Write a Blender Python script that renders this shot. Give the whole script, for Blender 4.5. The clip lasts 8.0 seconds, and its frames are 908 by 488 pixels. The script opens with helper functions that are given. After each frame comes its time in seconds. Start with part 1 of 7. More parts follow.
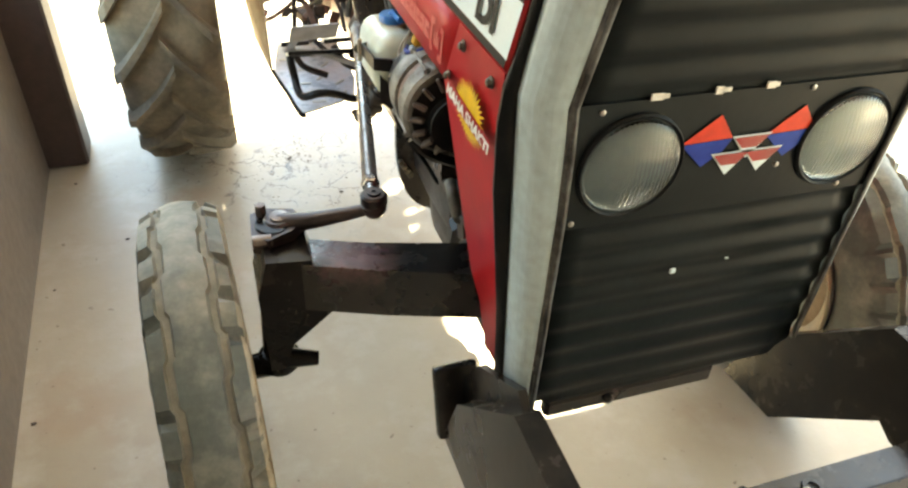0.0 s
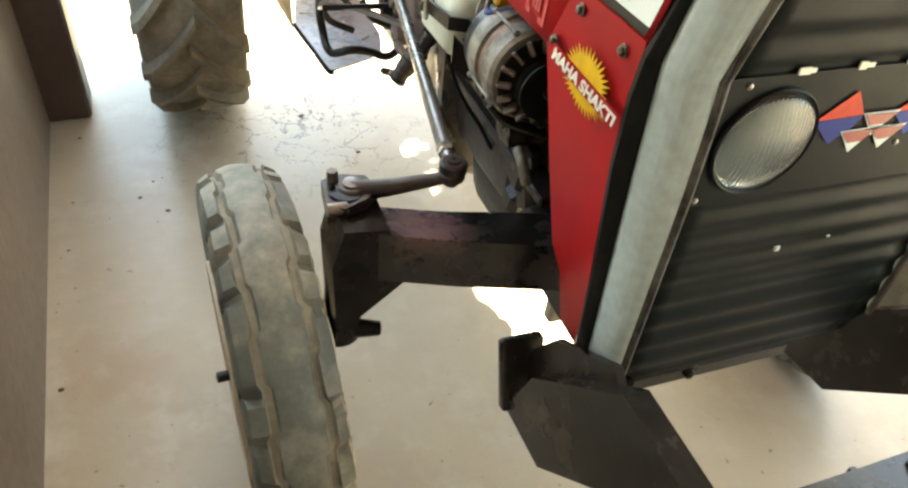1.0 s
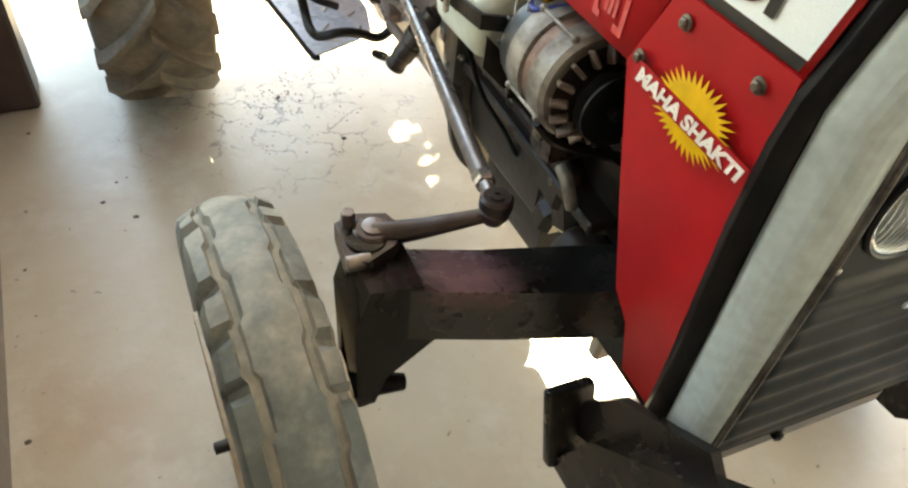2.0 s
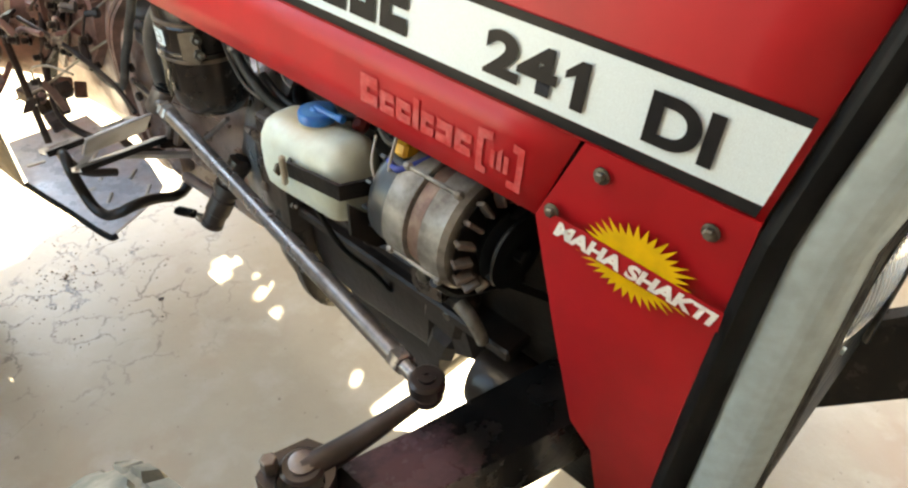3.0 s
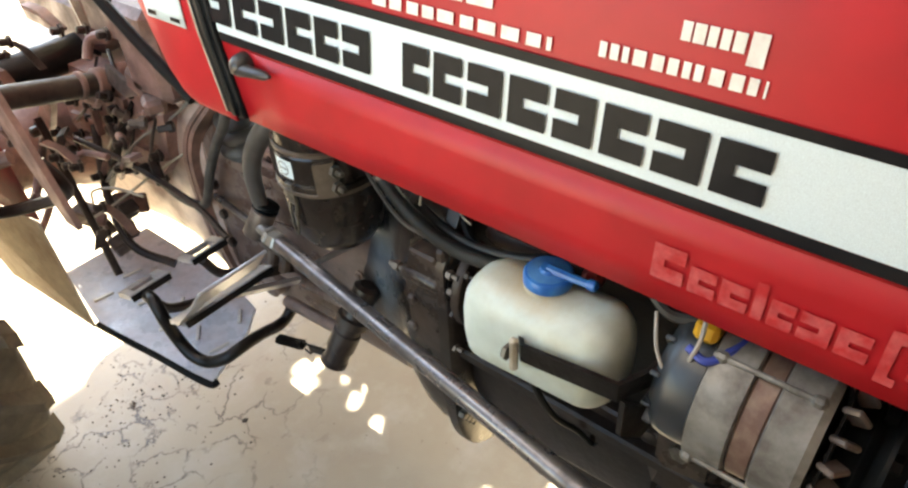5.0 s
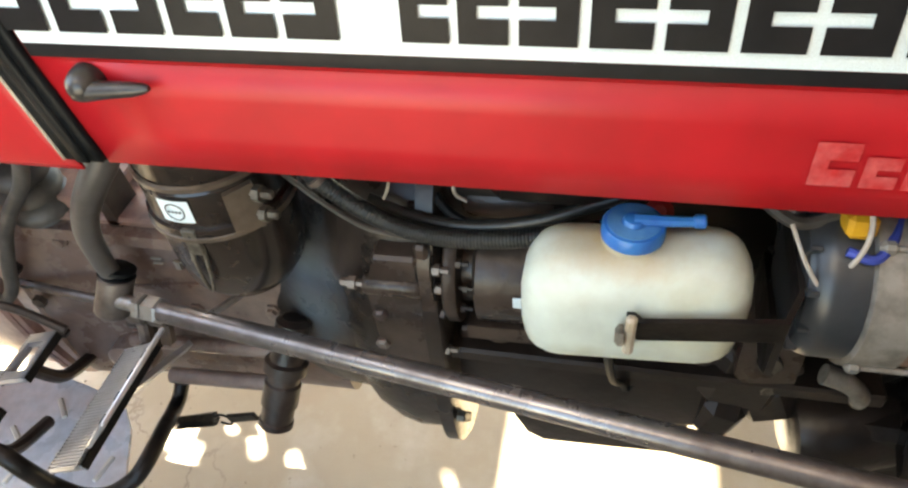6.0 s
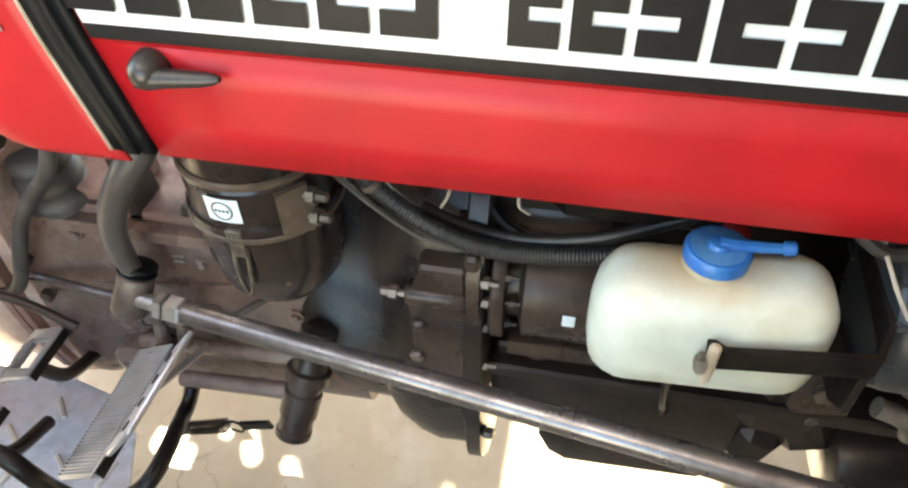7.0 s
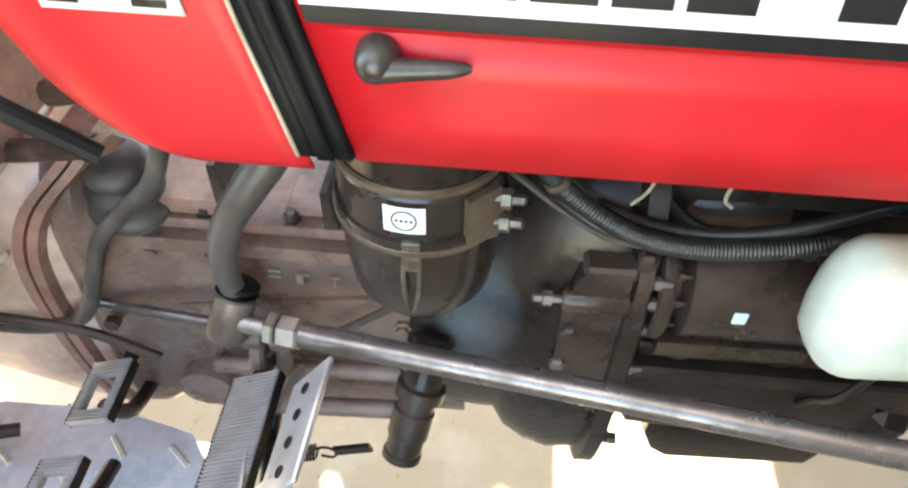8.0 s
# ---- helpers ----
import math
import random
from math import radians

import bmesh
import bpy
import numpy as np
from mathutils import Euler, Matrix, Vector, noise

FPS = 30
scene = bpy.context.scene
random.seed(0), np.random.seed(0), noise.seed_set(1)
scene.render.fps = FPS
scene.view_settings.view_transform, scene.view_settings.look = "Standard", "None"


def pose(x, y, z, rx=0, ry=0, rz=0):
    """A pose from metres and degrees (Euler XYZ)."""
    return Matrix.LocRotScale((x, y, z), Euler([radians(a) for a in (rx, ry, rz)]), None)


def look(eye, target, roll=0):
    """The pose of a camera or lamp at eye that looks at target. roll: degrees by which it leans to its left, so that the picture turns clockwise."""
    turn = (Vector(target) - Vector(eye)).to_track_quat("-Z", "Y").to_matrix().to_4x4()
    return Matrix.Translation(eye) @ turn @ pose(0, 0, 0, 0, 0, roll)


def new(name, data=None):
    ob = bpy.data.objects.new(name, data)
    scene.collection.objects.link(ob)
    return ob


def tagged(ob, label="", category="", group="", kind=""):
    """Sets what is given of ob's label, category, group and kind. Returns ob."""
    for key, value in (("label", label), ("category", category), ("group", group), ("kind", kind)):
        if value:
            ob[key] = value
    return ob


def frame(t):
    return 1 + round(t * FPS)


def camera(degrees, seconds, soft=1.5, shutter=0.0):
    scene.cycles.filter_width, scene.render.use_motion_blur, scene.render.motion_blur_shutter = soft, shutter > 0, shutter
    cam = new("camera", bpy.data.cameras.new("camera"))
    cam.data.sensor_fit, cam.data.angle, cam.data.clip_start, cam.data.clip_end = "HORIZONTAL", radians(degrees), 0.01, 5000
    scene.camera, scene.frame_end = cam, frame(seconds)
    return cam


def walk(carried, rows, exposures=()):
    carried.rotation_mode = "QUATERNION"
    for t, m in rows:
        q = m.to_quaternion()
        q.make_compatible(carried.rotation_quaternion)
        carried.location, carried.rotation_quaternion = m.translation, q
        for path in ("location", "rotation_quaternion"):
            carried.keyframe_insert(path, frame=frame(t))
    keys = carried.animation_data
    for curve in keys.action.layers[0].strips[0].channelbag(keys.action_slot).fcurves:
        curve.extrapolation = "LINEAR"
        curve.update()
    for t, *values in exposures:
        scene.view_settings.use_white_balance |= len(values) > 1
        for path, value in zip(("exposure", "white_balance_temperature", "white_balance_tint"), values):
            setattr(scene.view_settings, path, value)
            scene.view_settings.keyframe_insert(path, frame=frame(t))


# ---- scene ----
cam = camera(65.2, 8.0, 2.3)
PATH = [
    (0, (-0.585, -0.569, 1.467), (-0.049, 0.924, 0.25), 3.4),
    (0.3, (-0.655, -0.56, 1.455), (0.01, 0.817, 0.166), 5.0),
    (0.5, (-0.68, -0.551, 1.447), (0.043, 0.819, 0.182), 5.5),
    (1, (-0.744, -0.471, 1.447), (-0.141, 0.922, 0.144), 6.6),
    (1.2, (-0.754, -0.411, 1.414), (-0.101, 0.956, 0.108), 9.1),
    (2.3, (-0.754, -0.137, 1.407), (-0.047, 1.083, -0.012), 4.5),
    (2.5, (-0.756, -0.088, 1.42), (0.041, 1.098, 0.02), 2.6),
    (3, (-0.763, 0.018, 1.46), (0.374, 1.058, 0.185), 1.8),
    (3.5, (-0.766, 0.073, 1.507), (0.547, 1.091, 0.395), 1.6),
    (4, (-0.785, 0.144, 1.508), (0.473, 1.142, 0.317), 0.4),
    (4.5, (-0.764, 0.251, 1.497), (0.433, 1.316, 0.3), -1.1),
    (4.7, (-0.757, 0.32, 1.492), (0.38, 1.438, 0.285), -2.9),
    (5.8, (-0.711, 0.703, 1.402), (0.62, 1.184, -0.011), -6.7),
    (6, (-0.712, 0.755, 1.399), (0.659, 1.14, -0.005), -6.2),
    (6.5, (-0.711, 0.778, 1.381), (0.641, 1.152, -0.044), -3.3),
    (7, (-0.702, 0.842, 1.387), (0.693, 1.154, -0.012), -1.4),
    (7.5, (-0.659, 0.992, 1.357), (0.673, 1.106, -0.13), -5.3),
    (8, (-0.676, 1.089, 1.35), (0.722, 1.177, -0.077), 2.0),
]
walk(cam, [(t, look(eye, target, roll)) for t, eye, target, roll in PATH], exposures=[(0, 3.5, 8300, -2), (1.2, 3.5, 8300, -2), (2.5, 3.4, 8200, 1), (3.5, 3.2, 8000, 3), (4.5, 3.07, 7950, 5), (6.5, 3.43, 8100, 5), (7.5, 3.63, 7700, 3), (8, 3.83, 7500, 2)])

# ---- light ----
world = bpy.data.worlds.new("sky")
scene.world = world
world.use_nodes = True
SUN_EL, SUN_AZ = radians(55), radians(45)      # azimuth from +y towards +x
wn = world.node_tree.nodes
sky = wn.new("ShaderNodeTexSky")
sky.sky_type = "NISHITA"
sky.sun_disc = False
sky.sun_elevation, sky.sun_rotation = SUN_EL, SUN_AZ
world.node_tree.links.new(sky.outputs[0], wn["Background"].inputs[0])
wn["Background"].inputs[1].default_value = 0.15
sun = new("sun", bpy.data.lights.new("sun", "SUN"))
sun.data.energy, sun.data.angle, sun.data.color = 5.0, radians(0.5), (1.0, 0.93, 0.82)
SUN_DIR = Vector((math.sin(SUN_AZ) * math.cos(SUN_EL), math.cos(SUN_AZ) * math.cos(SUN_EL), math.sin(SUN_EL)))
sun.matrix_world = look(SUN_DIR * 10, (0, 0, 0))


# ---- materials ----
def material(name, color, rough=0.5, metal=0.0, second=None, amount=0.5, scale=6.0, fine=60.0, bump=0.15, depth=0.001,
             coat=0.0, sharp=0.25, rough2=None, spec=0.5):
    """A surface with two scales of variation: patches of a second colour, and fine grain in colour, gloss and relief."""
    m = bpy.data.materials.new(name)
    m.use_nodes = True
    nt = m.node_tree
    n, l = nt.nodes, nt.links
    b = n["Principled BSDF"]
    tc = n.new("ShaderNodeTexCoord")
    big = n.new("ShaderNodeTexNoise")
    big.inputs["Scale"].default_value, big.inputs["Detail"].default_value, big.inputs["Roughness"].default_value = scale, 6, 0.62
    small = n.new("ShaderNodeTexNoise")
    small.inputs["Scale"].default_value, small.inputs["Detail"].default_value = fine, 4
    for tex in (big, small):
        l.new(tc.outputs["Object"], tex.inputs["Vector"])
    second = second or tuple(c * 0.6 for c in color)
    ramp = n.new("ShaderNodeValToRGB")
    lo = 0.5 - sharp / 2 + (0.5 - amount) * 0.6
    ramp.color_ramp.elements[0].position, ramp.color_ramp.elements[1].position = max(0.0, lo), min(1.0, lo + sharp)
    l.new(big.outputs[0], ramp.inputs[0])
    mix = n.new("ShaderNodeMix")
    mix.data_type = "RGBA"
    mix.inputs[6].default_value, mix.inputs[7].default_value = (*color, 1), (*second, 1)
    l.new(ramp.outputs[0], mix.inputs[0])
    grain = n.new("ShaderNodeMix")
    grain.data_type, grain.blend_type = "RGBA", "MULTIPLY"
    grain.inputs[0].default_value = 0.35
    l.new(mix.outputs[2], grain.inputs[6])
    tone = n.new("ShaderNodeMapRange")
    tone.inputs[1].default_value, tone.inputs[2].default_value, tone.inputs[3].default_value, tone.inputs[4].default_value = 0.3, 0.7, 0.55, 1.15
    l.new(small.outputs[0], tone.inputs[0])
    l.new(tone.outputs[0], grain.inputs[7])
    l.new(grain.outputs[2], b.inputs["Base Color"])
    gloss = n.new("ShaderNodeMapRange")
    gloss.inputs[3].default_value, gloss.inputs[4].default_value = rough, rough if rough2 is None else rough2
    l.new(ramp.outputs[0], gloss.inputs[0])
    l.new(gloss.outputs[0], b.inputs["Roughness"])
    b.inputs["Metallic"].default_value = metal
    b.inputs["Specular IOR Level"].default_value = spec
    b.inputs["Coat Weight"].default_value = coat
    b.inputs["Coat Roughness"].default_value = 0.12
    if bump:
        bp = n.new("ShaderNodeBump")
        bp.inputs["Strength"].default_value, bp.inputs["Distance"].default_value = bump, depth
        l.new(small.outputs[0], bp.inputs["Height"])
        l.new(bp.outputs[0], b.inputs["Normal"])
    return m


RED = material("red_paint", (0.47, 0.009, 0.017), 0.42, second=(0.43, 0.010, 0.016), amount=0.4, scale=3, fine=14, bump=0.02, coat=0.0, rough2=0.46, spec=0.42)
RED_DULL = material("dull_red_paint", (0.34, 0.02, 0.02), 0.45, second=(0.22, 0.06, 0.04), amount=0.4, scale=9, bump=0.1)
PINK = material("faded_sticker", (0.60, 0.105, 0.105), 0.4, second=(0.52, 0.025, 0.03), amount=0.5, scale=55, fine=160, bump=0.0)
WHITE = material("white_decal", (0.71, 0.83, 0.86), 0.35, second=(0.69, 0.81, 0.84), amount=0.25, scale=4, fine=1200, bump=0.0)
WHITE_PRINT = material("white_print", (0.85, 0.82, 0.76), 0.4, bump=0.0, second=(0.75, 0.62, 0.58), amount=0.3, scale=50)
BLACK_PRINT = material("black_print", (0.012, 0.012, 0.014), 0.35, second=(0.02, 0.02, 0.02), bump=0.0, spec=0.12)
YELLOW = material("yellow_decal", (0.82, 0.52, 0.01), 0.4, second=(0.72, 0.42, 0.01), amount=0.35, bump=0.0)
ORANGE = material("orange_decal", (0.75, 0.06, 0.03), 0.4, second=(0.62, 0.05, 0.03), bump=0.0, spec=0.2)
BLUE = material("blue_decal", (0.02, 0.07, 0.38), 0.4, second=(0.015, 0.04, 0.28), bump=0.0, spec=0.15)
BADGE = material("badge_red", (0.42, 0.03, 0.03), 0.3, second=(0.32, 0.05, 0.04), scale=30, bump=0.0)
SILVER = material("grey_painted_strip", (0.50, 0.63, 0.67), 0.36, second=(0.47, 0.60, 0.64), amount=0.4, scale=3, bump=0.02)
LIP = material("bare_edge", (0.17, 0.175, 0.17), 0.38, metal=0.4, second=(0.045, 0.042, 0.04), amount=0.5, scale=25, bump=0.2)
RUBBER = material("black_rubber", (0.007, 0.008, 0.0085), 0.45, second=(0.014, 0.015, 0.015), amount=0.35, scale=14, bump=0.1, spec=0.12)
LATCH = material("worn_black_plastic", (0.028, 0.026, 0.025), 0.30, second=(0.055, 0.050, 0.046), amount=0.4, scale=40, bump=0.1)
GRILLE = material("dark_grille", (0.0062, 0.0092, 0.0098), 0.42, second=(0.011, 0.0155, 0.0158), amount=0.4, scale=7, fine=90, bump=0.2, rough2=0.6, spec=0.16)
BUMPER = material("bumper_steel", (0.016, 0.0148, 0.0135), 0.22, second=(0.042, 0.034, 0.029), amount=0.34, scale=9, fine=45, bump=0.2, depth=0.002, sharp=0.25, rough2=0.36, spec=0.24)
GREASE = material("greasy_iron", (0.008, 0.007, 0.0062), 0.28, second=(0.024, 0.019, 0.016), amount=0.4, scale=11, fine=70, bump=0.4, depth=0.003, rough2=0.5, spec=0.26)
IRON = material("brown_iron", (0.024, 0.016, 0.013), 0.28, second=(0.070, 0.050, 0.039), amount=0.40, scale=11, fine=80, bump=0.4, depth=0.003, rough2=0.55, spec=0.30)
RUST = material("rusty_brown_paint", (0.32, 0.18, 0.145), 0.32, second=(0.145, 0.092, 0.073), amount=0.5, scale=12, bump=0.4, depth=0.003, rough2=0.75)
RUSTY = material("rusty_pink_casting", (0.40, 0.235, 0.20), 0.34, second=(0.20, 0.115, 0.096), amount=0.45, scale=13, fine=70, bump=0.4, depth=0.003, rough2=0.6)
DARK_RED = material("oily_red_iron", (0.28, 0.162, 0.135), 0.30, second=(0.12, 0.072, 0.060), amount=0.5, scale=14, bump=0.4, depth=0.003, rough2=0.6)
GEAR = material("dusty_brown_casting", (0.155, 0.105, 0.087), 0.24, second=(0.285, 0.205, 0.168), amount=0.42, scale=9, fine=55, bump=0.4, depth=0.003, sharp=0.3, rough2=0.45, spec=0.35)
DUSTY = material("dusty_pink_casting", (0.70, 0.53, 0.45), 0.36, second=(0.42, 0.29, 0.235), amount=0.42, scale=6, bump=0.35, depth=0.003, rough2=0.7)
CONDUIT = material("black_conduit", (0.018, 0.020, 0.019), 0.40, second=(0.042, 0.043, 0.040), amount=0.4, scale=14, bump=0.1)
BRIGHT = material("bright_worn_steel", (0.74, 0.74, 0.70), 0.35, metal=0.3, second=(0.55, 0.53, 0.48), amount=0.4, scale=30, bump=0.1)
AXLE = material("axle_paint", (0.0055, 0.0052, 0.0052), 0.18, second=(0.013, 0.011, 0.011), amount=0.35, scale=9, fine=60, bump=0.25, depth=0.002, rough2=0.4, spec=0.13)
FORGED = material("greasy_forged_steel", (0.034, 0.028, 0.028), 0.28, metal=0.6, second=(0.066, 0.052, 0.050), amount=0.4, scale=20, bump=0.2, rough2=0.45)
JOINT = material("dusty_joint_iron", (0.17, 0.135, 0.115), 0.36, metal=0.3, second=(0.075, 0.055, 0.045), amount=0.45, scale=18, bump=0.25, rough2=0.5)
ROD = material("rod_steel", (0.25, 0.225, 0.215), 0.24, metal=0.7, second=(0.12, 0.098, 0.088), amount=0.45, scale=12, bump=0.12, rough2=0.45)
STEEL = material("worn_steel", (0.42, 0.40, 0.37), 0.38, metal=0.8, second=(0.20, 0.16, 0.13), amount=0.4, scale=30, bump=0.2, rough2=0.6)
BOLT = material("dull_bolt", (0.17, 0.155, 0.125), 0.45, metal=0.5, second=(0.075, 0.065, 0.052), amount=0.5, scale=90, bump=0.2)
ALU = material("alternator_alloy", (0.27, 0.26, 0.235), 0.42, metal=0.3, second=(0.115, 0.10, 0.085), amount=0.45, scale=22, bump=0.35, rough2=0.7)
COPPER = material("stator_core", (0.15, 0.085, 0.065), 0.55, metal=0.2, second=(0.24, 0.17, 0.13), amount=0.4, scale=40, bump=0.4)
PLASTIC_DARK = material("slate_plastic", (0.026, 0.031, 0.036), 0.34, second=(0.050, 0.052, 0.052), amount=0.4, scale=14, bump=0.1)
HOSE = material("rubber_hose", (0.036, 0.033, 0.030), 0.55, second=(0.098, 0.087, 0.077), amount=0.4, scale=14, bump=0.25)
GREYHOSE = material("dusty_grey_hose", (0.080, 0.072, 0.066), 0.42, second=(0.045, 0.039, 0.035), amount=0.45, scale=10, bump=0.3)
FILTER = material("filter_enamel", (0.020, 0.0155, 0.0132), 0.16, second=(0.040, 0.030, 0.025), amount=0.4, scale=7, bump=0.08, rough2=0.42)
BAND = material("filter_band_steel", (0.15, 0.118, 0.090), 0.34, metal=0.4, second=(0.075, 0.058, 0.045), amount=0.4, scale=16, bump=0.15, rough2=0.5)
CAP_BLUE = material("blue_plastic", (0.012, 0.12, 0.42), 0.35, second=(0.03, 0.20, 0.50), amount=0.4, scale=25, bump=0.05)
CAP_PALE = material("faded_blue_plastic", (0.07, 0.22, 0.44), 0.5, second=(0.03, 0.16, 0.42), amount=0.45, scale=40, bump=0.05)
CONNECTOR = material("yellow_plastic", (0.70, 0.38, 0.02), 0.45, second=(0.55, 0.28, 0.02), bump=0.05)
BLUE_WIRE = material("blue_wire", (0.03, 0.06, 0.35), 0.45, bump=0.0)
PALE_WIRE = material("pale_wire", (0.42, 0.38, 0.33), 0.5, bump=0.0)
TREAD_DUST = material("caked_tread_dust", (0.25, 0.24, 0.20), 0.85, second=(0.15, 0.15, 0.13), amount=0.4, scale=11, fine=90, bump=0.4, depth=0.002)
TYRE_F = material("dusty_tyre_rubber", (0.095, 0.112, 0.104), 0.6, second=(0.28, 0.275, 0.235), amount=0.40, scale=9, fine=90, bump=0.4, depth=0.002)
SIDEWALL = material("dust_caked_sidewall", (0.52, 0.48, 0.38), 0.8, second=(0.22, 0.20, 0.165), amount=0.4, scale=16, fine=80, bump=0.4, depth=0.002)
TYRE_R = material("muddy_tyre_rubber", (0.12, 0.105, 0.078), 0.75, second=(0.27, 0.23, 0.165), amount=0.5, scale=6, fine=60, bump=0.5, depth=0.003)
RIM = material("cream_rim_paint", (0.50, 0.42, 0.30), 0.45, second=(0.30, 0.22, 0.15), amount=0.35, scale=12, bump=0.15)
PLATE = material("blue_grey_footplate", (0.62, 0.68, 0.76), 0.22, metal=0.1, second=(0.66, 0.63, 0.66), amount=0.45, scale=10, bump=0.12, rough2=0.5)
PEDAL = material("worn_pedal", (0.50, 0.50, 0.52), 0.32, metal=0.55, second=(0.34, 0.33, 0.33), amount=0.4, scale=30, bump=0.2)
PALE_METAL = material("pale_bracket", (0.50, 0.45, 0.36), 0.5, metal=0.2, second=(0.32, 0.26, 0.18), amount=0.4, scale=25, bump=0.2)
DUSTY_CREAM = material("dusty_cream_plate", (0.62, 0.55, 0.43), 0.6, second=(0.42, 0.30, 0.20), amount=0.4, scale=8, bump=0.2)

TANK = material("milky_plastic", (0.55, 0.615, 0.555), 0.36, second=(0.49, 0.50, 0.39), amount=0.36, scale=9, fine=30, bump=0.04)
tb = TANK.node_tree.nodes["Principled BSDF"]
tb.inputs["Subsurface Weight"].default_value = 0.35
tb.inputs["Subsurface Radius"].default_value = (0.03, 0.03, 0.022)
tb.inputs["Subsurface Scale"].default_value = 0.5

CHROME = material("lamp_reflector", (0.135, 0.155, 0.155), 0.30, metal=1.0, second=(0.085, 0.10, 0.10), amount=0.45, bump=0.02)
GLASS = bpy.data.materials.new("lamp_glass")
GLASS.use_nodes = True
gb = GLASS.node_tree.nodes["Principled BSDF"]
gb.inputs["Base Color"].default_value = (0.90, 0.93, 0.93, 1)
gb.inputs["Transmission Weight"].default_value, gb.inputs["Roughness"].default_value, gb.inputs["IOR"].default_value = 1.0, 0.06, 1.3


def floor_material():
    m = bpy.data.materials.new("worn_concrete")
    m.use_nodes = True
    nt = m.node_tree
    n, l = nt.nodes, nt.links
    b = n["Principled BSDF"]
    tc = n.new("ShaderNodeTexCoord")

    def noise_of(scale, detail=6.0, rough=0.6):
        t = n.new("ShaderNodeTexNoise")
        t.inputs["Scale"].default_value, t.inputs["Detail"].default_value, t.inputs["Roughness"].default_value = scale, detail, rough
        l.new(tc.outputs["Object"], t.inputs["Vector"])
        return t

    def ramp_of(source, p0, p1):
        r = n.new("ShaderNodeMapRange")
        r.inputs[1].default_value, r.inputs[2].default_value = p0, p1
        l.new(source, r.inputs[0])
        return r.outputs[0]

    def mixed(a, colour, fac, mode="MIX"):
        x = n.new("ShaderNodeMix")
        x.data_type, x.blend_type = "RGBA", mode
        x.inputs[7].default_value = (*colour, 1)
        if isinstance(a, tuple):
            x.inputs[6].default_value = (*a, 1)
        else:
            l.new(a, x.inputs[6])
        l.new(fac, x.inputs[0])
        return x.outputs[2]

    c = mixed((0.43, 0.375, 0.29), (0.36, 0.295, 0.215), ramp_of(noise_of(1.3).outputs[0], 0.40, 0.66))
    c = mixed(c, (0.38, 0.285, 0.205), ramp_of(noise_of(2.1, 3).outputs[0], 0.56, 0.74))
    c = mixed(c, (0.46, 0.415, 0.345), ramp_of(noise_of(7.0).outputs[0], 0.50, 0.72))
    # crumbled, cracked patch
    vor = n.new("ShaderNodeTexVoronoi")
    vor.feature = "DISTANCE_TO_EDGE"
    vor.inputs["Scale"].default_value = 9.0
    warp = n.new("ShaderNodeMix")
    warp.data_type, warp.blend_type = "RGBA", "ADD"
    warp.inputs[0].default_value = 0.16
    l.new(tc.outputs["Object"], warp.inputs[6])
    l.new(noise_of(9.0, 5).outputs[1], warp.inputs[7])
    l.new(warp.outputs[2], vor.inputs["Vector"])
    crack = n.new("ShaderNodeMapRange")
    crack.inputs[1].default_value, crack.inputs[2].default_value, crack.inputs[3].default_value, crack.inputs[4].default_value = 0.008, 0.042, 1.0, 0.0
    l.new(vor.outputs["Distance"], crack.inputs[0])
    sep = n.new("ShaderNodeSeparateXYZ")
    l.new(tc.outputs["Object"], sep.inputs[0])
    off = n.new("ShaderNodeVectorMath")
    off.operation = "DISTANCE"
    off.inputs[1].default_value = (-0.40, 1.92, 0.0)
    l.new(tc.outputs["Object"], off.inputs[0])
    zone = n.new("ShaderNodeMapRange")
    zone.inputs[1].default_value, zone.inputs[2].default_value, zone.inputs[3].default_value, zone.inputs[4].default_value = 0.20, 0.62, 1.0, 0.0
    l.new(off.outputs["Value"], zone.inputs[0])
    brk = n.new("ShaderNodeMath")
    brk.operation = "MULTIPLY"
    l.new(crack.outputs[0], brk.inputs[0])
    l.new(zone.outputs[0], brk.inputs[1])
    brk2 = n.new("ShaderNodeMath")
    brk2.operation = "MULTIPLY"
    l.new(brk.outputs[0], brk2.inputs[0])
    l.new(ramp_of(noise_of(6.0).outputs[0], 0.46, 0.54), brk2.inputs[1])
    c = mixed(c, (0.095, 0.075, 0.058), brk2.outputs[0])
    speck = ramp_of(noise_of(38.0, 2).outputs[0], 0.70, 0.76)
    c = mixed(c, (0.20, 0.16, 0.12), speck)
    l.new(c, b.inputs["Base Color"])
    rr = n.new("ShaderNodeMapRange")
    rr.inputs[3].default_value, rr.inputs[4].default_value = 0.24, 0.50
    l.new(noise_of(3.5).outputs[0], rr.inputs[0])
    l.new(rr.outputs[0], b.inputs["Roughness"])
    bp = n.new("ShaderNodeBump")
    bp.inputs["Strength"].default_value, bp.inputs["Distance"].default_value = 0.25, 0.003
    l.new(noise_of(45.0).outputs[0], bp.inputs["Height"])
    l.new(bp.outputs[0], b.inputs["Normal"])
    return m


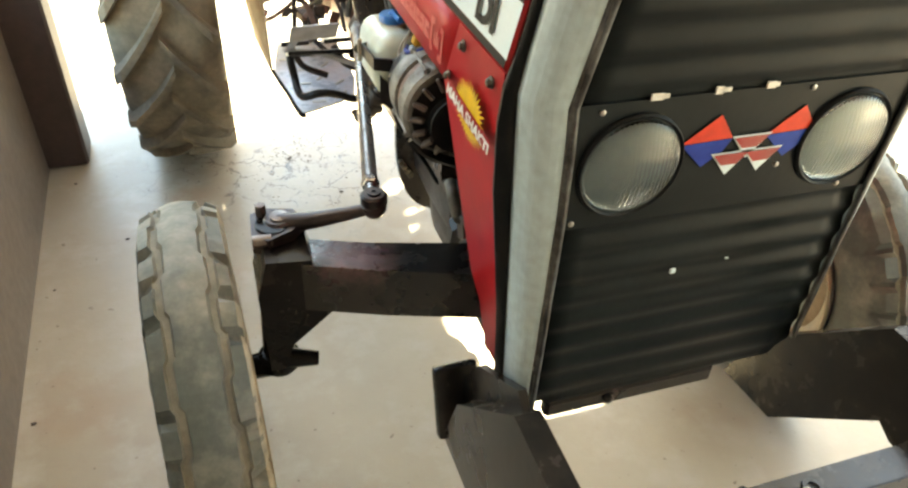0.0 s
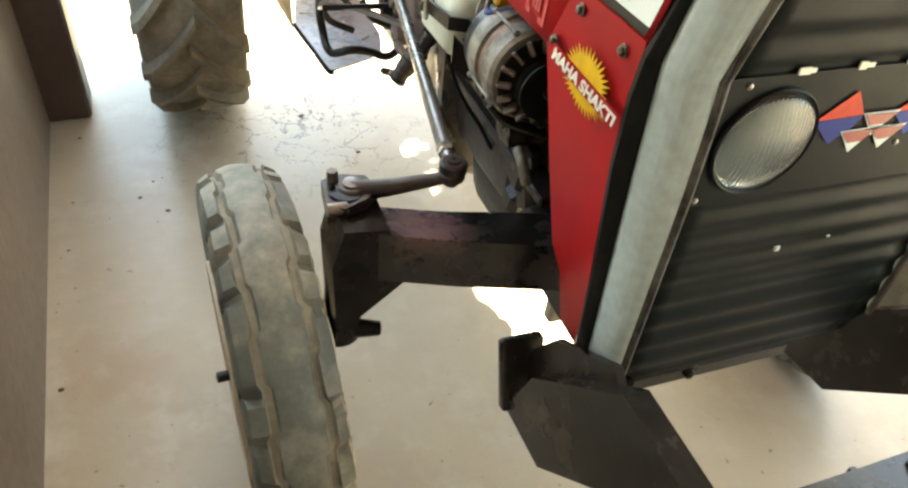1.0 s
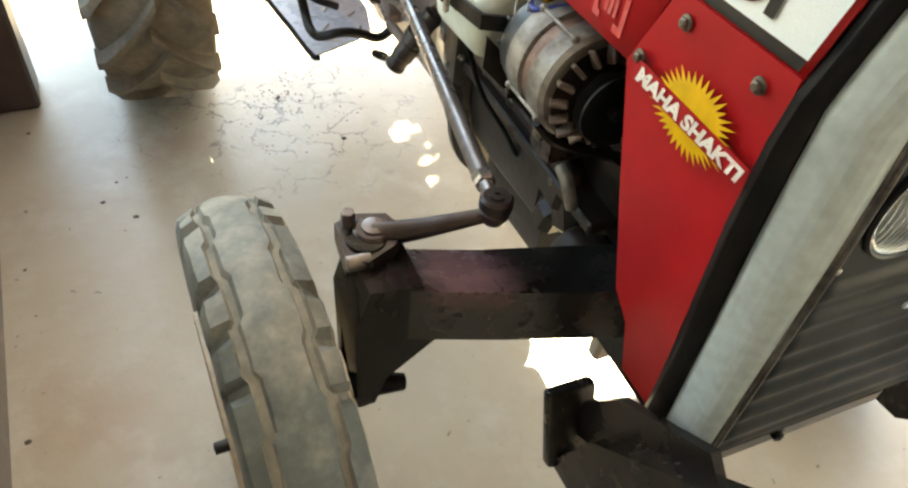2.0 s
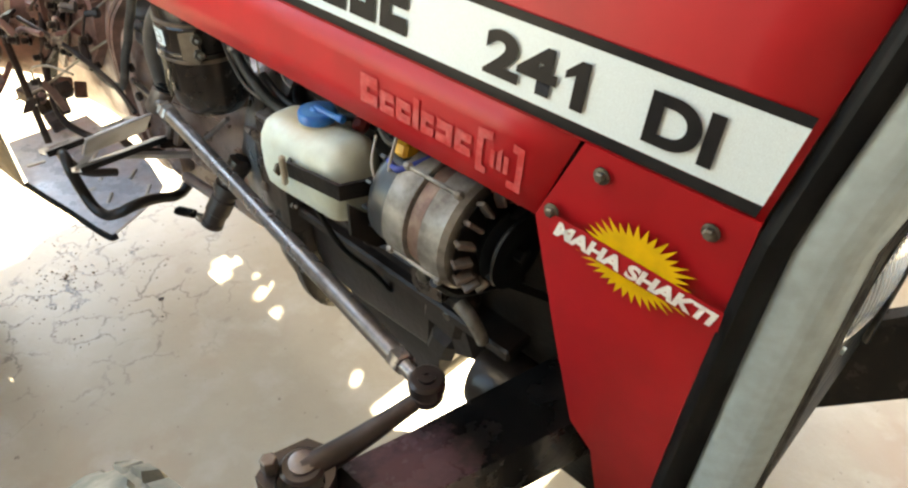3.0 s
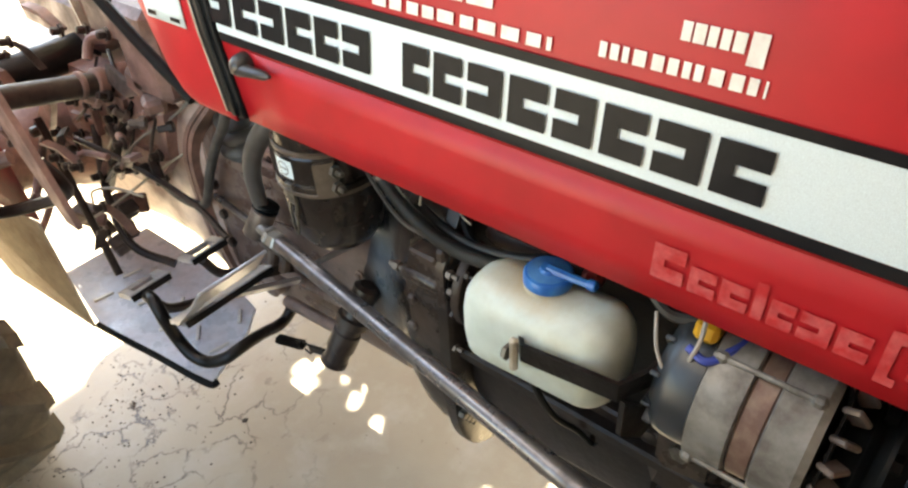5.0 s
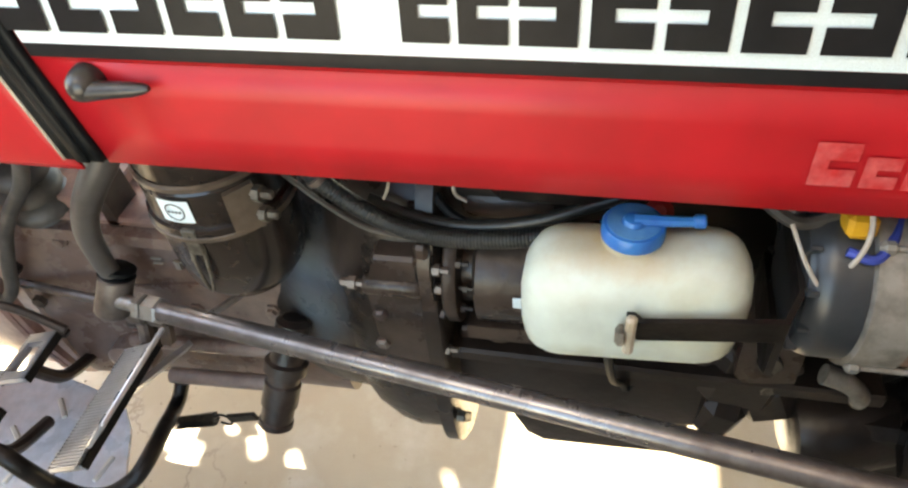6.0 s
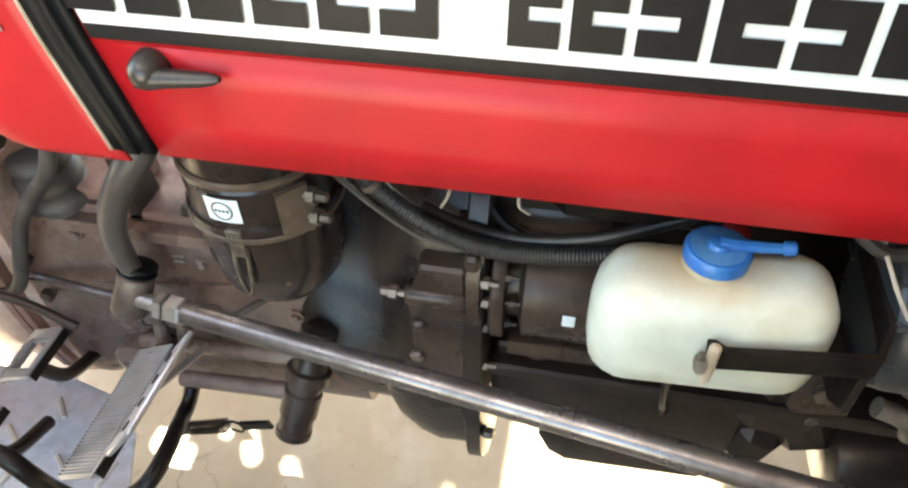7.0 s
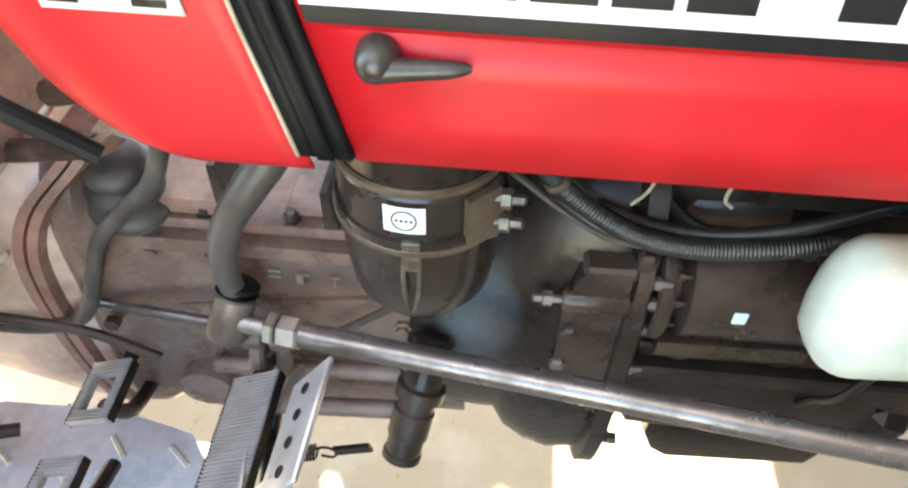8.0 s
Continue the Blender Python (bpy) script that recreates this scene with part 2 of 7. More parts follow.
def stain_or_sheen(m, centre, size, colour, edge=0.5, scale=30.0):
    """Adds one patch of uneven outline to a material, a stain or a painted sheen: colour round a centre, in the thing's
    own space.
    """
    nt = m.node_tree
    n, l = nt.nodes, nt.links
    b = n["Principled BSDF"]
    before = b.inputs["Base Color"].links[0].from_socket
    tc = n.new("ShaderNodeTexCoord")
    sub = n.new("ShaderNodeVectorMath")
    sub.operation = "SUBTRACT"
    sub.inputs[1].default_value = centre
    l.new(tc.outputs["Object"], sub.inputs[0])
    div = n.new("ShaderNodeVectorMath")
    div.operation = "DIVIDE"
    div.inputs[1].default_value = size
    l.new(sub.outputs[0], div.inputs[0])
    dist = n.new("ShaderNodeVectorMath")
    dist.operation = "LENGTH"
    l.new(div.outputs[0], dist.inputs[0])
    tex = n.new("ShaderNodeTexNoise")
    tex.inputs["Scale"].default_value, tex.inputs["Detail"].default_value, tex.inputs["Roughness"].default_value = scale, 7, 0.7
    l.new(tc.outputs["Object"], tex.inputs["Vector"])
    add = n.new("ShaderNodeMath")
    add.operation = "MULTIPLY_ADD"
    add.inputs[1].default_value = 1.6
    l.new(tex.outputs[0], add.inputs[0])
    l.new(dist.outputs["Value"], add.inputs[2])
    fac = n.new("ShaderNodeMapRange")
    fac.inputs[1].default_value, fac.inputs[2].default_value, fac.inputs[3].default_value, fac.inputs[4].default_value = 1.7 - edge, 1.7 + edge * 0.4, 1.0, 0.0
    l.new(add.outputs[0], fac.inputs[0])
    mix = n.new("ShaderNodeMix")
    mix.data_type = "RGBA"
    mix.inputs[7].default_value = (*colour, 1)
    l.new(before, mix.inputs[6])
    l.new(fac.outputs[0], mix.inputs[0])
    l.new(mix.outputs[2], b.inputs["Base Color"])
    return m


AXLE_BEAM = stain_or_sheen(material("scraped_axle_paint", (0.006, 0.0056, 0.0055), 0.26, second=(0.020, 0.016, 0.015), amount=0.36, scale=15, fine=50, bump=0.35, depth=0.003, sharp=0.2, rough2=0.45, spec=0.50), (-0.43, 0.385, 0.65), (0.080, 0.09, 0.05), (0.125, 0.068, 0.076), 0.5, 42)
# blue-grey patch is the sky's sheen on the clutch iron, painted in as colour
CLUTCH = stain_or_sheen(material("oily_clutch_iron", (0.012, 0.0095, 0.0085), 0.22, second=(0.040, 0.029, 0.023), amount=0.42, scale=9, fine=45, bump=0.3, depth=0.003, sharp=0.3, rough2=0.42, spec=0.35), (-0.16, 1.105, 0.68), (0.12, 0.052, 0.12), (0.135, 0.165, 0.19), 0.8, 9)
CASTING = material("oily_brown_casting", (0.036, 0.025, 0.020), 0.24, second=(0.080, 0.058, 0.046), amount=0.42, scale=14, fine=60, bump=0.35, depth=0.003, sharp=0.3, rough2=0.42, spec=0.35)
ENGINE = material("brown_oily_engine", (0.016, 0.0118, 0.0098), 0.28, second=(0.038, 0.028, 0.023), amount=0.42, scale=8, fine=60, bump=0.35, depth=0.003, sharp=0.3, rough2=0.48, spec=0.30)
stain_or_sheen(TANK, (-0.262, 0.738, 0.908), (0.055, 0.060, 0.018), (0.45, 0.33, 0.17), 0.9, 25)
FLOOR = floor_material()
PLASTER = material("brown_wall_paint", (0.21, 0.168, 0.148), 0.55, second=(0.165, 0.13, 0.113), amount=0.45, scale=2.5, fine=35, bump=0.3, depth=0.003)
PINK_PLASTER = material("stained_pink_plaster", (0.46, 0.36, 0.31), 0.7, second=(0.36, 0.31, 0.28), amount=0.45, scale=2.2, fine=30, bump=0.3, depth=0.003)
PLASTER_DARK = material("dark_pillar_brown", (0.075, 0.048, 0.042), 0.5, second=(0.055, 0.036, 0.03), amount=0.45, scale=3, fine=40, bump=0.2, depth=0.002)
ROOF_MAT = material("roof_underside", (0.66, 0.64, 0.60), 0.7, scale=2, bump=0.2)
EARTH = material("pale_earth", (0.52, 0.46, 0.36), 0.9, second=(0.42, 0.35, 0.26), amount=0.5, scale=0.8, fine=9, bump=0.5, depth=0.01)
DEBRIS = material("dark_crumbs", (0.10, 0.078, 0.06), 0.85, bump=0.3)


# ---- mesh helpers ----
def frame_of(d):
    d = Vector(d).normalized()
    a = Vector((0, 0, 1)) if abs(d.z) < 0.95 else Vector((1, 0, 0))
    u = d.cross(a).normalized()
    return u, d.cross(u).normalized()


def bevelled(bm, verts, width, seg=1):
    if width > 0:
        vs = set(verts)
        es = [e for e in bm.edges if e.verts[0] in vs and e.verts[1] in vs and len(e.link_faces) == 2 and e.calc_face_angle(0) > 0.5]
        bmesh.ops.bevel(bm, geom=es, offset=width, segments=seg, profile=0.5, affect="EDGES")


def add_box(bm, c, s, m=None, bev=0.003, seg=1):
    """A box of size s about c, turned by the matrix m about its middle."""
    vs = bmesh.ops.create_cube(bm, size=1.0)["verts"]
    t = Matrix.Translation(c) @ (m.to_4x4() if m else Matrix()) @ Matrix.Diagonal((*s, 1))
    bmesh.ops.transform(bm, matrix=t, verts=vs)
    bevelled(bm, vs, min(bev, min(s) * 0.3), seg)
    return bm


def add_lathe(bm, profile, origin=(0, 0, 0), axis=(0, 0, 1), seg=32, closed=False):
    """Turns rows of (radius, height) about the axis."""
    u, v = frame_of(axis)
    d, o = Vector(axis).normalized(), Vector(origin)
    rings = []
    for r, h in profile:
        rings.append([bm.verts.new(o + d * h + (u * math.cos(2 * math.pi * k / seg) + v * math.sin(2 * math.pi * k / seg)) * max(r, 1e-5)) for k in range(seg)])
    pairs = list(zip(rings, rings[1:])) + ([(rings[-1], rings[0])] if closed else [])
    for a, b in pairs:
        for k in range(seg):
            bm.faces.new((a[k], a[(k + 1) % seg], b[(k + 1) % seg], b[k]))
    if not closed:
        bm.faces.new(rings[0]), bm.faces.new(rings[-1])
    return bm


def add_cyl(bm, p0, p1, r0, r1=None, seg=20, bev=0.0015):
    r1 = r0 if r1 is None else r1
    d = Vector(p1) - Vector(p0)
    h, e = d.length, min(bev, r0 * 0.4, r1 * 0.4, d.length * 0.3)
    return add_lathe(bm, [(r0 - e, 0), (r0, e), (r1, h - e), (r1 - e, h)], p0, d, seg)


def smooth_path(pts, steps=6):
    p = [Vector(q) for q in pts]
    if len(p) < 3:
        return p
    p = [p[0] * 2 - p[1]] + p + [p[-1] * 2 - p[-2]]
    out = []
    for a, b, c, d in zip(p, p[1:], p[2:], p[3:]):
        for k in range(steps):
            t = k / steps
            out.append(0.5 * (2 * b + (c - a) * t + (2 * a - 5 * b + 4 * c - d) * t * t + (3 * b - a - 3 * c + d) * t ** 3))
    return out + [p[-2]]


def add_tube(bm, pts, r, seg=12, steps=6, ripple=0.0, period=2):
    """A round tube along a smooth path; r may be a pair, from the start to the end."""
    path = smooth_path(pts, steps)
    r0, r1 = r if isinstance(r, tuple) else (r, r)
    rings, up = [], None
    for i, p in enumerate(path):
        d = (path[min(i + 1, len(path) - 1)] - path[max(i - 1, 0)]).normalized()
        u = frame_of(d)[0] if up is None else (up - d * up.dot(d)).normalized()
        up, v = u, d.cross(u)
        rr = r0 + (r1 - r0) * i / (len(path) - 1)
        rr *= 1 + (ripple if i % period == 0 else 0)
        rings.append([bm.verts.new(p + (u * math.cos(2 * math.pi * k / seg) + v * math.sin(2 * math.pi * k / seg)) * rr) for k in range(seg)])
    for a, b in zip(rings, rings[1:]):
        for k in range(seg):
            bm.faces.new((a[k], a[(k + 1) % seg], b[(k + 1) % seg], b[k]))
    bm.faces.new(rings[0]), bm.faces.new(rings[-1])
    return bm


def add_loft(bm, rings, cap=True):
    """Skins rings of equal counts of points."""
    vr = [[bm.verts.new(p) for p in r] for r in rings]
    n = len(vr[0])
    for a, b in zip(vr, vr[1:]):
        for k in range(n):
            bm.faces.new((a[k], a[(k + 1) % n], b[(k + 1) % n], b[k]))
    if cap:
        bm.faces.new(vr[0]), bm.faces.new(vr[-1])
    return [v for r in vr for v in r]


def add_prism(bm, poly, put, thick, bev=0.0):
    """A plate: the outline poly of (a, b), set in space by put(a, b) and given depth along the vector thick."""
    front = [put(a, b) for a, b in poly]
    back = [Vector(p) + Vector(thick) for p in front]
    vs = add_loft(bm, [front, back])
    bevelled(bm, vs, bev)
    return bm


def add_bar(bm, pts, h, t, up=(0, 0, 1), bev=0.003):
    """A flat bar of height h and thickness t along a bent line."""
    p = [Vector(q) for q in pts]
    upv, rings = Vector(up), []
    for i, q in enumerate(p):
        a = (p[i] - p[i - 1]).normalized() if i else (p[1] - p[0]).normalized()
        b = (p[i + 1] - p[i]).normalized() if i < len(p) - 1 else a
        sa, sb = a.cross(upv).normalized(), b.cross(upv).normalized()
        s = (sa + sb).normalized()
        s = s / max(0.4, s.dot(sa))
        rings.append([q + s * t / 2 + upv * h / 2, q - s * t / 2 + upv * h / 2, q - s * t / 2 - upv * h / 2, q + s * t / 2 - upv * h / 2])
    vs = add_loft(bm, rings)
    bevelled(bm, vs, bev)
    return bm


def oval(cx, cz, hx, hz, y, n=28, power=4.0):
    """A rounded-box ring in a plane across y."""
    out = []
    for k in range(n):
        a = 2 * math.pi * k / n
        c, s = math.cos(a), math.sin(a)
        out.append((cx + hx * math.copysign(abs(c) ** (2 / power), c), y, cz + hz * math.copysign(abs(s) ** (2 / power), s)))
    return out


def finish(bm, name, mat, angle=35):
    bmesh.ops.recalc_face_normals(bm, faces=bm.faces)
    for e in bm.edges:
        e.smooth = len(e.link_faces) != 2 or e.calc_face_angle(0) < radians(angle)
    for fc in bm.faces:
        fc.smooth = True
    me = bpy.data.meshes.new(name)
    bm.to_mesh(me)
    bm.free()
    me.materials.append(mat)
    return me


def part(name, bm, mat, parent, label="", angle=35):
    ob = new(name, finish(bm, name, mat, angle))
    ob.parent = parent
    if label:
        ob["label"] = label
    return ob


def parts(name, bm, mat, parent, label="", angle=35):
    """Every loose piece of the mesh becomes a part of its own."""
    left, out = set(bm.verts), []
    bm.verts.index_update()
    groups = []
    while left:
        todo, seen = [left.pop()], set()
        while todo:
            v = todo.pop()
            seen.add(v)
            for e in v.link_edges:
                o = e.other_vert(v)
                if o in left:
                    left.discard(o)
                    todo.append(o)
        groups.append(sorted(seen, key=lambda v: v.index))
    for g in sorted(groups, key=lambda g: g[0].index):
        b2, m = bmesh.new(), {}
        for v in g:
            m[v] = b2.verts.new(v.co)
        for f in {f for v in g for f in v.link_faces}:
            b2.faces.new([m[v] for v in f.verts])
        out.append(part(name, b2, mat, parent, label, angle))
    bm.free()
    return out


def thing(name, bm, mat, label, category, kind="", group=""):
    return tagged(new(name, finish(bm, name, mat)), label, category, group, kind)


def B():
    return bmesh.new()


def mirrored(ob, parent=None):
    """The same part on the tractor's other side."""
    me = ob.data.copy()
    me.transform(Matrix.Diagonal((-1, 1, 1, 1)))
    me.flip_normals()
    o = new(ob.name.split(".")[0], me)
    o.parent = parent or ob.parent
    for k in ob.keys():
        o[k] = ob[k]
    return o


# ---- shed ----
bm = B()
add_box(bm, (0, 2.0, -0.05), (9.0, 12.0, 0.10), bev=0)
thing("floor", bm, FLOOR, "worn tan concrete floor with stains, cracks and crumbs", "floor", "structure")
bm = B()
add_box(bm, (0, 0, -0.14), (400, 400, 0.04), bev=0)
thing("ground", bm, EARTH, "pale dry earth yard around the shed", "ground", "structure")

WALL_A, WALL_B = Vector((-1.158, 0.0, 0)), Vector((-1.270, 2.03, 0))
wd = (WALL_B - WALL_A).normalized()
wside = Vector((-wd.y, wd.x, 0))
SILL, HEAD = 0.66, 2.05


def wall_piece(bm, a, b, z0, z1):
    p, q = WALL_A + wd * a, WALL_A + wd * b
    foot = [p, q, q + wside * 0.22, p + wside * 0.22]
    add_loft(bm, [[Vector((v.x, v.y, z0)) for v in foot], [Vector((v.x, v.y, z1)) for v in foot]])


# parapet, with an unseen wide unglazed opening, lintel and two piers added for light
run = (WALL_B - WALL_A).length
bm = B()
wall_piece(bm, -2.6, run, 0.0, SILL)
wall_piece(bm, -2.6, run, HEAD, 3.0)
wall_piece(bm, -2.6, 0.85, SILL, HEAD)
wall_piece(bm, run - 0.15, run, SILL, HEAD)
thing("wall_west", bm, PLASTER, "brown painted plaster wall; its unseen wide opening is added for light", "wall", "structure")
bm = B()
add_box(bm, (-1.235, 2.125, 1.5), (0.20, 0.18, 3.0), Matrix.Rotation(radians(3), 3, "Z"), bev=0.01)
thing("pillar", bm, PLASTER_DARK, "dark brown pillar at the wall's end", "pillar", "structure")
# unseen wall ahead of the nose, added to keep light off the grille
bm = B()
add_box(bm, (0.6, -2.7, 1.5), (4.4, 0.2, 3.0), bev=0)
thing("added_wall_south", bm, PLASTER, "unseen plain brown plaster wall, added to close the shed and darken the grille", "wall", "structure")

# low wall on the yard's far side, added to fill a darker pinkish zone
bm = B()
ed = Vector((0.41, 0.91, 0)).normalized()
es = Vector((ed.y, -ed.x, 0)) * 0.20
e0, e1 = Vector((2.665, 1.654, 0)) - ed * 2.4, Vector((2.665, 1.654, 0)) + ed * 3.0
add_loft(bm, [[p + Vector((0, 0, z)) for p in (e0, e1, e1 + es, e0 + es)] for z in (0.0, 0.62)])
thing("wall_east", bm, PINK_PLASTER, "low pinkish plaster wall with grey stains, added for a darker far zone", "wall", "structure")

# unseen sheet roof, added to shade the floor; holes are placed to throw sun patches
SHIFT = Vector((SUN_DIR.x, SUN_DIR.y)) * (3.0 / SUN_DIR.z)
holes = []
for x, y, w, h in ((-0.615, 1.640, 0.105, 0.075), (-0.690, 1.575, 0.026, 0.020), (-0.083, 1.610, 0.140, 0.095), (-0.016, 1.460, 0.048, 0.036), (-0.059, 1.350, 0.040, 0.032), (-0.040, 1.010, 0.026, 0.022), (0.02, 1.535, 0.03, 0.025)):
    for u, v in ((0.0, 0.0), (0.45, 0.35), (-0.40, -0.30)):
        holes.append((x + w * u, y + h * v, w * 0.55, h * 0.6))
holes.append((0.080, 0.690, 0.31, 0.43))
roof_rects = [(-0.62, -2.8, 3.40, 3.585), (-1.02, -2.8, -0.62, 0.90), (-1.42, -2.8, -1.02, -0.80)]


def cut_rect(rects, hx, hy, w, h):
    out = []
    for x0, y0, x1, y1 in rects:
        a0, b0, a1, b1 = hx - w / 2, hy - h / 2, hx + w / 2, hy + h / 2
        if a0 >= x1 or a1 <= x0 or b0 >= y1 or b1 <= y0:
            out.append((x0, y0, x1, y1))
            continue
        for q in ((x0, y0, max(a0, x0), y1), (min(a1, x1), y0, x1, y1), (max(a0, x0), y0, min(a1, x1), max(b0, y0)), (max(a0, x0), min(b1, y1), min(a1, x1), y1)):
            if q[2] - q[0] > 1e-4 and q[3] - q[1] > 1e-4:
                out.append(q)
    return out


for hx, hy, w, h in holes:
    roof_rects = cut_rect(roof_rects, hx + SHIFT.x, hy + SHIFT.y, w, h)
bm = B()
for x0, y0, x1, y1 in roof_rects:
    vs = bmesh.ops.create_cube(bm, size=1.0)["verts"]
    bmesh.ops.transform(bm, matrix=Matrix.Translation(((x0 + x1) / 2, (y0 + y1) / 2, 3.004)) @ Matrix.Diagonal((x1 - x0, y1 - y0, 0.008, 1)), verts=vs)
thing("ceiling", bm, ROOF_MAT, "unseen pale sheet roof, added for shade, with holes cut for sun patches", "ceiling", "structure")
# ---- tractor ----
tractor = tagged(new("tractor"), "red farm tractor with black grille and muddy tyres on concrete", "tractor")
tractor.location = (0, 0, 0.066)
WIDE = 0.040       # the far side stands out farther


def hood_x(z):
    """Half width of the bonnet at a height."""
    rows = [(0.50, 0.225), (0.96, 0.285), (1.07, 0.2785), (1.16, 0.266), (1.22, 0.256), (1.258, 0.243), (1.285, 0.220), (1.300, 0.188), (1.312, 0.12), (1.318, 0.0)]
    for (za, xa), (zb, xb) in zip(rows, rows[1:]):
        if z <= zb:
            return xa + (xb - xa) * max(0.0, z - za) / (zb - za)
    return 0.0


def front_y(z):
    return 0.140 - 0.155 * (z - 1.05) if z > 1.05 else 0.138 + 0.05 * (1.05 - z)


def rear_y(z):
    return 1.186 + 0.28 * (z - 0.965)


def on_side(y, z, off=0.0, side=-1):
    return Vector((side * (hood_x(z) + off) + (WIDE if side > 0 else 0.0), y, z))


def side_grid(bm, zs, ya, yb, off, n=10, side=-1):
    """A sheet on the bonnet's side between the lines ya(z) and yb(z)."""
    rows = [[bm.verts.new(on_side(ya(z) + (yb(z) - ya(z)) * k / n, z, off, side)) for k in range(n + 1)] for z in zs]
    for a, b in zip(rows, rows[1:]):
        for k in range(n):
            bm.faces.new((a[k], a[k + 1], b[k + 1], b[k]))
    return bm


def solid(ob, t=0.003, offset=-1.0, out=None):
    """Gives a sheet its thickness; out names the side that its faces look to, and the depth goes the other way."""
    if out and sum((p.normal.dot(Vector(out)) * p.area for p in ob.data.polygons), 0.0) < 0:
        ob.data.flip_normals()
    m = ob.modifiers.new("thickness", "SOLIDIFY")
    m.thickness, m.offset = t, offset
    return ob


# bonnet: side, shoulder and top in one sheet
bm = B()
zs = [1.061, 1.10, 1.16, 1.19, 1.22, 1.24, 1.258, 1.27, 1.28, 1.287, 1.294, 1.30, 1.306, 1.312, 1.316, 1.318]
ring = [(-hood_x(z), z) for z in zs] + [(hood_x(z) + WIDE * min(1.0, hood_x(z) / 0.2), z) for z in reversed(zs[:-1])]
NY = 16
rows = [[bm.verts.new((x, front_y(z) + (rear_y(z) - front_y(z)) * k / NY, z)) for k in range(NY + 1)] for x, z in ring]
for a, b in zip(rows, rows[1:]):
    for k in range(NY):
        bm.faces.new((a[k], a[k + 1], b[k + 1], b[k]))
for s in (-1, 1):
    side_grid(bm, (0.962, 0.995, 1.03, 1.061), lambda z: 0.346 - 0.36 * (z - 0.962), rear_y, 0.0, side=s)
bmesh.ops.remove_doubles(bm, verts=bm.verts, dist=0.0005)
hood = part("bonnet", bm, RED, tractor, "glossy red sheet-metal bonnet")
if sum(p.normal.z * p.area for p in hood.data.polygons) < 0:
    hood.data.flip_normals()
solid(hood)

# rear cowl
bm = B()
zs = [0.950, 0.955, 0.965, 0.985, 1.02, 1.07, 1.12, 1.16, 1.20, 1.23, 1.258, 1.275, 1.29, 1.30, 1.31, 1.318]


def cowl_end(z):
    return 1.385 + 0.52 * (z - 0.95) + 0.045 * min(1, max(0, (z - 0.95) / 0.03)) ** 0.5


ring = [(-hood_x(z), z) for z in zs] + [(hood_x(z) + WIDE * min(1.0, hood_x(z) / 0.2), z) for z in reversed(zs[:-1])]
rows = []
for x, z in ring:
    y0, y1 = rear_y(z) + 0.036, cowl_end(z)
    rows.append([bm.verts.new((x * (1.0 - 0.22 * max(0, (k - 5) / 5) ** 2), y0 + (y1 - y0) * k / 10, z)) for k in range(11)])
for a, b in zip(rows, rows[1:]):
    for k in range(10):
        bm.faces.new((a[k], a[k + 1], b[k + 1], b[k]))
bm.faces.new([r[-1] for r in rows])
cowl = solid(part("rear_cowl", bm, RED, tractor, "red rear cowl behind the bonnet"), out=(0, 0, 1))

# ribbed rubber seam between bonnet and cowl
for s in (-1, 1):
    bm = B()
    zs = [0.966 + 0.02 * k for k in range(13)]
    for a, b, o in ((0.0, 0.012, 0.006), (0.013, 0.025, 0.008), (0.026, 0.038, 0.005)):
        side_grid(bm, zs, lambda z: rear_y(z) + a, lambda z: rear_y(z) + b, o, 2, s)
    solid(part("rubber_seam", bm, RUBBER, tractor, "ribbed black rubber seam"), 0.010, out=(s, 0, 0))
    bm = B()
    side_grid(bm, zs, lambda z: rear_y(z) + 0.0385, lambda z: rear_y(z) + 0.0412, 0.006, 1, s)
    solid(part("seam_edge", bm, PALE_METAL, tractor, "pale worn metal edge"), 0.008, out=(s, 0, 0))

# bonnet latch handle
bm = B()
hc = on_side(1.166, 1.046)
add_lathe(bm, [(0.0150, 0.0), (0.0152, 0.004), (0.0146, 0.010), (0.0128, 0.016), (0.0095, 0.0205), (0.005, 0.0232), (0.0004, 0.024)], hc, (-1, 0, 0), 32)
latch = part("bonnet_latch", bm, LATCH, tractor, "black plastic turn latch")
bm = B()
rings = []
for y, h, d, dz in ((0.006, 0.0090, 0.010, -0.003), (-0.006, 0.0088, 0.0095, -0.003), (-0.018, 0.0075, 0.0085, -0.002), (-0.032, 0.0068, 0.0075, -0.001), (-0.046, 0.0060, 0.0065, 0.0), (-0.055, 0.0045, 0.0050, 0.001), (-0.0605, 0.0022, 0.0026, 0.0015)):
    rings.append([hc + Vector((-0.013 - d * math.cos(a), y, dz + h * math.sin(a))) for a in [2 * math.pi * k / 16 for k in range(16)]])
add_loft(bm, rings)
part("handle", bm, LATCH, latch, angle=60)

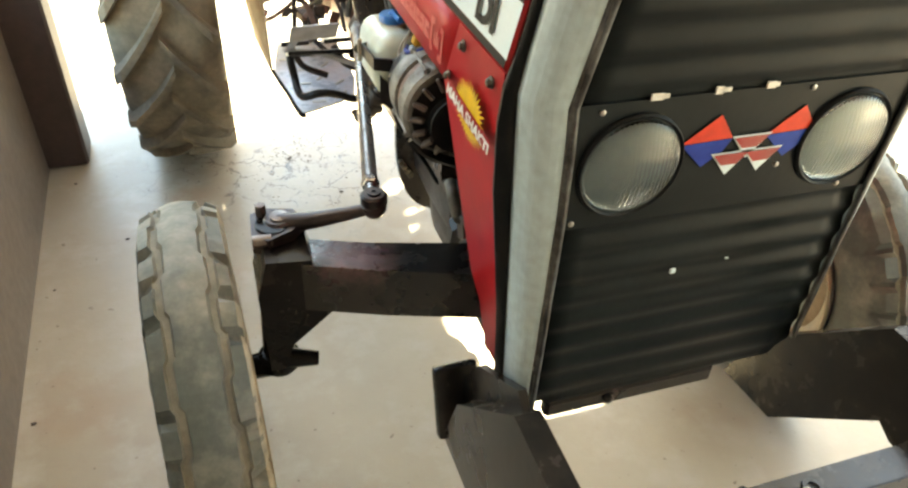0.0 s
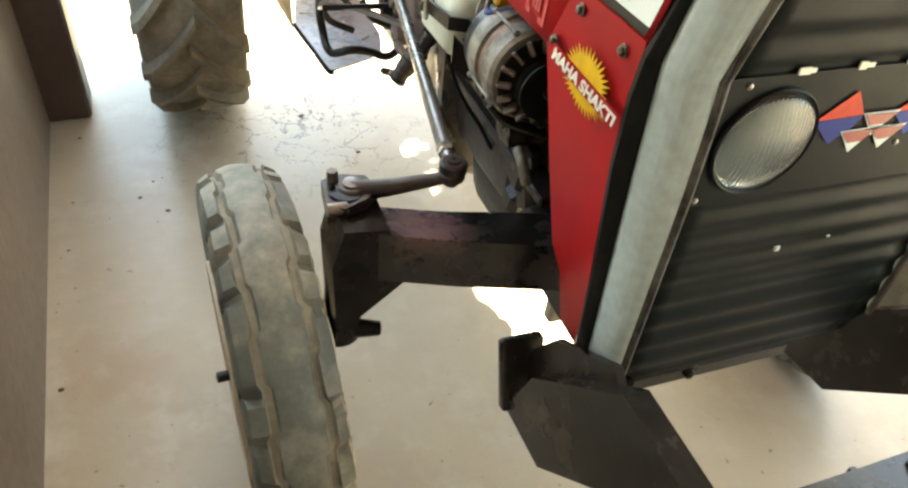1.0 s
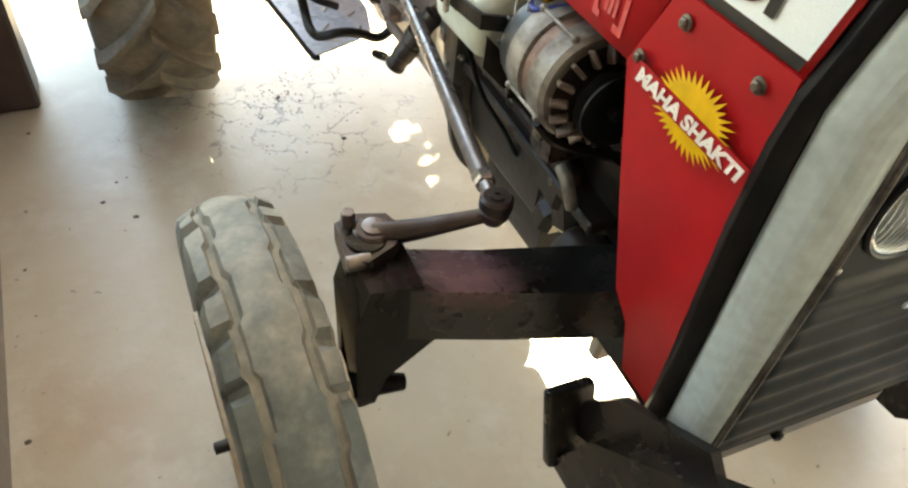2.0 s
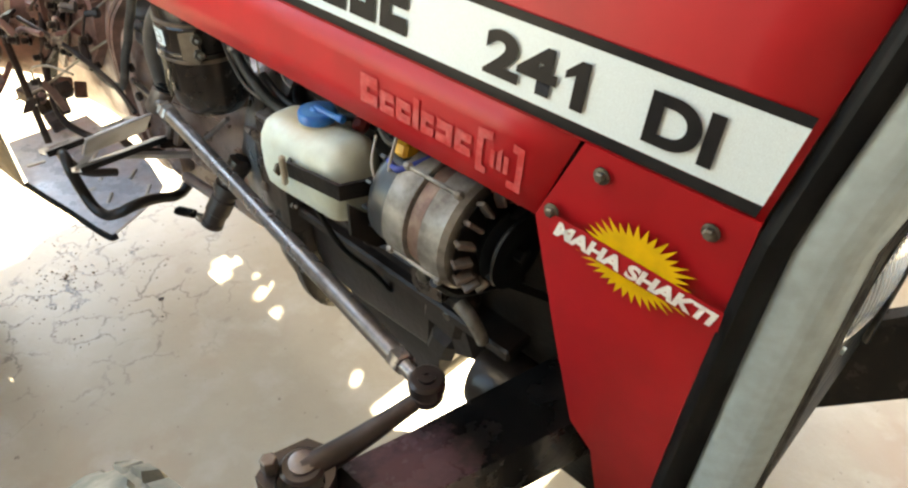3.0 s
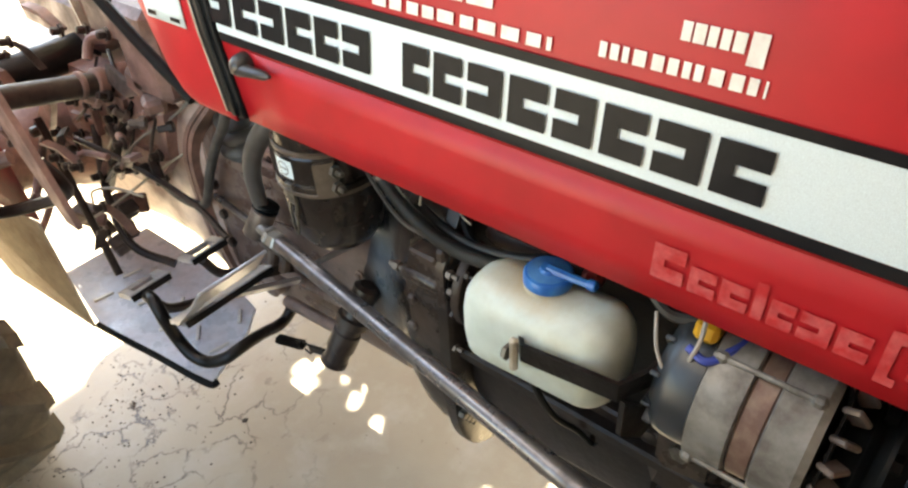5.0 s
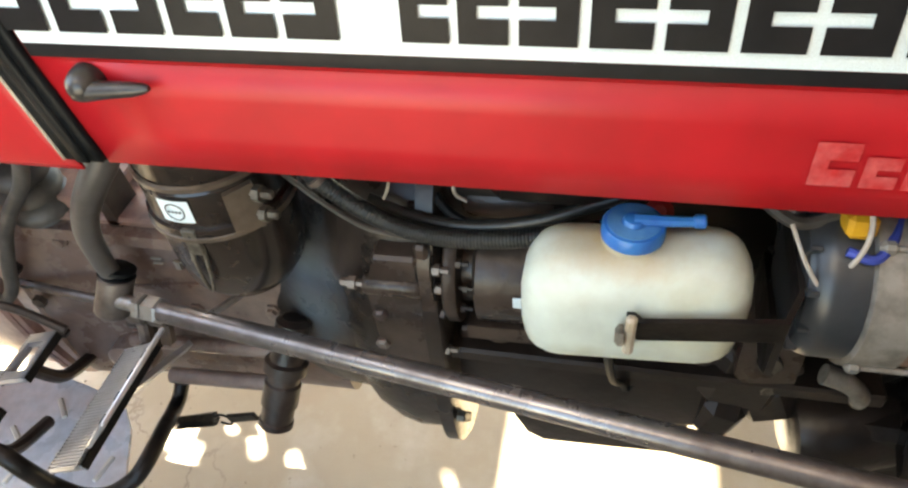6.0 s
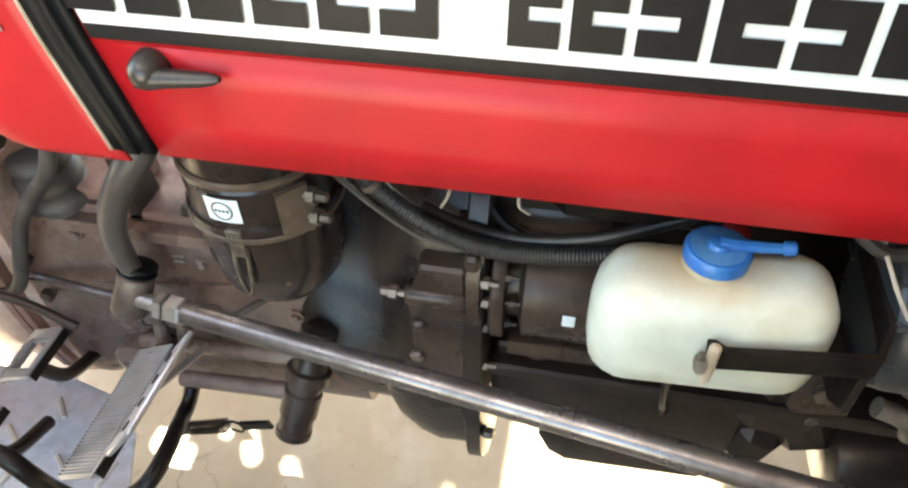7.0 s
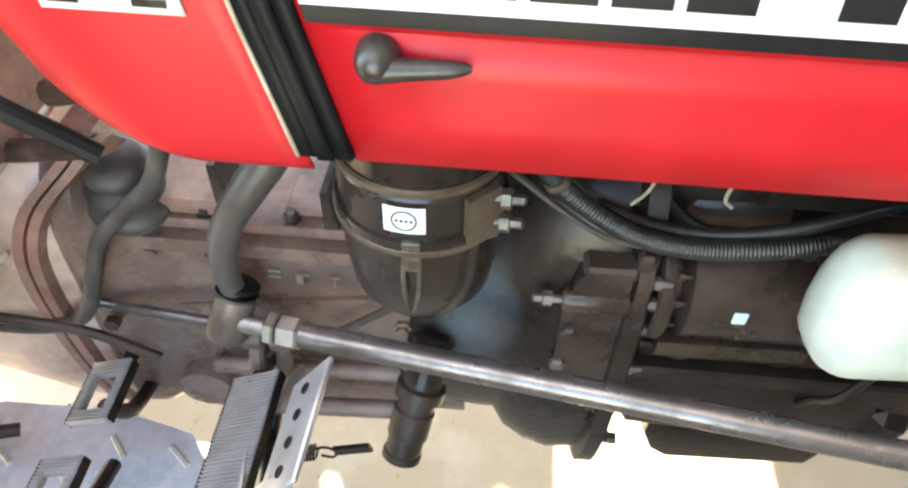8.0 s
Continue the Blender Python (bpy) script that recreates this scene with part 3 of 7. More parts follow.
# front side panels under the bonnet
PANEL = [(0.1375, 1.0625), (0.3035, 1.0625), (0.3435, 0.965), (0.312, 0.80), (0.280, 0.648), (0.246, 0.612), (0.230, 0.522), (0.164, 0.522), (0.150, 0.80)]
for s in (-1, 1):
    bm = B()
    add_prism(bm, PANEL, lambda y, z: on_side(y, z, 0.003, s), (-s * 0.004, 0, 0), bev=0.001)
    pan = part("side_panel", bm, RED, tractor, "red bolted side panel")
    for y, z in ((0.280, 1.039), (0.325, 0.978), (0.172, 1.036)):
        bm = B()
        p = on_side(y, z, 0.003, s)
        add_lathe(bm, [(0.0085, 0.0), (0.0085, 0.0015), (0.006, 0.0022)], p, (s, 0, 0), 20)
        add_lathe(bm, [(0.0057, 0.0015), (0.0057, 0.0055), (0.004, 0.007)], p, (s, 0, 0), 6)
        part("bolt", bm, BOLT, pan)


# decals on the bonnet's side
def decal(name, polys, mat, off, label="", parent=None, side=-1):
    """Flat coloured film: outlines of (y, z) laid on the bonnet's side."""
    bm = B()
    for poly in polys:
        vs = [bm.verts.new(on_side(y, z, off, side)) for y, z in poly]
        bm.faces.new(vs)
    bmesh.ops.remove_doubles(bm, verts=bm.verts, dist=1e-5)
    bmesh.ops.triangulate(bm, faces=bm.faces)
    return parts(name, bm, mat, parent or tractor, label)


def stripe(name, z0, z1, ya, yb, mat, off, label, side=-1):
    bm = B()
    side_grid(bm, [z0 + (z1 - z0) * k / 4 for k in range(5)], ya, yb, off, 14, side)
    return part(name, bm, mat, tractor, label)


def lettered(text, y0, z0, width, height, mat, off, name, shear=0.0, bold=0.0, parent=None, rise=0.0):
    """Words in the built-in font, set on the bonnet's side, reading towards the front."""
    cu = bpy.data.curves.new("words", "FONT")
    cu.body, cu.size, cu.shear, cu.offset = text, 1.0, shear, bold
    tmp = new("words", cu)
    bpy.context.view_layer.update()
    me = bpy.data.meshes.new_from_object(tmp.evaluated_get(bpy.context.evaluated_depsgraph_get()))
    bpy.data.objects.remove(tmp)
    co = [v.co.copy() for v in me.vertices]
    lo = [min(c[i] for c in co) for i in (0, 1)]
    hi = [max(c[i] for c in co) for i in (0, 1)]
    for v, c in zip(me.vertices, co):
        fx, fz = (c.x - lo[0]) / (hi[0] - lo[0]), (c.y - lo[1]) / (hi[1] - lo[1])
        v.co = on_side(y0 - fx * width, z0 + fz * height + rise * fx, off)
    me.materials.clear()
    me.materials.append(mat)
    me.name = name
    ob = new(name, me)
    ob.parent = parent or tractor
    return ob


band = None
for s in (-1, 1):
    w = stripe("side_stripe", 1.0765, 1.1445, lambda z: front_y(z) + 0.006, lambda z: rear_y(z) - 0.004, WHITE, 0.0022, "long white decal stripe", s)
    stripe("stripe_border", 1.0655, 1.0765, lambda z: front_y(z) + 0.006, lambda z: rear_y(z) - 0.004, BLACK_PRINT, 0.0026, "black border line", s)
    stripe("stripe_border", 1.1445, 1.1535, lambda z: front_y(z) + 0.006, lambda z: rear_y(z) - 0.004, BLACK_PRINT, 0.0026, "black border line", s)
    band = band or w


def slab(y0, y1, z0, z1, notch=1):
    """A plain block that stands for one character, with a narrow level notch from its front (1) or rear (-1) edge, or whole (0)."""
    w, h, out = y0 - y1, z1 - z0, []

    def quad(a0, a1, b0, b1):
        out.append([(y0 - a0 * w, z0 + b0 * h), (y0 - a1 * w, z0 + b0 * h), (y0 - a1 * w, z0 + b1 * h), (y0 - a0 * w, z0 + b1 * h)])

    if notch:
        quad(0.0, 1.0, 0.0, 0.40)
        quad(*((0.0, 0.38) if notch > 0 else (0.62, 1.0)), 0.40, 0.60)
        quad(0.0, 1.0, 0.60, 1.0)
    else:
        quad(0.0, 1.0, 0.0, 1.0)
    return out


def word(y0, y1, z0, z1, widths, notches, gap=0.16):
    """A row of blocks between y0 and y1, of the given relative widths."""
    out, total, y = [], sum(widths), y0
    for k, w in enumerate(widths):
        step = (y0 - y1) * w / total
        out += slab(y - step * gap * 0.5, y - step * (1 - gap * 0.5), z0, z1, notches[k])
        y -= step
    return out


blocks = word(1.236, 0.940, 1.0875, 1.1315, (1.25, 1.05, 1.0, 1.0, 0.9, 1.0), (-1, 1, -1, 1, 1, -1)) + word(0.901, 0.533, 1.0875, 1.1315, (0.9, 0.92, 1.05, 1.08, 1.05, 1.05, 1.1, 1.1), (1, 1, -1, 1, -1, 1, -1, 1))
decal("letter_block", blocks, BLACK_PRINT, 0.0046, "plain black block", band)
lettered("24", 0.430, 1.0875, 0.086, 0.044, BLACK_PRINT, 0.0048, "model_number", bold=0.045, parent=band)
decal("model_number", [[(0.3265, 1.0875), (0.3125, 1.0875), (0.3125, 1.1315), (0.3225, 1.1315), (0.3265, 1.128)], [(0.3265, 1.128), (0.337, 1.119), (0.337, 1.112), (0.3265, 1.117)]], BLACK_PRINT, 0.0048, "", band)
lettered("DI", 0.253, 1.0875, 0.064, 0.044, BLACK_PRINT, 0.0048, "model_letters", bold=0.045, parent=band)

# faded maker's print below the stripe, and small print above it
pale = []
for y0, y1, k in ((0.611, 0.582, 1), (0.577, 0.554, 1), (0.550, 0.527, 1), (0.523, 0.514, 0), (0.510, 0.491, 1), (0.487, 0.463, -1), (0.459, 0.436, 1)):
    pale += slab(y0, y1, 0.988, 1.014 + (0.010 if y1 in (0.582, 0.514) else 0.0), k)
pale += [[(0.428, 0.978), (0.414, 0.978), (0.414, 0.986), (0.420, 0.986), (0.420, 1.018), (0.408, 1.020), (0.408, 1.030), (0.428, 1.028)]]
pale += [[(0.385, 0.976), (0.367, 0.976), (0.367, 1.026), (0.381, 1.028), (0.381, 1.019), (0.375, 1.018), (0.375, 0.985), (0.385, 0.985)]]
for k in range(3):
    pale += [[(0.409 - k * 0.009, 0.990), (0.403 - k * 0.009, 0.990), (0.403 - k * 0.009, 1.010 + 0.006 * (k % 2)), (0.409 - k * 0.009, 1.010)]]
decal("faded_print", pale, PINK, 0.0024, "faded pale print on red paint")
prints = []
rng = random.Random(4)


def bar_row(y0, y1, z0, z1, word=0.03, gap=0.010):
    y = y0
    while y > y1:
        e = max(y1, y - word * rng.uniform(0.5, 1.1))
        prints.append([(y, z0), (e, z0), (e, z1), (y, z1)])
        y = e - gap * rng.uniform(0.7, 1.4)


bar_row(0.688, 0.556, 1.165, 1.177, 0.010, 0.004)
bar_row(0.940, 0.732, 1.159, 1.170, 0.018, 0.006)
bar_row(0.940, 0.793, 1.181, 1.198, 0.026, 0.005)
prints.append([(0.942, 1.198), (0.790, 1.198), (0.790, 1.2005), (0.942, 1.2005)])
bar_row(0.625, 0.578, 1.191, 1.205, 0.010, 0.002)
prints.append([(0.575, 1.184), (0.563, 1.184), (0.563, 1.207), (0.575, 1.207)])
decal("print_bar", prints, WHITE_PRINT, 0.0022, "small white print")

# sun-shaped decal with a slanting white band of print
SUN_C = (0.228, 0.9665)
rays = random.Random(9)
star = []
for k in range(76):
    a = 2 * math.pi * k / 76
    q = 0.0 if k % 2 else 1.0
    rr = 0.034 + q * (0.011 + 0.008 * rays.random())
    star.append((SUN_C[0] - 1.28 * rr * math.cos(a), SUN_C[1] + 0.92 * rr * math.sin(a)))
bm = B()
c = bm.verts.new(on_side(*SUN_C, 0.0055))
vs = [bm.verts.new(on_side(y, z, 0.0055)) for y, z in star]
for a, b in zip(vs, vs[1:] + vs[:1]):
    bm.faces.new((c, a, b))
sun_decal = part("sun_decal", bm, YELLOW, tractor, "yellow sun-shaped decal")
decal("decal_band", [[(0.324, 0.9545), (0.138, 0.9475), (0.138, 0.9715), (0.324, 0.9785)]], RED, 0.0066, "", sun_decal)
lettered("MAHA SHAKTI", 0.3165, 0.957, 0.176, 0.0185, WHITE_PRINT, 0.0080, "decal_print", shear=0.25, bold=0.05, parent=sun_decal, rise=-0.0068)

# maker's plate on the cowl
bm = B()
side_grid(bm, (1.064, 1.085, 1.105, 1.125), lambda z: 1.286 + 0.2 * (z - 1.064), lambda z: 1.378 + 0.2 * (z - 1.064), 0.003, 3)
mp = solid(part("maker_plate", bm, WHITE, tractor, "small pale metal plate"), 0.002)
decal("plate_print", [[(1.296, 1.069), (1.318, 1.069), (1.318, 1.074), (1.296, 1.074)], [(1.352, 1.069), (1.372, 1.069), (1.372, 1.075), (1.352, 1.075)]], GREASE, 0.0042, "", mp)

# nose: rubber strip, grey corner strip, edge lip, on both sides
NOSE_Z = [0.525, 0.60, 0.70, 0.80, 0.90, 1.00, 1.05, 1.10, 1.15, 1.20, 1.24, 1.28]


def nose_sheet(bm, pa, pb, s, n=2, zs=NOSE_Z):
    rows = []
    for z in zs:
        a, b = pa(z), pb(z)
        rows.append([bm.verts.new((s * (a[0] + (b[0] - a[0]) * k / n) + (WIDE if s > 0 else 0.0), a[1] + (b[1] - a[1]) * k / n, z)) for k in range(n + 1)])
    for a, b in zip(rows, rows[1:]):
        for k in range(n):
            bm.faces.new((a[k], a[k + 1], b[k + 1], b[k]))


def nose_x(z):
    return 0.234 + 0.0694 * (z - 0.51) if z < 1.05 else 0.2715 - 0.10 * (z - 1.05)


def lip_in(z):
    return 0.049 - 0.026 * max(0.0, 0.95 - z) / 0.41


def grille_y(z):
    return 0.068 - 0.17 * max(0.0, z - 1.05)


def p_rub0(z):
    return max(nose_x(z), hood_x(z) if z < 1.1 else 0.0) + 0.004, front_y(z) - 0.002


def p_rubm(z):
    return max(nose_x(z), hood_x(z) - 0.003 if z < 1.1 else 0.0) + 0.009, front_y(z) - 0.012


def p_rub1(z):
    return nose_x(z) + 0.007, front_y(z) - 0.028 - 0.030 * max(0.0, 0.95 - z)


def p_sil0(z):
    return nose_x(z) + 0.004, front_y(z) - 0.028 - 0.030 * max(0.0, 0.95 - z)


def p_sil1(z):
    return nose_x(z) - lip_in(z) + 0.012, grille_y(z) - 0.006


def p_lip1(z):
    return nose_x(z) - lip_in(z), grille_y(z) - 0.010


for s in (-1, 1):
    bm = B()
    nose_sheet(bm, p_rub0, p_rubm, s, 1)
    nose_sheet(bm, p_rubm, p_rub1, s, 1)
    bmesh.ops.remove_doubles(bm, verts=bm.verts, dist=0.0004)
    solid(part("rubber_strip", bm, RUBBER, tractor, "black rubber edging strip", 9), 0.012, out=(s, -0.5, 0))
    bm = B()
    low = NOSE_Z if s < 0 else [0.572] + NOSE_Z[2:]
    nose_sheet(bm, p_sil0, p_sil1, s, 8, low)
    for k, v in enumerate(bm.verts):
        v.co += Vector((0.6 * s, -0.8, 0)) * 0.011 * math.sin(math.pi * (k % 9) / 8)
    solid(part("corner_strip", bm, SILVER, tractor, "silver grey painted corner strip", 5), 0.006, out=(s, -0.5, 0))
    bm = B()
    nose_sheet(bm, p_sil1, lambda z: (p_lip1(z)[0] + 0.006, p_lip1(z)[1] + 0.001), s, 1, low)
    nose_sheet(bm, lambda z: (p_lip1(z)[0] + 0.0055, p_lip1(z)[1] - 0.002), p_lip1, s, 1, low)
    solid(part("edge_lip", bm, LIP, tractor, "worn metal edge lip", 5), 0.008, out=(s, -0.5, 0))


# grille: pressed sheet with wavy ribs, lamp panel, lamps
bm = B()
cols = [k / 12 for k in range(13)]
zs = [0.536 + 0.745 * k / 149 for k in range(150)]
rows = []
for z in zs:
    hw = nose_x(z) - lip_in(z) + 0.002
    if z < 0.58:
        hw -= 0.030 * (1 - ((z - 0.536) / 0.044)) ** 2
    rib = 0.0
    if z < 0.875:
        rib = 0.0022 * (math.sin((z - 0.56) / 0.045 * 2 * math.pi))
    elif z > 1.06:
        rib = 0.0022 * (math.sin((z - 1.06) / 0.045 * 2 * math.pi))
    rows.append([bm.verts.new((-hw + (2 * hw + WIDE) * c, grille_y(z) - rib, z)) for c in cols])
for a, b in zip(rows, rows[1:]):
    for k in range(12):
        bm.faces.new((a[k], a[k + 1], b[k + 1], b[k]))
grille = solid(part("grille", bm, GRILLE, tractor, "dark ribbed front grille"), 0.004, 1.0)
bm = B()
hwp = 0.228
add_prism(bm, [(-hwp, 0.878), (hwp + WIDE, 0.878), (hwp + 0.008 + WIDE, 1.050), (-hwp - 0.008, 1.050)], lambda x, z: Vector((x, grille_y(z) - 0.004, z)), (0, 0.006, 0), bev=0.002)
lamp_panel = part("lamp_panel", bm, GRILLE, grille, "black lamp panel with chipped paint")
bm = B()
for x, z in ((-0.205, 0.888), (0.205, 0.888), (-0.085, 0.935), (0.085, 0.935), (-0.19, 1.04), (0.10, 1.043)):
    add_lathe(bm, [(0.004, 0), (0.004, 0.002), (0.002, 0.003)], (x, grille_y(z) - 0.004, z), (0, -1, 0), 10)
parts("screw", bm, STEEL, grille)
bm = B()
for x, w, h in ((-0.123, 0.018, 0.009), (-0.112, 0.010, 0.006), (-0.040, 0.012, 0.010), (-0.030, 0.014, 0.006), (0.033, 0.014, 0.009), (0.041, 0.008, 0.006)):
    add_box(bm, (x, grille_y(1.052) - 0.005, 1.053), (w, 0.003, h), Matrix.Rotation(9 * (h - 0.007), 3, "Y"), bev=0.001)
parts("paint_chip", bm, BRIGHT, grille, "bare chipped metal")
bm = B()
add_box(bm, (-0.028, grille_y(0.775) - 0.004, 0.775), (0.009, 0.004, 0.008), bev=0.001)
add_box(bm, (0.06, grille_y(0.775) - 0.004, 0.781), (0.006, 0.003, 0.003), bev=0.001)
parts("paint_chip", bm, WHITE, grille, "white paint chip")


def on_grille(poly, name, mat, off):
    bm = B()
    for p in poly:
        bm.faces.new([bm.verts.new((x + 0.024, grille_y(z) - 0.0045 - off, z + 0.002)) for x, z in p])
    return parts(name, bm, mat, grille)


for s in (-0.96, 1.42):
    on_grille([[(s * 0.052 - 0.048, 0.982), (s * 0.052 + 0.026, 0.984), (s * 0.052, 1.018)]], "triangle_decal", ORANGE, 0.002)
    on_grille([[(s * 0.052 - 0.047, 0.981), (s * 0.052 + 0.026, 0.983), (s * 0.052 + 0.016, 0.966), (s * 0.052 - 0.010, 0.946)]], "triangle_decal", BLUE, 0.002)
# three-cornered badge: pale edged triangles with red faces
for cx, cz in ((0.004, 0.972), (-0.020, 0.950), (0.028, 0.950)):
    on_grille([[(cx - 0.030, cz + 0.014), (cx + 0.030, cz + 0.014), (cx, cz - 0.020)]], "badge_edge", WHITE, 0.003)
    on_grille([[(cx - 0.0265, cz + 0.012), (cx + 0.0265, cz + 0.012), (cx + 0.011, cz - 0.004), (cx - 0.011, cz - 0.004)]], "badge", BADGE, 0.0045)

for s in (-1, 1):
    lx, lz = 0.021 + s * 0.159, 0.963
    gy = grille_y(lz) - 0.004
    lamp = new("headlamp")
    lamp.parent = tractor
    lamp["label"] = "round headlamp with ribbed glass"
    bm = B()
    add_lathe(bm, [(0.0715, -0.004), (0.0715, 0.004), (0.069, 0.007), (0.066, 0.005), (0.066, -0.004)], (lx, gy, lz), (0, -1, 0), 40, closed=True)
    part("lamp_ring", bm, RUBBER, lamp)
    bm = B()
    add_lathe(bm, [(0.0660, 0.004), (0.060, -0.016), (0.046, -0.034), (0.026, -0.046), (0.010, -0.050), (0.010, -0.030), (0.001, -0.028)], (lx, gy, lz), (0, -1, 0), 40)
    part("reflector", bm, CHROME, lamp)
    bm = B()
    NX, NZ, RL = 84, 12, 0.0655
    cols = []
    for i in range(NX + 1):
        x = -RL * 0.999 + 2 * RL * 0.999 * i / NX
        hz = math.sqrt(RL * RL - x * x)
        col = []
        for j in range(NZ + 1):
            z = -hz + 2 * hz * j / NZ
            rr = (x * x + z * z) / (RL * RL)
            flute = 0.00042 * math.sin(i * math.pi / 2) * min(1.0, 6 * (1 - rr))
            col.append(bm.verts.new((lx + x, gy - 0.006 - 0.013 * (1 - rr) - flute, lz + z)))
        cols.append(col)
    for a, b in zip(cols, cols[1:]):
        for k in range(NZ):
            bm.faces.new((a[k], a[k + 1], b[k + 1], b[k]))
    lens = solid(part("lens", bm, GLASS, lamp), 0.003)
    lens.visible_shadow = False

# radiator block behind the grille
bm = B()
add_box(bm, (0, 0.22, 0.86), (0.36, 0.10, 0.66))
part("radiator", bm, GREASE, tractor, "dark radiator core")
bm = B()
add_box(bm, (0, 0.29, 0.86), (0.40, 0.04, 0.56), bev=0.01)
shroud = part("fan_shroud", bm, GREASE, tractor, "dark fan shroud")
for k in range(6):
    bm = B()
    a = math.pi * k / 3
    add_box(bm, (0.11 * math.cos(a), 0.34, 0.86 + 0.11 * math.sin(a)), (0.18, 0.010, 0.06), Matrix.Rotation(-a, 3, "Y") @ Matrix.Rotation(0.4, 3, "X"))
    part("fan_blade", bm, GREASE, shroud)

# ---- bumper ----
ARM = [(0.236, 0.283), (0.173, 0.446), (-0.033, 0.661), (-0.206, 0.661), (-0.206, 0.486), (-0.117, 0.489), (-0.088, 0.505), (0.094, 0.297)]
bm = B()
add_prism(bm, ARM, lambda y, z: Vector((-0.295, y, z)), (0.038, 0, 0), bev=0.005)
bump_arm = part("bumper_arm", bm, BUMPER, tractor, "dark boxed bumper arm")
bm = B()
add_prism(bm, [(0.255, 0.330), (0.250, 0.420), (0.190, 0.512), (0.040, 0.618), (0.010, 0.590), (0.140, 0.400)], lambda y, z: Vector((-0.256, y, z)), (0.014, 0, 0), bev=0.003)
part("mounting_plate", bm, BUMPER, bump_arm)
bm = B()
add_box(bm, (-0.264, 0.258, 0.352), (0.086, 0.026, 0.150), Matrix.Rotation(radians(-20), 3, "X"), bev=0.008, seg=2)
part("end_plate", bm, BUMPER, bump_arm)
far_arm = mirrored(bump_arm)
far_arm.location.x = 0.080
# the bar hangs a little lower at its far end
bx = Vector((0.55, 0.03, -0.07)).normalized()
by = Vector((0, 0, 1)).cross(bx).normalized()
BAR = Matrix.Translation((-0.25, -0.228, 0.655)) @ Matrix((bx, by, bx.cross(by))).transposed().to_4x4()


def on_bar(bm):
    bmesh.ops.transform(bm, matrix=BAR, verts=bm.verts)
    return bm


bm = B()
for xa, xb, za, zb in ((-0.02, 0.555, -0.074, 0.0), (-0.02, 0.555, -0.165, -0.100), (-0.02, 0.225, -0.100, -0.074), (0.520, 0.555, -0.100, -0.074)):
    add_box(bm, ((xa + xb) / 2, -0.018, (za + zb) / 2), (xb - xa, 0.010, zb - za), bev=0)
bmesh.ops.remove_doubles(bm, verts=bm.verts, dist=0.0005)
bar = part("bumper_bar", on_bar(bm), BUMPER, tractor, "dark slotted channel steel bumper bar")
for z in (-0.003, -0.162):
    bm = B()
    add_prism(bm, [(-0.02, -0.021), (0.553, -0.021), (0.557, -0.012), (0.557, 0.016), (0.550, 0.024), (0.214, 0.0215), (0.211, 0.026), (0.204, 0.026), (0.201, 0.0215), (-0.02, 0.022)], lambda x, y: Vector((x, y, z - 0.005)), (0, 0, 0.010), bev=0.002)
    part("bar_flange", on_bar(bm), BUMPER, bar)
bm = B()
add_prism(bm, [(-0.045, -0.024), (0.080, -0.021), (0.089, 0.004), (0.084, 0.021), (0.0, 0.028), (-0.045, 0.030)], lambda x, y: Vector((x, y, 0.003)), (0, 0, 0.006), bev=0.002)
part("gusset_plate", on_bar(bm), BUMPER, bar)
bm = B()
add_lathe(bm, [(0.009, 0), (0.015, 0.0), (0.015, 0.003), (0.009, 0.003)], (0.303, -0.003, 0.0025), (0, 0, 1), 20, closed=True)
part("bolt_hole_rim", on_bar(bm), GREASE, bar)
bm = B()
add_lathe(bm, [(0.009, 0), (0.009, 0.0006), (0.0003, 0.0006)], (0.303, -0.003, 0.0022), (0, 0, 1), 20)
part("bolt_hole", on_bar(bm), BLACK_PRINT, bar)
bm = B()
add_box(bm, (0.291, -0.004, 0.0045), (0.011, 0.010, 0.004), bev=0.001)
part("bar_clip", on_bar(bm), STEEL, bar)
bm = B()
add_box(bm, (-0.03, 0.082, 0.512), (0.31, 0.025, 0.036), bev=0.006)
add_lathe(bm, [(0.009, 0), (0.009, 0.006), (0.004, 0.009)], (-0.075, 0.070, 0.512), (0, -1, 0), 10)
part("lower_crossbar", bm, BUMPER, tractor)
bm = B()
add_box(bm, (0, 0.30, 0.50), (0.40, 0.34, 0.10), bev=0.012)
part("front_support", bm, GREASE, tractor, "cast front axle support")

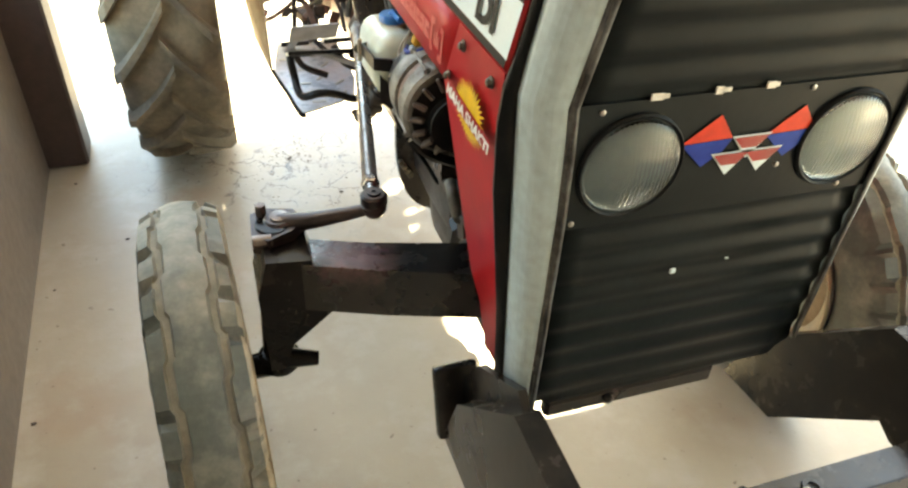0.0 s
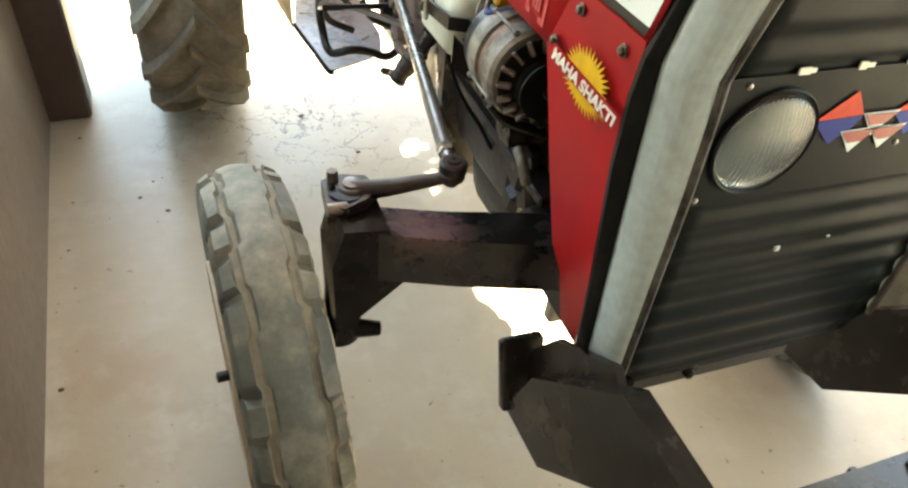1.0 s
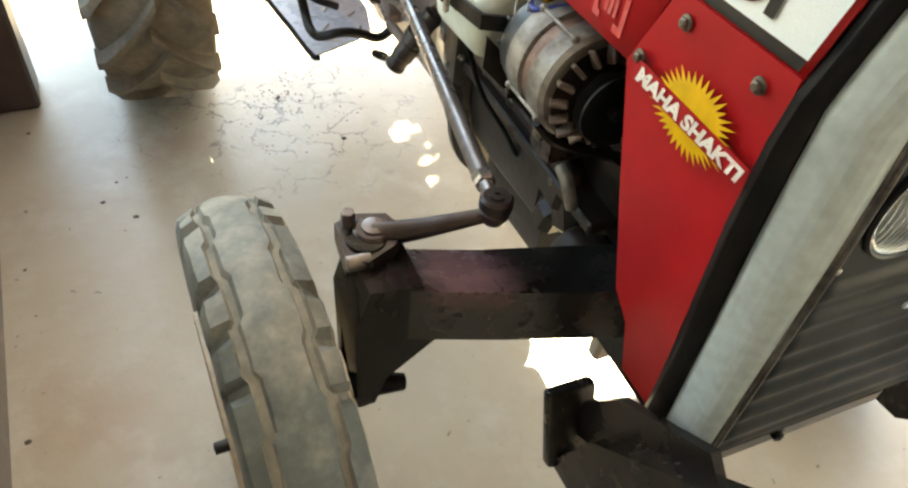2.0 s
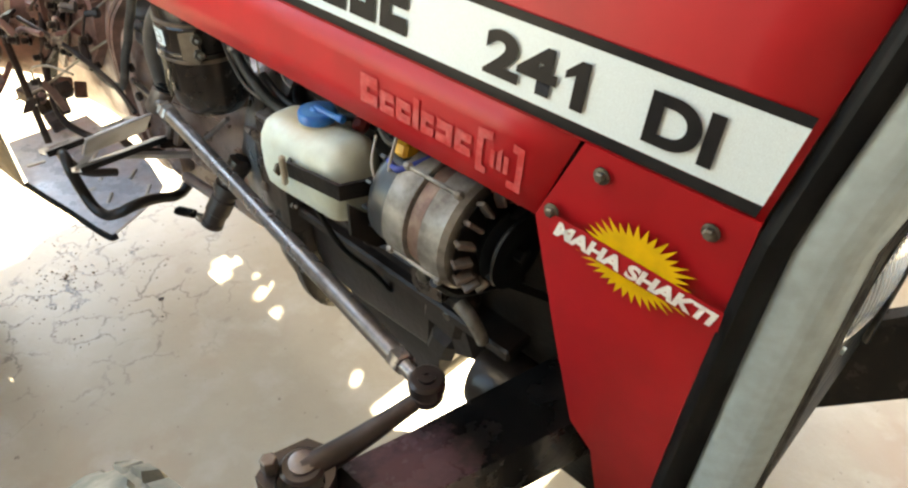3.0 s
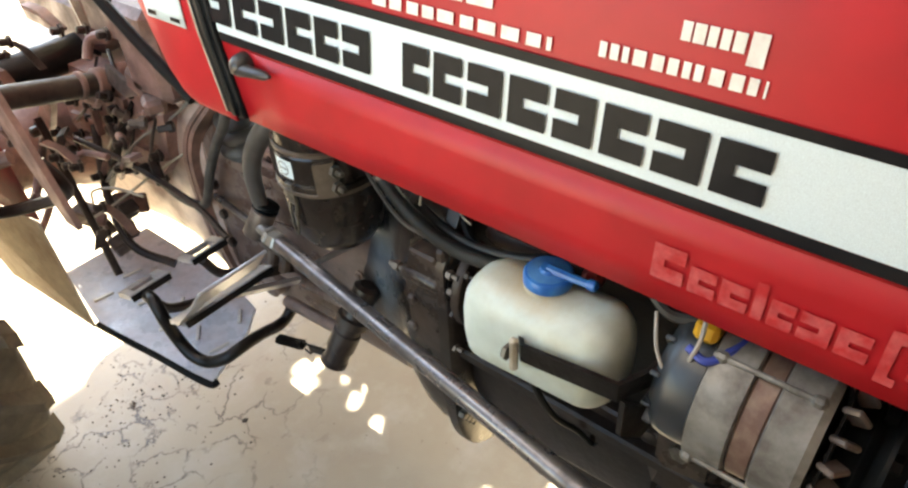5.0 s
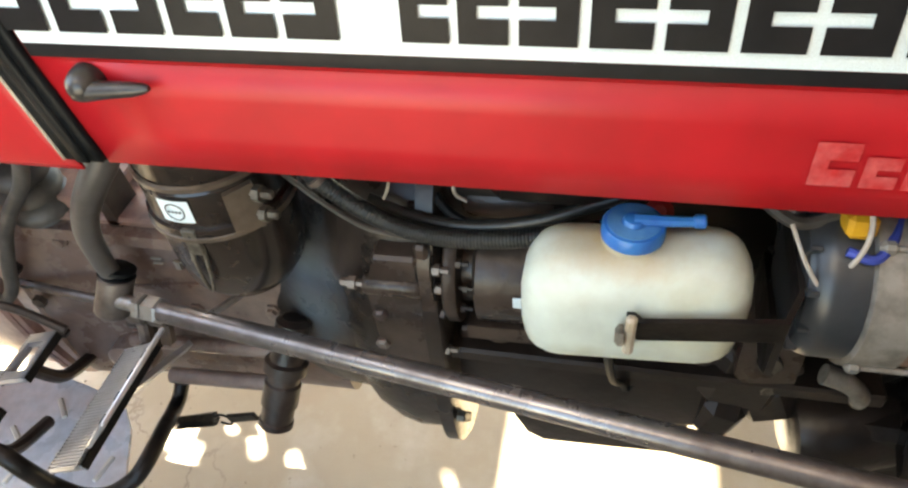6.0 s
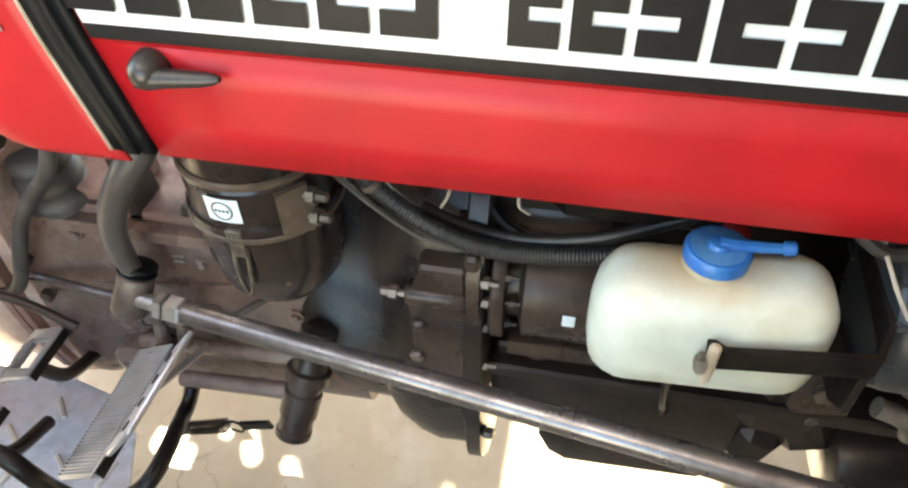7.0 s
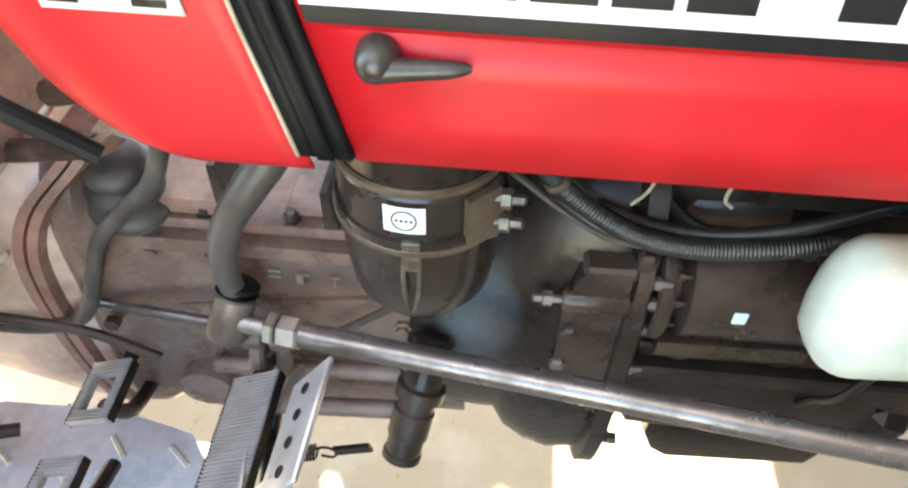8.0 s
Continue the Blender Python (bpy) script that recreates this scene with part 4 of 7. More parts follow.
# ---- front axle ----
for s in (-1,):
    bm = B()
    pts = []
    for x, yf, yb, zt in ((-0.525, 0.352, 0.452, 0.660), (-0.39, 0.318, 0.424, 0.645), (-0.25, 0.280, 0.395, 0.640), (0.0, 0.215, 0.345, 0.625)):
        pts.append([(x, yf, zt), (x, yb, zt - 0.020), (x, yb, zt - 0.105), (x, yf, zt - 0.100)])
    vs = add_loft(bm, pts)
    bevelled(bm, vs, 0.007, 2)
    beam = part("axle_beam", bm, AXLE_BEAM, tractor, "dark painted front axle beam with a scraped purple patch")
    bm = B()
    add_prism(bm, [(-0.572, 0.672), (-0.50, 0.664), (-0.468, 0.548), (-0.545, 0.480), (-0.562, 0.425), (-0.588, 0.425), (-0.592, 0.60)], lambda x, z: Vector((x, 0.350, z)), (0, 0.104, 0), bev=0.016)
    add_lathe(bm, [(0.026, 0.0), (0.038, 0.006), (0.038, 0.030), (0.030, 0.036)], (-0.571, 0.415, 0.372), (0, 0, 1), 24)
    add_cyl(bm, (-0.572, 0.42, 0.36), (-0.552, 0.43, 0.690), 0.030, 0.028)
    knuckle = part("axle_knuckle", bm, AXLE, tractor, "dark cast axle knuckle")
    bm = B()
    add_cyl(bm, (-0.57, 0.40, 0.405), (-0.50, 0.39, 0.395), 0.022, 0.014)
    add_cyl(bm, (-0.575, 0.42, 0.375), (-0.68, 0.42, 0.370), 0.026, 0.022)
    stub = part("stub_axle", bm, AXLE, tractor)
    for o in (beam, knuckle, stub):
        mirrored(o)

# steering arm, ball joint, drag link
bm = B()
add_lathe(bm, [(0.026, 0), (0.026, 0.022), (0.022, 0.026)], (-0.540, 0.442, 0.668), (0, 0, 1), 24)
add_tube(bm, [(-0.540, 0.440, 0.682), (-0.49, 0.428, 0.688), (-0.44, 0.415, 0.700), (-0.383, 0.402, 0.714)], (0.018, 0.010), 12)
add_prism(bm, [(-0.588, 0.402), (-0.562, 0.388), (-0.520, 0.408), (-0.498, 0.436), (-0.512, 0.470), (-0.556, 0.482), (-0.584, 0.470)], lambda x, y: Vector((x, y, 0.656)), (0, 0, 0.032), bev=0.009)
arm_o = part("steering_arm", bm, FORGED, tractor, "dark forged steering arm")
bm = B()
add_cyl(bm, (-0.566, 0.466, 0.655), (-0.566, 0.466, 0.708), 0.010, seg=6)
add_cyl(bm, (-0.588, 0.400, 0.680), (-0.555, 0.400, 0.680), 0.011, seg=12)
add_lathe(bm, [(0.016, 0), (0.016, 0.003), (0.010, 0.005)], (-0.538, 0.443, 0.694), (0, 0, 1), 20)
parts("clamp_bolt", bm, ROD, arm_o)
bm = B()
add_lathe(bm, [(0.010, 0.0), (0.016, 0.004), (0.021, 0.014), (0.021, 0.022), (0.018, 0.025), (0.023, 0.028), (0.023, 0.042), (0.019, 0.046)], (-0.383, 0.402, 0.698), (0, 0, 1), 24)
add_lathe(bm, [(0.011, 0.046), (0.011, 0.049), (0.004, 0.049), (0.004, 0.047)], (-0.383, 0.402, 0.698), (0, 0, 1), 20)
ball = part("ball_joint", bm, FORGED, tractor, "greasy ball joint")
L0, L1 = Vector((-0.385, 0.414, 0.732)), Vector((-0.222, 1.345, 0.674))
ld = (L1 - L0).normalized()
bm = B()
add_cyl(bm, L0, L0 + ld * 0.035, 0.011)
add_lathe(bm, [(0.014, 0), (0.016, 0.003), (0.016, 0.02), (0.014, 0.023)], L0 + ld * 0.028, ld, 6)
add_cyl(bm, L0 + ld * 0.045, L1 - ld * 0.065, 0.0137, seg=24)
part("drag_link", bm, ROD, tractor, "long worn steel drag link")
bm = B()
add_lathe(bm, [(0.015, 0), (0.018, 0.003), (0.018, 0.022), (0.015, 0.025)], L1 - ld * 0.072, ld, 6)
add_lathe(bm, [(0.016, 0), (0.0185, 0.002), (0.0185, 0.010), (0.016, 0.012)], L1 - ld * 0.045, ld, 6)
add_cyl(bm, L1 - ld * 0.04, L1, 0.010)
parts("lock_nut", bm, STEEL, tractor, "bright hexagonal lock nuts")
bm = B()
kc = Vector((-0.214, 1.358, 0.672))
kd = Vector((-0.45, 0.25, -0.86)).normalized()
add_lathe(bm, [(0.018, -0.03), (0.0225, -0.026), (0.0225, 0.022), (0.020, 0.026), (0.010, 0.027)], kc, kd, 28)
jo = part("drag_link_joint", bm, JOINT, tractor, "dusty steering ball joint")
bm = B()
add_lathe(bm, [(0.018, 0), (0.023, 0.003), (0.023, 0.007), (0.019, 0.010), (0.0235, 0.013), (0.020, 0.017)], kc - kd * 0.045, kd, 24)
part("dust_boot", bm, RUBBER, jo)
bm = B()
add_tube(bm, [(-0.170, 1.262, 0.955), (-0.190, 1.280, 0.895), (-0.204, 1.306, 0.856), (-0.208, 1.331, 0.818), (-0.208, 1.347, 0.778), (-0.206, 1.352, 0.738), (-0.206, 1.350, 0.705)], (0.0195, 0.0125), 16)
part("drop_arm", bm, GREYHOSE, tractor, "curved dusty grey steering drop arm")


# ---- wheels ----
def tyre_mesh(rows, seg, notch=None, sway=None):
    """rows: (offset across, radius), turned about x; notch(column, step) lowers the radius, sway moves it across."""
    bm = B()
    rings = []
    for c, (x, r) in enumerate(rows):
        ring = []
        for k in range(seg):
            rr = r - (notch(c, k) if notch else 0.0)
            a = 2 * math.pi * k / seg
            ring.append(bm.verts.new((x + (sway(c, k) if sway else 0.0), rr * math.cos(a), rr * math.sin(a))))
        rings.append(ring)
    for a, b in zip(rings, rings[1:] + rings[:1]):
        for k in range(seg):
            bm.faces.new((a[k], a[(k + 1) % seg], b[(k + 1) % seg], b[k]))
    return bm


FRONT_R = 0.378


def front_wheel(s):
    w = new("front_wheel")
    w.parent = tractor
    w["label"] = "front wheel with dusty ribbed tyre"
    R = 0.368
    prof = [(-0.066, 0.205), (-0.080, 0.23), (-0.084, 0.275), (-0.083, 0.315), (-0.081, 0.332), (-0.075, 0.349), (-0.053, 0.3585), (-0.049, 0.350), (-0.039, 0.3515),
            (-0.035, 0.3625), (-0.012, R), (0.012, R), (0.035, 0.3625), (0.039, 0.3515), (0.049, 0.350), (0.053, 0.3585), (0.075, 0.349), (0.081, 0.332), (0.083, 0.315),
            (0.084, 0.275), (0.080, 0.23), (0.066, 0.205)]
    rng2 = random.Random(7)
    jig = [rng2.uniform(-0.0015, 0.0015) for _ in range(400)]

    def notch(c, k):
        d = jig[(c * 37 + k) % 400]
        cut = (k % 7 < 2) if c < 10 else ((k + 3) % 7 < 2)
        cut = cut and jig[k // 7 * 3 % 400] > -0.0012
        if cut and c in (4, 5, 16, 17):
            d += 0.020
        if cut and c in (6, 15):
            d += 0.006
        if c in (5, 6, 15, 16) and not cut:
            d += 0.004 * abs(jig[(c + k // 7 * 5) % 400]) / 0.0015 - 0.002
        return d

    def sway(c, k):
        d = jig[(c * 11 + k // 3) % 400] * 0.6
        if c in (6, 7, 8, 9):
            d += 0.004 if k % 14 < 7 else -0.002
        if c in (12, 13, 14, 15):
            d -= 0.004 if (k + 3) % 14 < 7 else -0.002
        return d

    prof = [(x * 0.88, r * FRONT_R / R) for x, r in prof]
    ft = part("tyre", tyre_mesh(prof, 224, notch, sway), TYRE_F, w, "dusty ribbed front tyre", 30)
    ft.data.materials.append(SIDEWALL)
    ft.data.materials.append(TREAD_DUST)
    for p in ft.data.polygons:
        ragged = jig[int(200 + 63 * math.atan2(p.center.z, p.center.y)) % 400] * 2.5
        if s < 0 and p.center.x > 0.0655 + ragged:
            p.material_index = 1
        elif 0.030 < abs(p.center.x) < 0.0475 and p.center.yz.length > 0.345:
            p.material_index = 2
    bm = B()
    add_lathe(bm, [(0.206, -0.075), (0.214, -0.078), (0.214, -0.068), (0.196, -0.060), (0.170, -0.03), (0.165, 0.0), (0.170, 0.03), (0.196, 0.060), (0.214, 0.068), (0.214, 0.078), (0.206, 0.075),
                   (0.186, 0.055), (0.160, 0.03), (0.155, 0.0), (0.160, -0.03), (0.186, -0.055)], (0, 0, 0), (1, 0, 0), 48, closed=True)
    rim = part("rim", bm, RIM, w, "cream painted steel rim")
    bm = B()
    add_lathe(bm, [(0.160, -0.004), (0.150, -0.012), (0.110, -0.022), (0.075, -0.006), (0.075, 0.004), (0.11, -0.012), (0.15, -0.002), (0.16, 0.006)], (0, 0, 0), (s, 0, 0), 40, closed=True)
    part("disc", bm, RIM, w, "cream painted wheel disc")
    bm = B()
    add_lathe(bm, [(0.078, -0.05), (0.078, 0.01), (0.060, 0.022), (0.040, 0.040), (0.034, 0.055), (0.011, 0.060), (0.010, 0.098), (0.001, 0.100)], (0, 0, 0), (s, 0, 0), 28)
    part("hub", bm, GREASE, w)
    for k in range(6):
        a = math.pi * k / 3 + 0.3
        bm = B()
        add_lathe(bm, [(0.011, 0.0), (0.011, 0.016), (0.008, 0.018)], (s * -0.008, 0.09 * math.cos(a), 0.09 * math.sin(a)), (s, 0, 0), 6)
        part("wheel_nut", bm, GREASE, w)
    return w


FW = front_wheel(-1)
FW.matrix_basis = pose(-0.700, 0.425, FRONT_R - 0.067, 0, 0, 3)
FW2 = front_wheel(1)
FW2.matrix_basis = pose(0.695, 0.480, FRONT_R - 0.067, 0, 0, -3)


def rear_wheel(s):
    w = new("rear_wheel")
    w.parent = tractor
    w["label"] = "large rear wheel with muddy lugged tyre"
    R = 0.645
    prof = [(-0.120, 0.345), (-0.150, 0.38), (-0.168, 0.44), (-0.172, 0.51), (-0.166, 0.575), (-0.150, 0.598), (-0.10, 0.612), (-0.05, 0.618), (0.0, 0.620), (0.05, 0.618), (0.10, 0.612),
            (0.150, 0.598), (0.166, 0.575), (0.172, 0.51), (0.168, 0.44), (0.150, 0.38), (0.120, 0.345)]
    prof = [(x * 0.93, r) for x, r in prof]
    tyre = part("tyre", tyre_mesh(prof, 96), TYRE_R, w, "muddy lugged tractor tyre", 50)
    for side in (-1, 1):
        base = B()
        steps, secs = 7, []
        for j in range(steps + 1):
            u = j / steps
            x = side * (-0.012 + 0.172 * u)
            r_in = 0.606 - 0.030 * max(0, (abs(x) - 0.085) / 0.075) ** 2
            r_out = R - 0.012 * (abs(x) / 0.16) ** 2 - (0.018 if j == steps else 0)
            a = 0.36 * u ** 0.9
            wdt = 0.032 + 0.012 * u
            secs.append([Vector((x, r * math.cos(a + d), r * math.sin(a + d))) for r, d in ((r_in, -wdt), (r_out, -wdt * 0.62), (r_out, wdt * 0.62), (r_in, wdt))])
        add_loft(base, secs)
        me = finish(base, "tread_lug", TYRE_R, 30)
        for k in range(20):
            lug = new("tread_lug", me)
            lug.parent = w
            lug.matrix_basis = Matrix.Rotation(2 * math.pi * (k + (0.5 if side < 0 else 0)) / 20, 4, "X")
    bm = B()
    add_lathe(bm, [(0.350, -0.125), (0.362, -0.128), (0.330, -0.09), (0.315, 0.0), (0.330, 0.09), (0.362, 0.128), (0.350, 0.125), (0.318, 0.085), (0.305, 0.0), (0.318, -0.085)], (0, 0, 0), (1, 0, 0), 56, closed=True)
    part("rim", bm, RIM, w, "cream painted steel rim")
    bm = B()
    add_lathe(bm, [(0.318, -0.004), (0.22, -0.05), (0.12, -0.05), (0.10, -0.02), (0.10, 0.0), (0.12, -0.03), (0.22, -0.03), (0.318, 0.012)], (0, 0, 0), (s, 0, 0), 48, closed=True)
    part("disc", bm, RIM, w, "cream painted wheel disc")
    bm = B()
    add_lathe(bm, [(0.11, -0.12), (0.11, -0.02), (0.07, 0.0), (0.06, 0.04), (0.001, 0.05)], (0, 0, 0), (s, 0, 0), 28)
    part("hub", bm, GREASE, w)
    return w


RW = rear_wheel(-1)
RW.matrix_basis = pose(-0.746, 2.205, 0.574)
RW2 = rear_wheel(1)
RW2.matrix_basis = pose(0.766, 2.205, 0.574)

# ---- engine ----
bm = B()
add_loft(bm, [oval(0, zc, hx, hz, y, power=7) for y, zc, hx, hz in ((0.36, 0.76, 0.135, 0.20), (0.40, 0.76, 0.150, 0.22), (0.66, 0.76, 0.150, 0.22), (0.93, 0.76, 0.155, 0.22))])
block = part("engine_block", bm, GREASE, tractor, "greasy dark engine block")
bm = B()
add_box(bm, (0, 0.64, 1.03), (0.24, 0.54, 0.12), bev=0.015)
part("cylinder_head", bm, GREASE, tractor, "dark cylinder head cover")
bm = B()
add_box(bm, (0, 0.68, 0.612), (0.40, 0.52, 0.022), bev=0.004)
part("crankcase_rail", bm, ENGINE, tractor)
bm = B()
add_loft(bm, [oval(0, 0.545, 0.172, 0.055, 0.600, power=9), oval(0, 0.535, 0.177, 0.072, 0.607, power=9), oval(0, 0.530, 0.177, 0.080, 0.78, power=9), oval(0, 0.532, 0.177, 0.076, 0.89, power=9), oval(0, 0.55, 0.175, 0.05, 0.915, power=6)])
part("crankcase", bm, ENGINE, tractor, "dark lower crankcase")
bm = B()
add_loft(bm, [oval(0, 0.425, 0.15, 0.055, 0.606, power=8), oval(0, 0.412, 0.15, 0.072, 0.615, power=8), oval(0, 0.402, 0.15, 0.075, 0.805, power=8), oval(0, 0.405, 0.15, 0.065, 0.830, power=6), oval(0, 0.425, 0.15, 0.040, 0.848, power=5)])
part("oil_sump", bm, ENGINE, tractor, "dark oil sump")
bm = B()
add_loft(bm, [oval(0, zc, hx, hz, y, 48, p) for y, zc, hx, hz, p in ((0.918, 0.606, 0.208, 0.294, 3.4), (0.923, 0.606, 0.216, 0.301, 3.4), (0.942, 0.606, 0.216, 0.301, 3.4), (0.947, 0.606, 0.203, 0.289, 3.2), (0.985, 0.604, 0.204, 0.289, 3.2),
                                                                     (1.015, 0.602, 0.200, 0.284, 3.0), (1.045, 0.602, 0.190, 0.268, 2.8), (1.072, 0.612, 0.174, 0.232, 2.5), (1.090, 0.61, 0.150, 0.20, 2.4))])
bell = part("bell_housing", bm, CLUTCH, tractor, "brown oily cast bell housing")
for k in range(8):
    a = radians(122 + 116 * k / 7)
    c, sn = math.cos(a), math.sin(a)
    x, z = 0.204 * math.copysign(abs(c) ** (2 / 3), c), 0.620 + 0.275 * math.copysign(abs(sn) ** (2 / 3), sn)
    bm = B()
    add_lathe(bm, [(0.0095, 0.0), (0.0095, 0.002), (0.007, 0.002), (0.007, 0.010), (0.0045, 0.012)], (x, 0.943, z), (0, 1, 0), 6)
    part("flange_bolt", bm, IRON, bell)
bm = B()
add_prism(bm, [(0.944, 0.600), (0.992, 0.604), (1.004, 0.640), (1.006, 0.735), (0.994, 0.774), (0.975, 0.790), (0.944, 0.792)], lambda y, z: Vector((-0.209, y, z)), (0.075, 0, 0), bev=0.012)
boss = part("starter_boss", bm, CASTING, bell, "brown cast starter mounting")
bm = B()
add_prism(bm, [(-0.214, 0.606), (-0.206, 0.600), (-0.120, 0.600), (-0.120, 0.800), (-0.200, 0.800), (-0.214, 0.780)], lambda x, z: Vector((x, 0.926, z)), (0, 0.014, 0), bev=0.003)
part("mounting_flange", bm, CASTING, bell)
bm = B()
add_lathe(bm, [(0.012, 0.0), (0.0135, 0.003), (0.0135, 0.064), (0.011, 0.068)], (-0.2035, 1.008, 0.737), (0, -1, 0.02), 16)
add_box(bm, (-0.196, 0.966, 0.784), (0.034, 0.052, 0.014), bev=0.004)
add_box(bm, (-0.190, 0.935, 0.797), (0.040, 0.016, 0.022), bev=0.004)
parts("cast_rib", bm, CASTING, bell)
bm = B()
add_lathe(bm, [(0.0045, 0.0), (0.0045, 0.012), (0.0085, 0.012), (0.0085, 0.021), (0.0055, 0.022), (0.0055, 0.030), (0.003, 0.032)], (-0.206, 1.006, 0.737), (0, 1, 0.02), 6)
for y, z in ((1.000, 0.633), (0.995, 0.690)):
    add_lathe(bm, [(0.0095, 0.0), (0.0095, 0.006), (0.006, 0.009)], (-0.207, y, z), (-1, 0, 0), 6)
for z in (0.772, 0.742, 0.700, 0.630):
    add_lathe(bm, [(0.004, 0.0), (0.004, 0.010), (0.0075, 0.010), (0.0075, 0.018), (0.004, 0.018), (0.004, 0.028)], (-0.206, 0.934, z), (0, -1, 0), 6)
parts("mounting_bolt", bm, JOINT, bell, "worn dusty mounting bolt")
for x, y, z, r in ((-0.12, 1.105, 0.425, 0.030), (-0.12, 1.16, 0.43, 0.022)):
    bm = B()
    add_lathe(bm, [(r * 0.6, 0.0), (r, 0.012), (r, 0.05), (r * 0.8, 0.07)], (x, y, z), (0.1, 0.1, 1), 18)
    part("drain_lug", bm, GREASE, bell)
bm = B()
add_loft(bm, [oval(0, zc, hx, hz, y, 40, 2.6) for y, zc, hx, hz in ((1.045, 0.624, 0.189, 0.250), (1.075, 0.606, 0.178, 0.248), (1.12, 0.585, 0.166, 0.232), (1.16, 0.566, 0.154, 0.218), (1.20, 0.56, 0.146, 0.200))])
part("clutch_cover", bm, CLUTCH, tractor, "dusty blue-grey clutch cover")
bm = B()
add_loft(bm, [oval(0, zc, hx, hz, y, 36, 6) for y, zc, hx, hz in ((1.10, 0.555, 0.150, 0.180), (1.30, 0.555, 0.152, 0.184), (1.44, 0.550, 0.156, 0.190), (1.50, 0.565, 0.166, 0.190), (1.522, 0.590, 0.176, 0.225), (1.546, 0.595, 0.176, 0.235))])
gear = part("gearbox", bm, GEAR, tractor, "brown dusty gearbox casing")
bm = B()
add_prism(bm, [(1.14, 0.716), (1.50, 0.716), (1.50, 0.732), (1.45, 0.736), (1.25, 0.734), (1.14, 0.730)], lambda y, z: Vector((-0.165, y, z)), (0.06, 0, 0), bev=0.003)
part("casing_edge", bm, GEAR, gear)
bm = B()
add_prism(bm, [(1.50, 0.606), (1.36, 0.630), (1.20, 0.655), (1.20, 0.648), (1.36, 0.622), (1.50, 0.596)], lambda y, z: Vector((-0.158, y, z)), (0.02, 0, 0), bev=0.002)
part("cast_ridge", bm, GEAR, gear)
for k, (y, z) in enumerate(((1.40, 0.706), (1.46, 0.704), (1.22, 0.700), (1.18, 0.60), (1.30, 0.585), (1.42, 0.52))):
    bm = B()
    add_lathe(bm, [(0.011, 0), (0.011, 0.004), (0.008, 0.005), (0.008, 0.011), (0.005, 0.012)], (-0.152, y, z), (-1, 0, 0), 6)
    part("casing_bolt", bm, GEAR, gear)
bm = B()
for y0, y1, z0, z1 in ((1.25, 1.262, 0.680, 0.680), (1.256, 1.256, 0.665, 0.682), (1.285, 1.298, 0.682, 0.682), (1.292, 1.300, 0.667, 0.683), (1.318, 1.332, 0.684, 0.684), (1.318, 1.332, 0.675, 0.675)):
    add_box(bm, (-0.1535, (y0 + y1) / 2, (z0 + z1) / 2), (0.003, max(0.002, y1 - y0), max(0.002, z1 - z0)), bev=0)
parts("casting_mark", bm, PALE_METAL, gear, "raised worn casting marks")
bm = B()
add_loft(bm, [oval(0, zc, hx, hz, y, 36, 4.2) for y, zc, hx, hz in ((1.548, 0.600, 0.182, 0.250), (1.57, 0.600, 0.186, 0.260), (1.66, 0.605, 0.178, 0.252), (1.76, 0.605, 0.168, 0.222), (1.86, 0.595, 0.168, 0.215), (2.02, 0.585, 0.178, 0.215), (2.34, 0.58, 0.185, 0.205), (2.40, 0.58, 0.14, 0.15))])
part("rear_transmission", bm, DUSTY, tractor, "rusty brown rear transmission housing")
for s in (-1, 1):
    bm = B()
    add_lathe(bm, [(0.17, 0.0), (0.14, 0.06), (0.095, 0.14), (0.080, 0.30), (0.080, 0.46)], (s * 0.15, 2.205, 0.574), (s, 0, 0), 28)
    part("rear_axle_housing", bm, RUST, tractor, "rusty rear axle housing")

bm = B()
add_prism(bm, [(1.615, 0.800), (1.66, 0.822), (1.98, 0.815), (2.06, 0.760), (2.08, 0.640), (1.98, 0.560), (1.76, 0.590), (1.655, 0.680)], lambda y, z: Vector((-0.200, y, z)), (0.060, 0, 0), bev=0.018)
case = part("lift_housing", bm, RUSTY, tractor, "rusty pink-brown lift housing")
for y, z in ((1.66, 0.79), (1.78, 0.785), (1.92, 0.78), (2.03, 0.72), (1.95, 0.60), (1.80, 0.62), (1.69, 0.70)):
    bm = B()
    add_lathe(bm, [(0.014, 0), (0.014, 0.003), (0.010, 0.003), (0.010, 0.012), (0.006, 0.014)], (-0.200, y, z), (-1, 0, 0), 6)
    part("housing_bolt", bm, RUST, case)
bm = B()
add_bar(bm, smooth_path([(-0.204, 1.65, 0.700), (-0.206, 1.74, 0.690), (-0.206, 1.86, 0.700), (-0.204, 2.04, 0.680)], 3), 0.014, 0.012, bev=0.003)
part("cast_rib", bm, RUSTY, case)
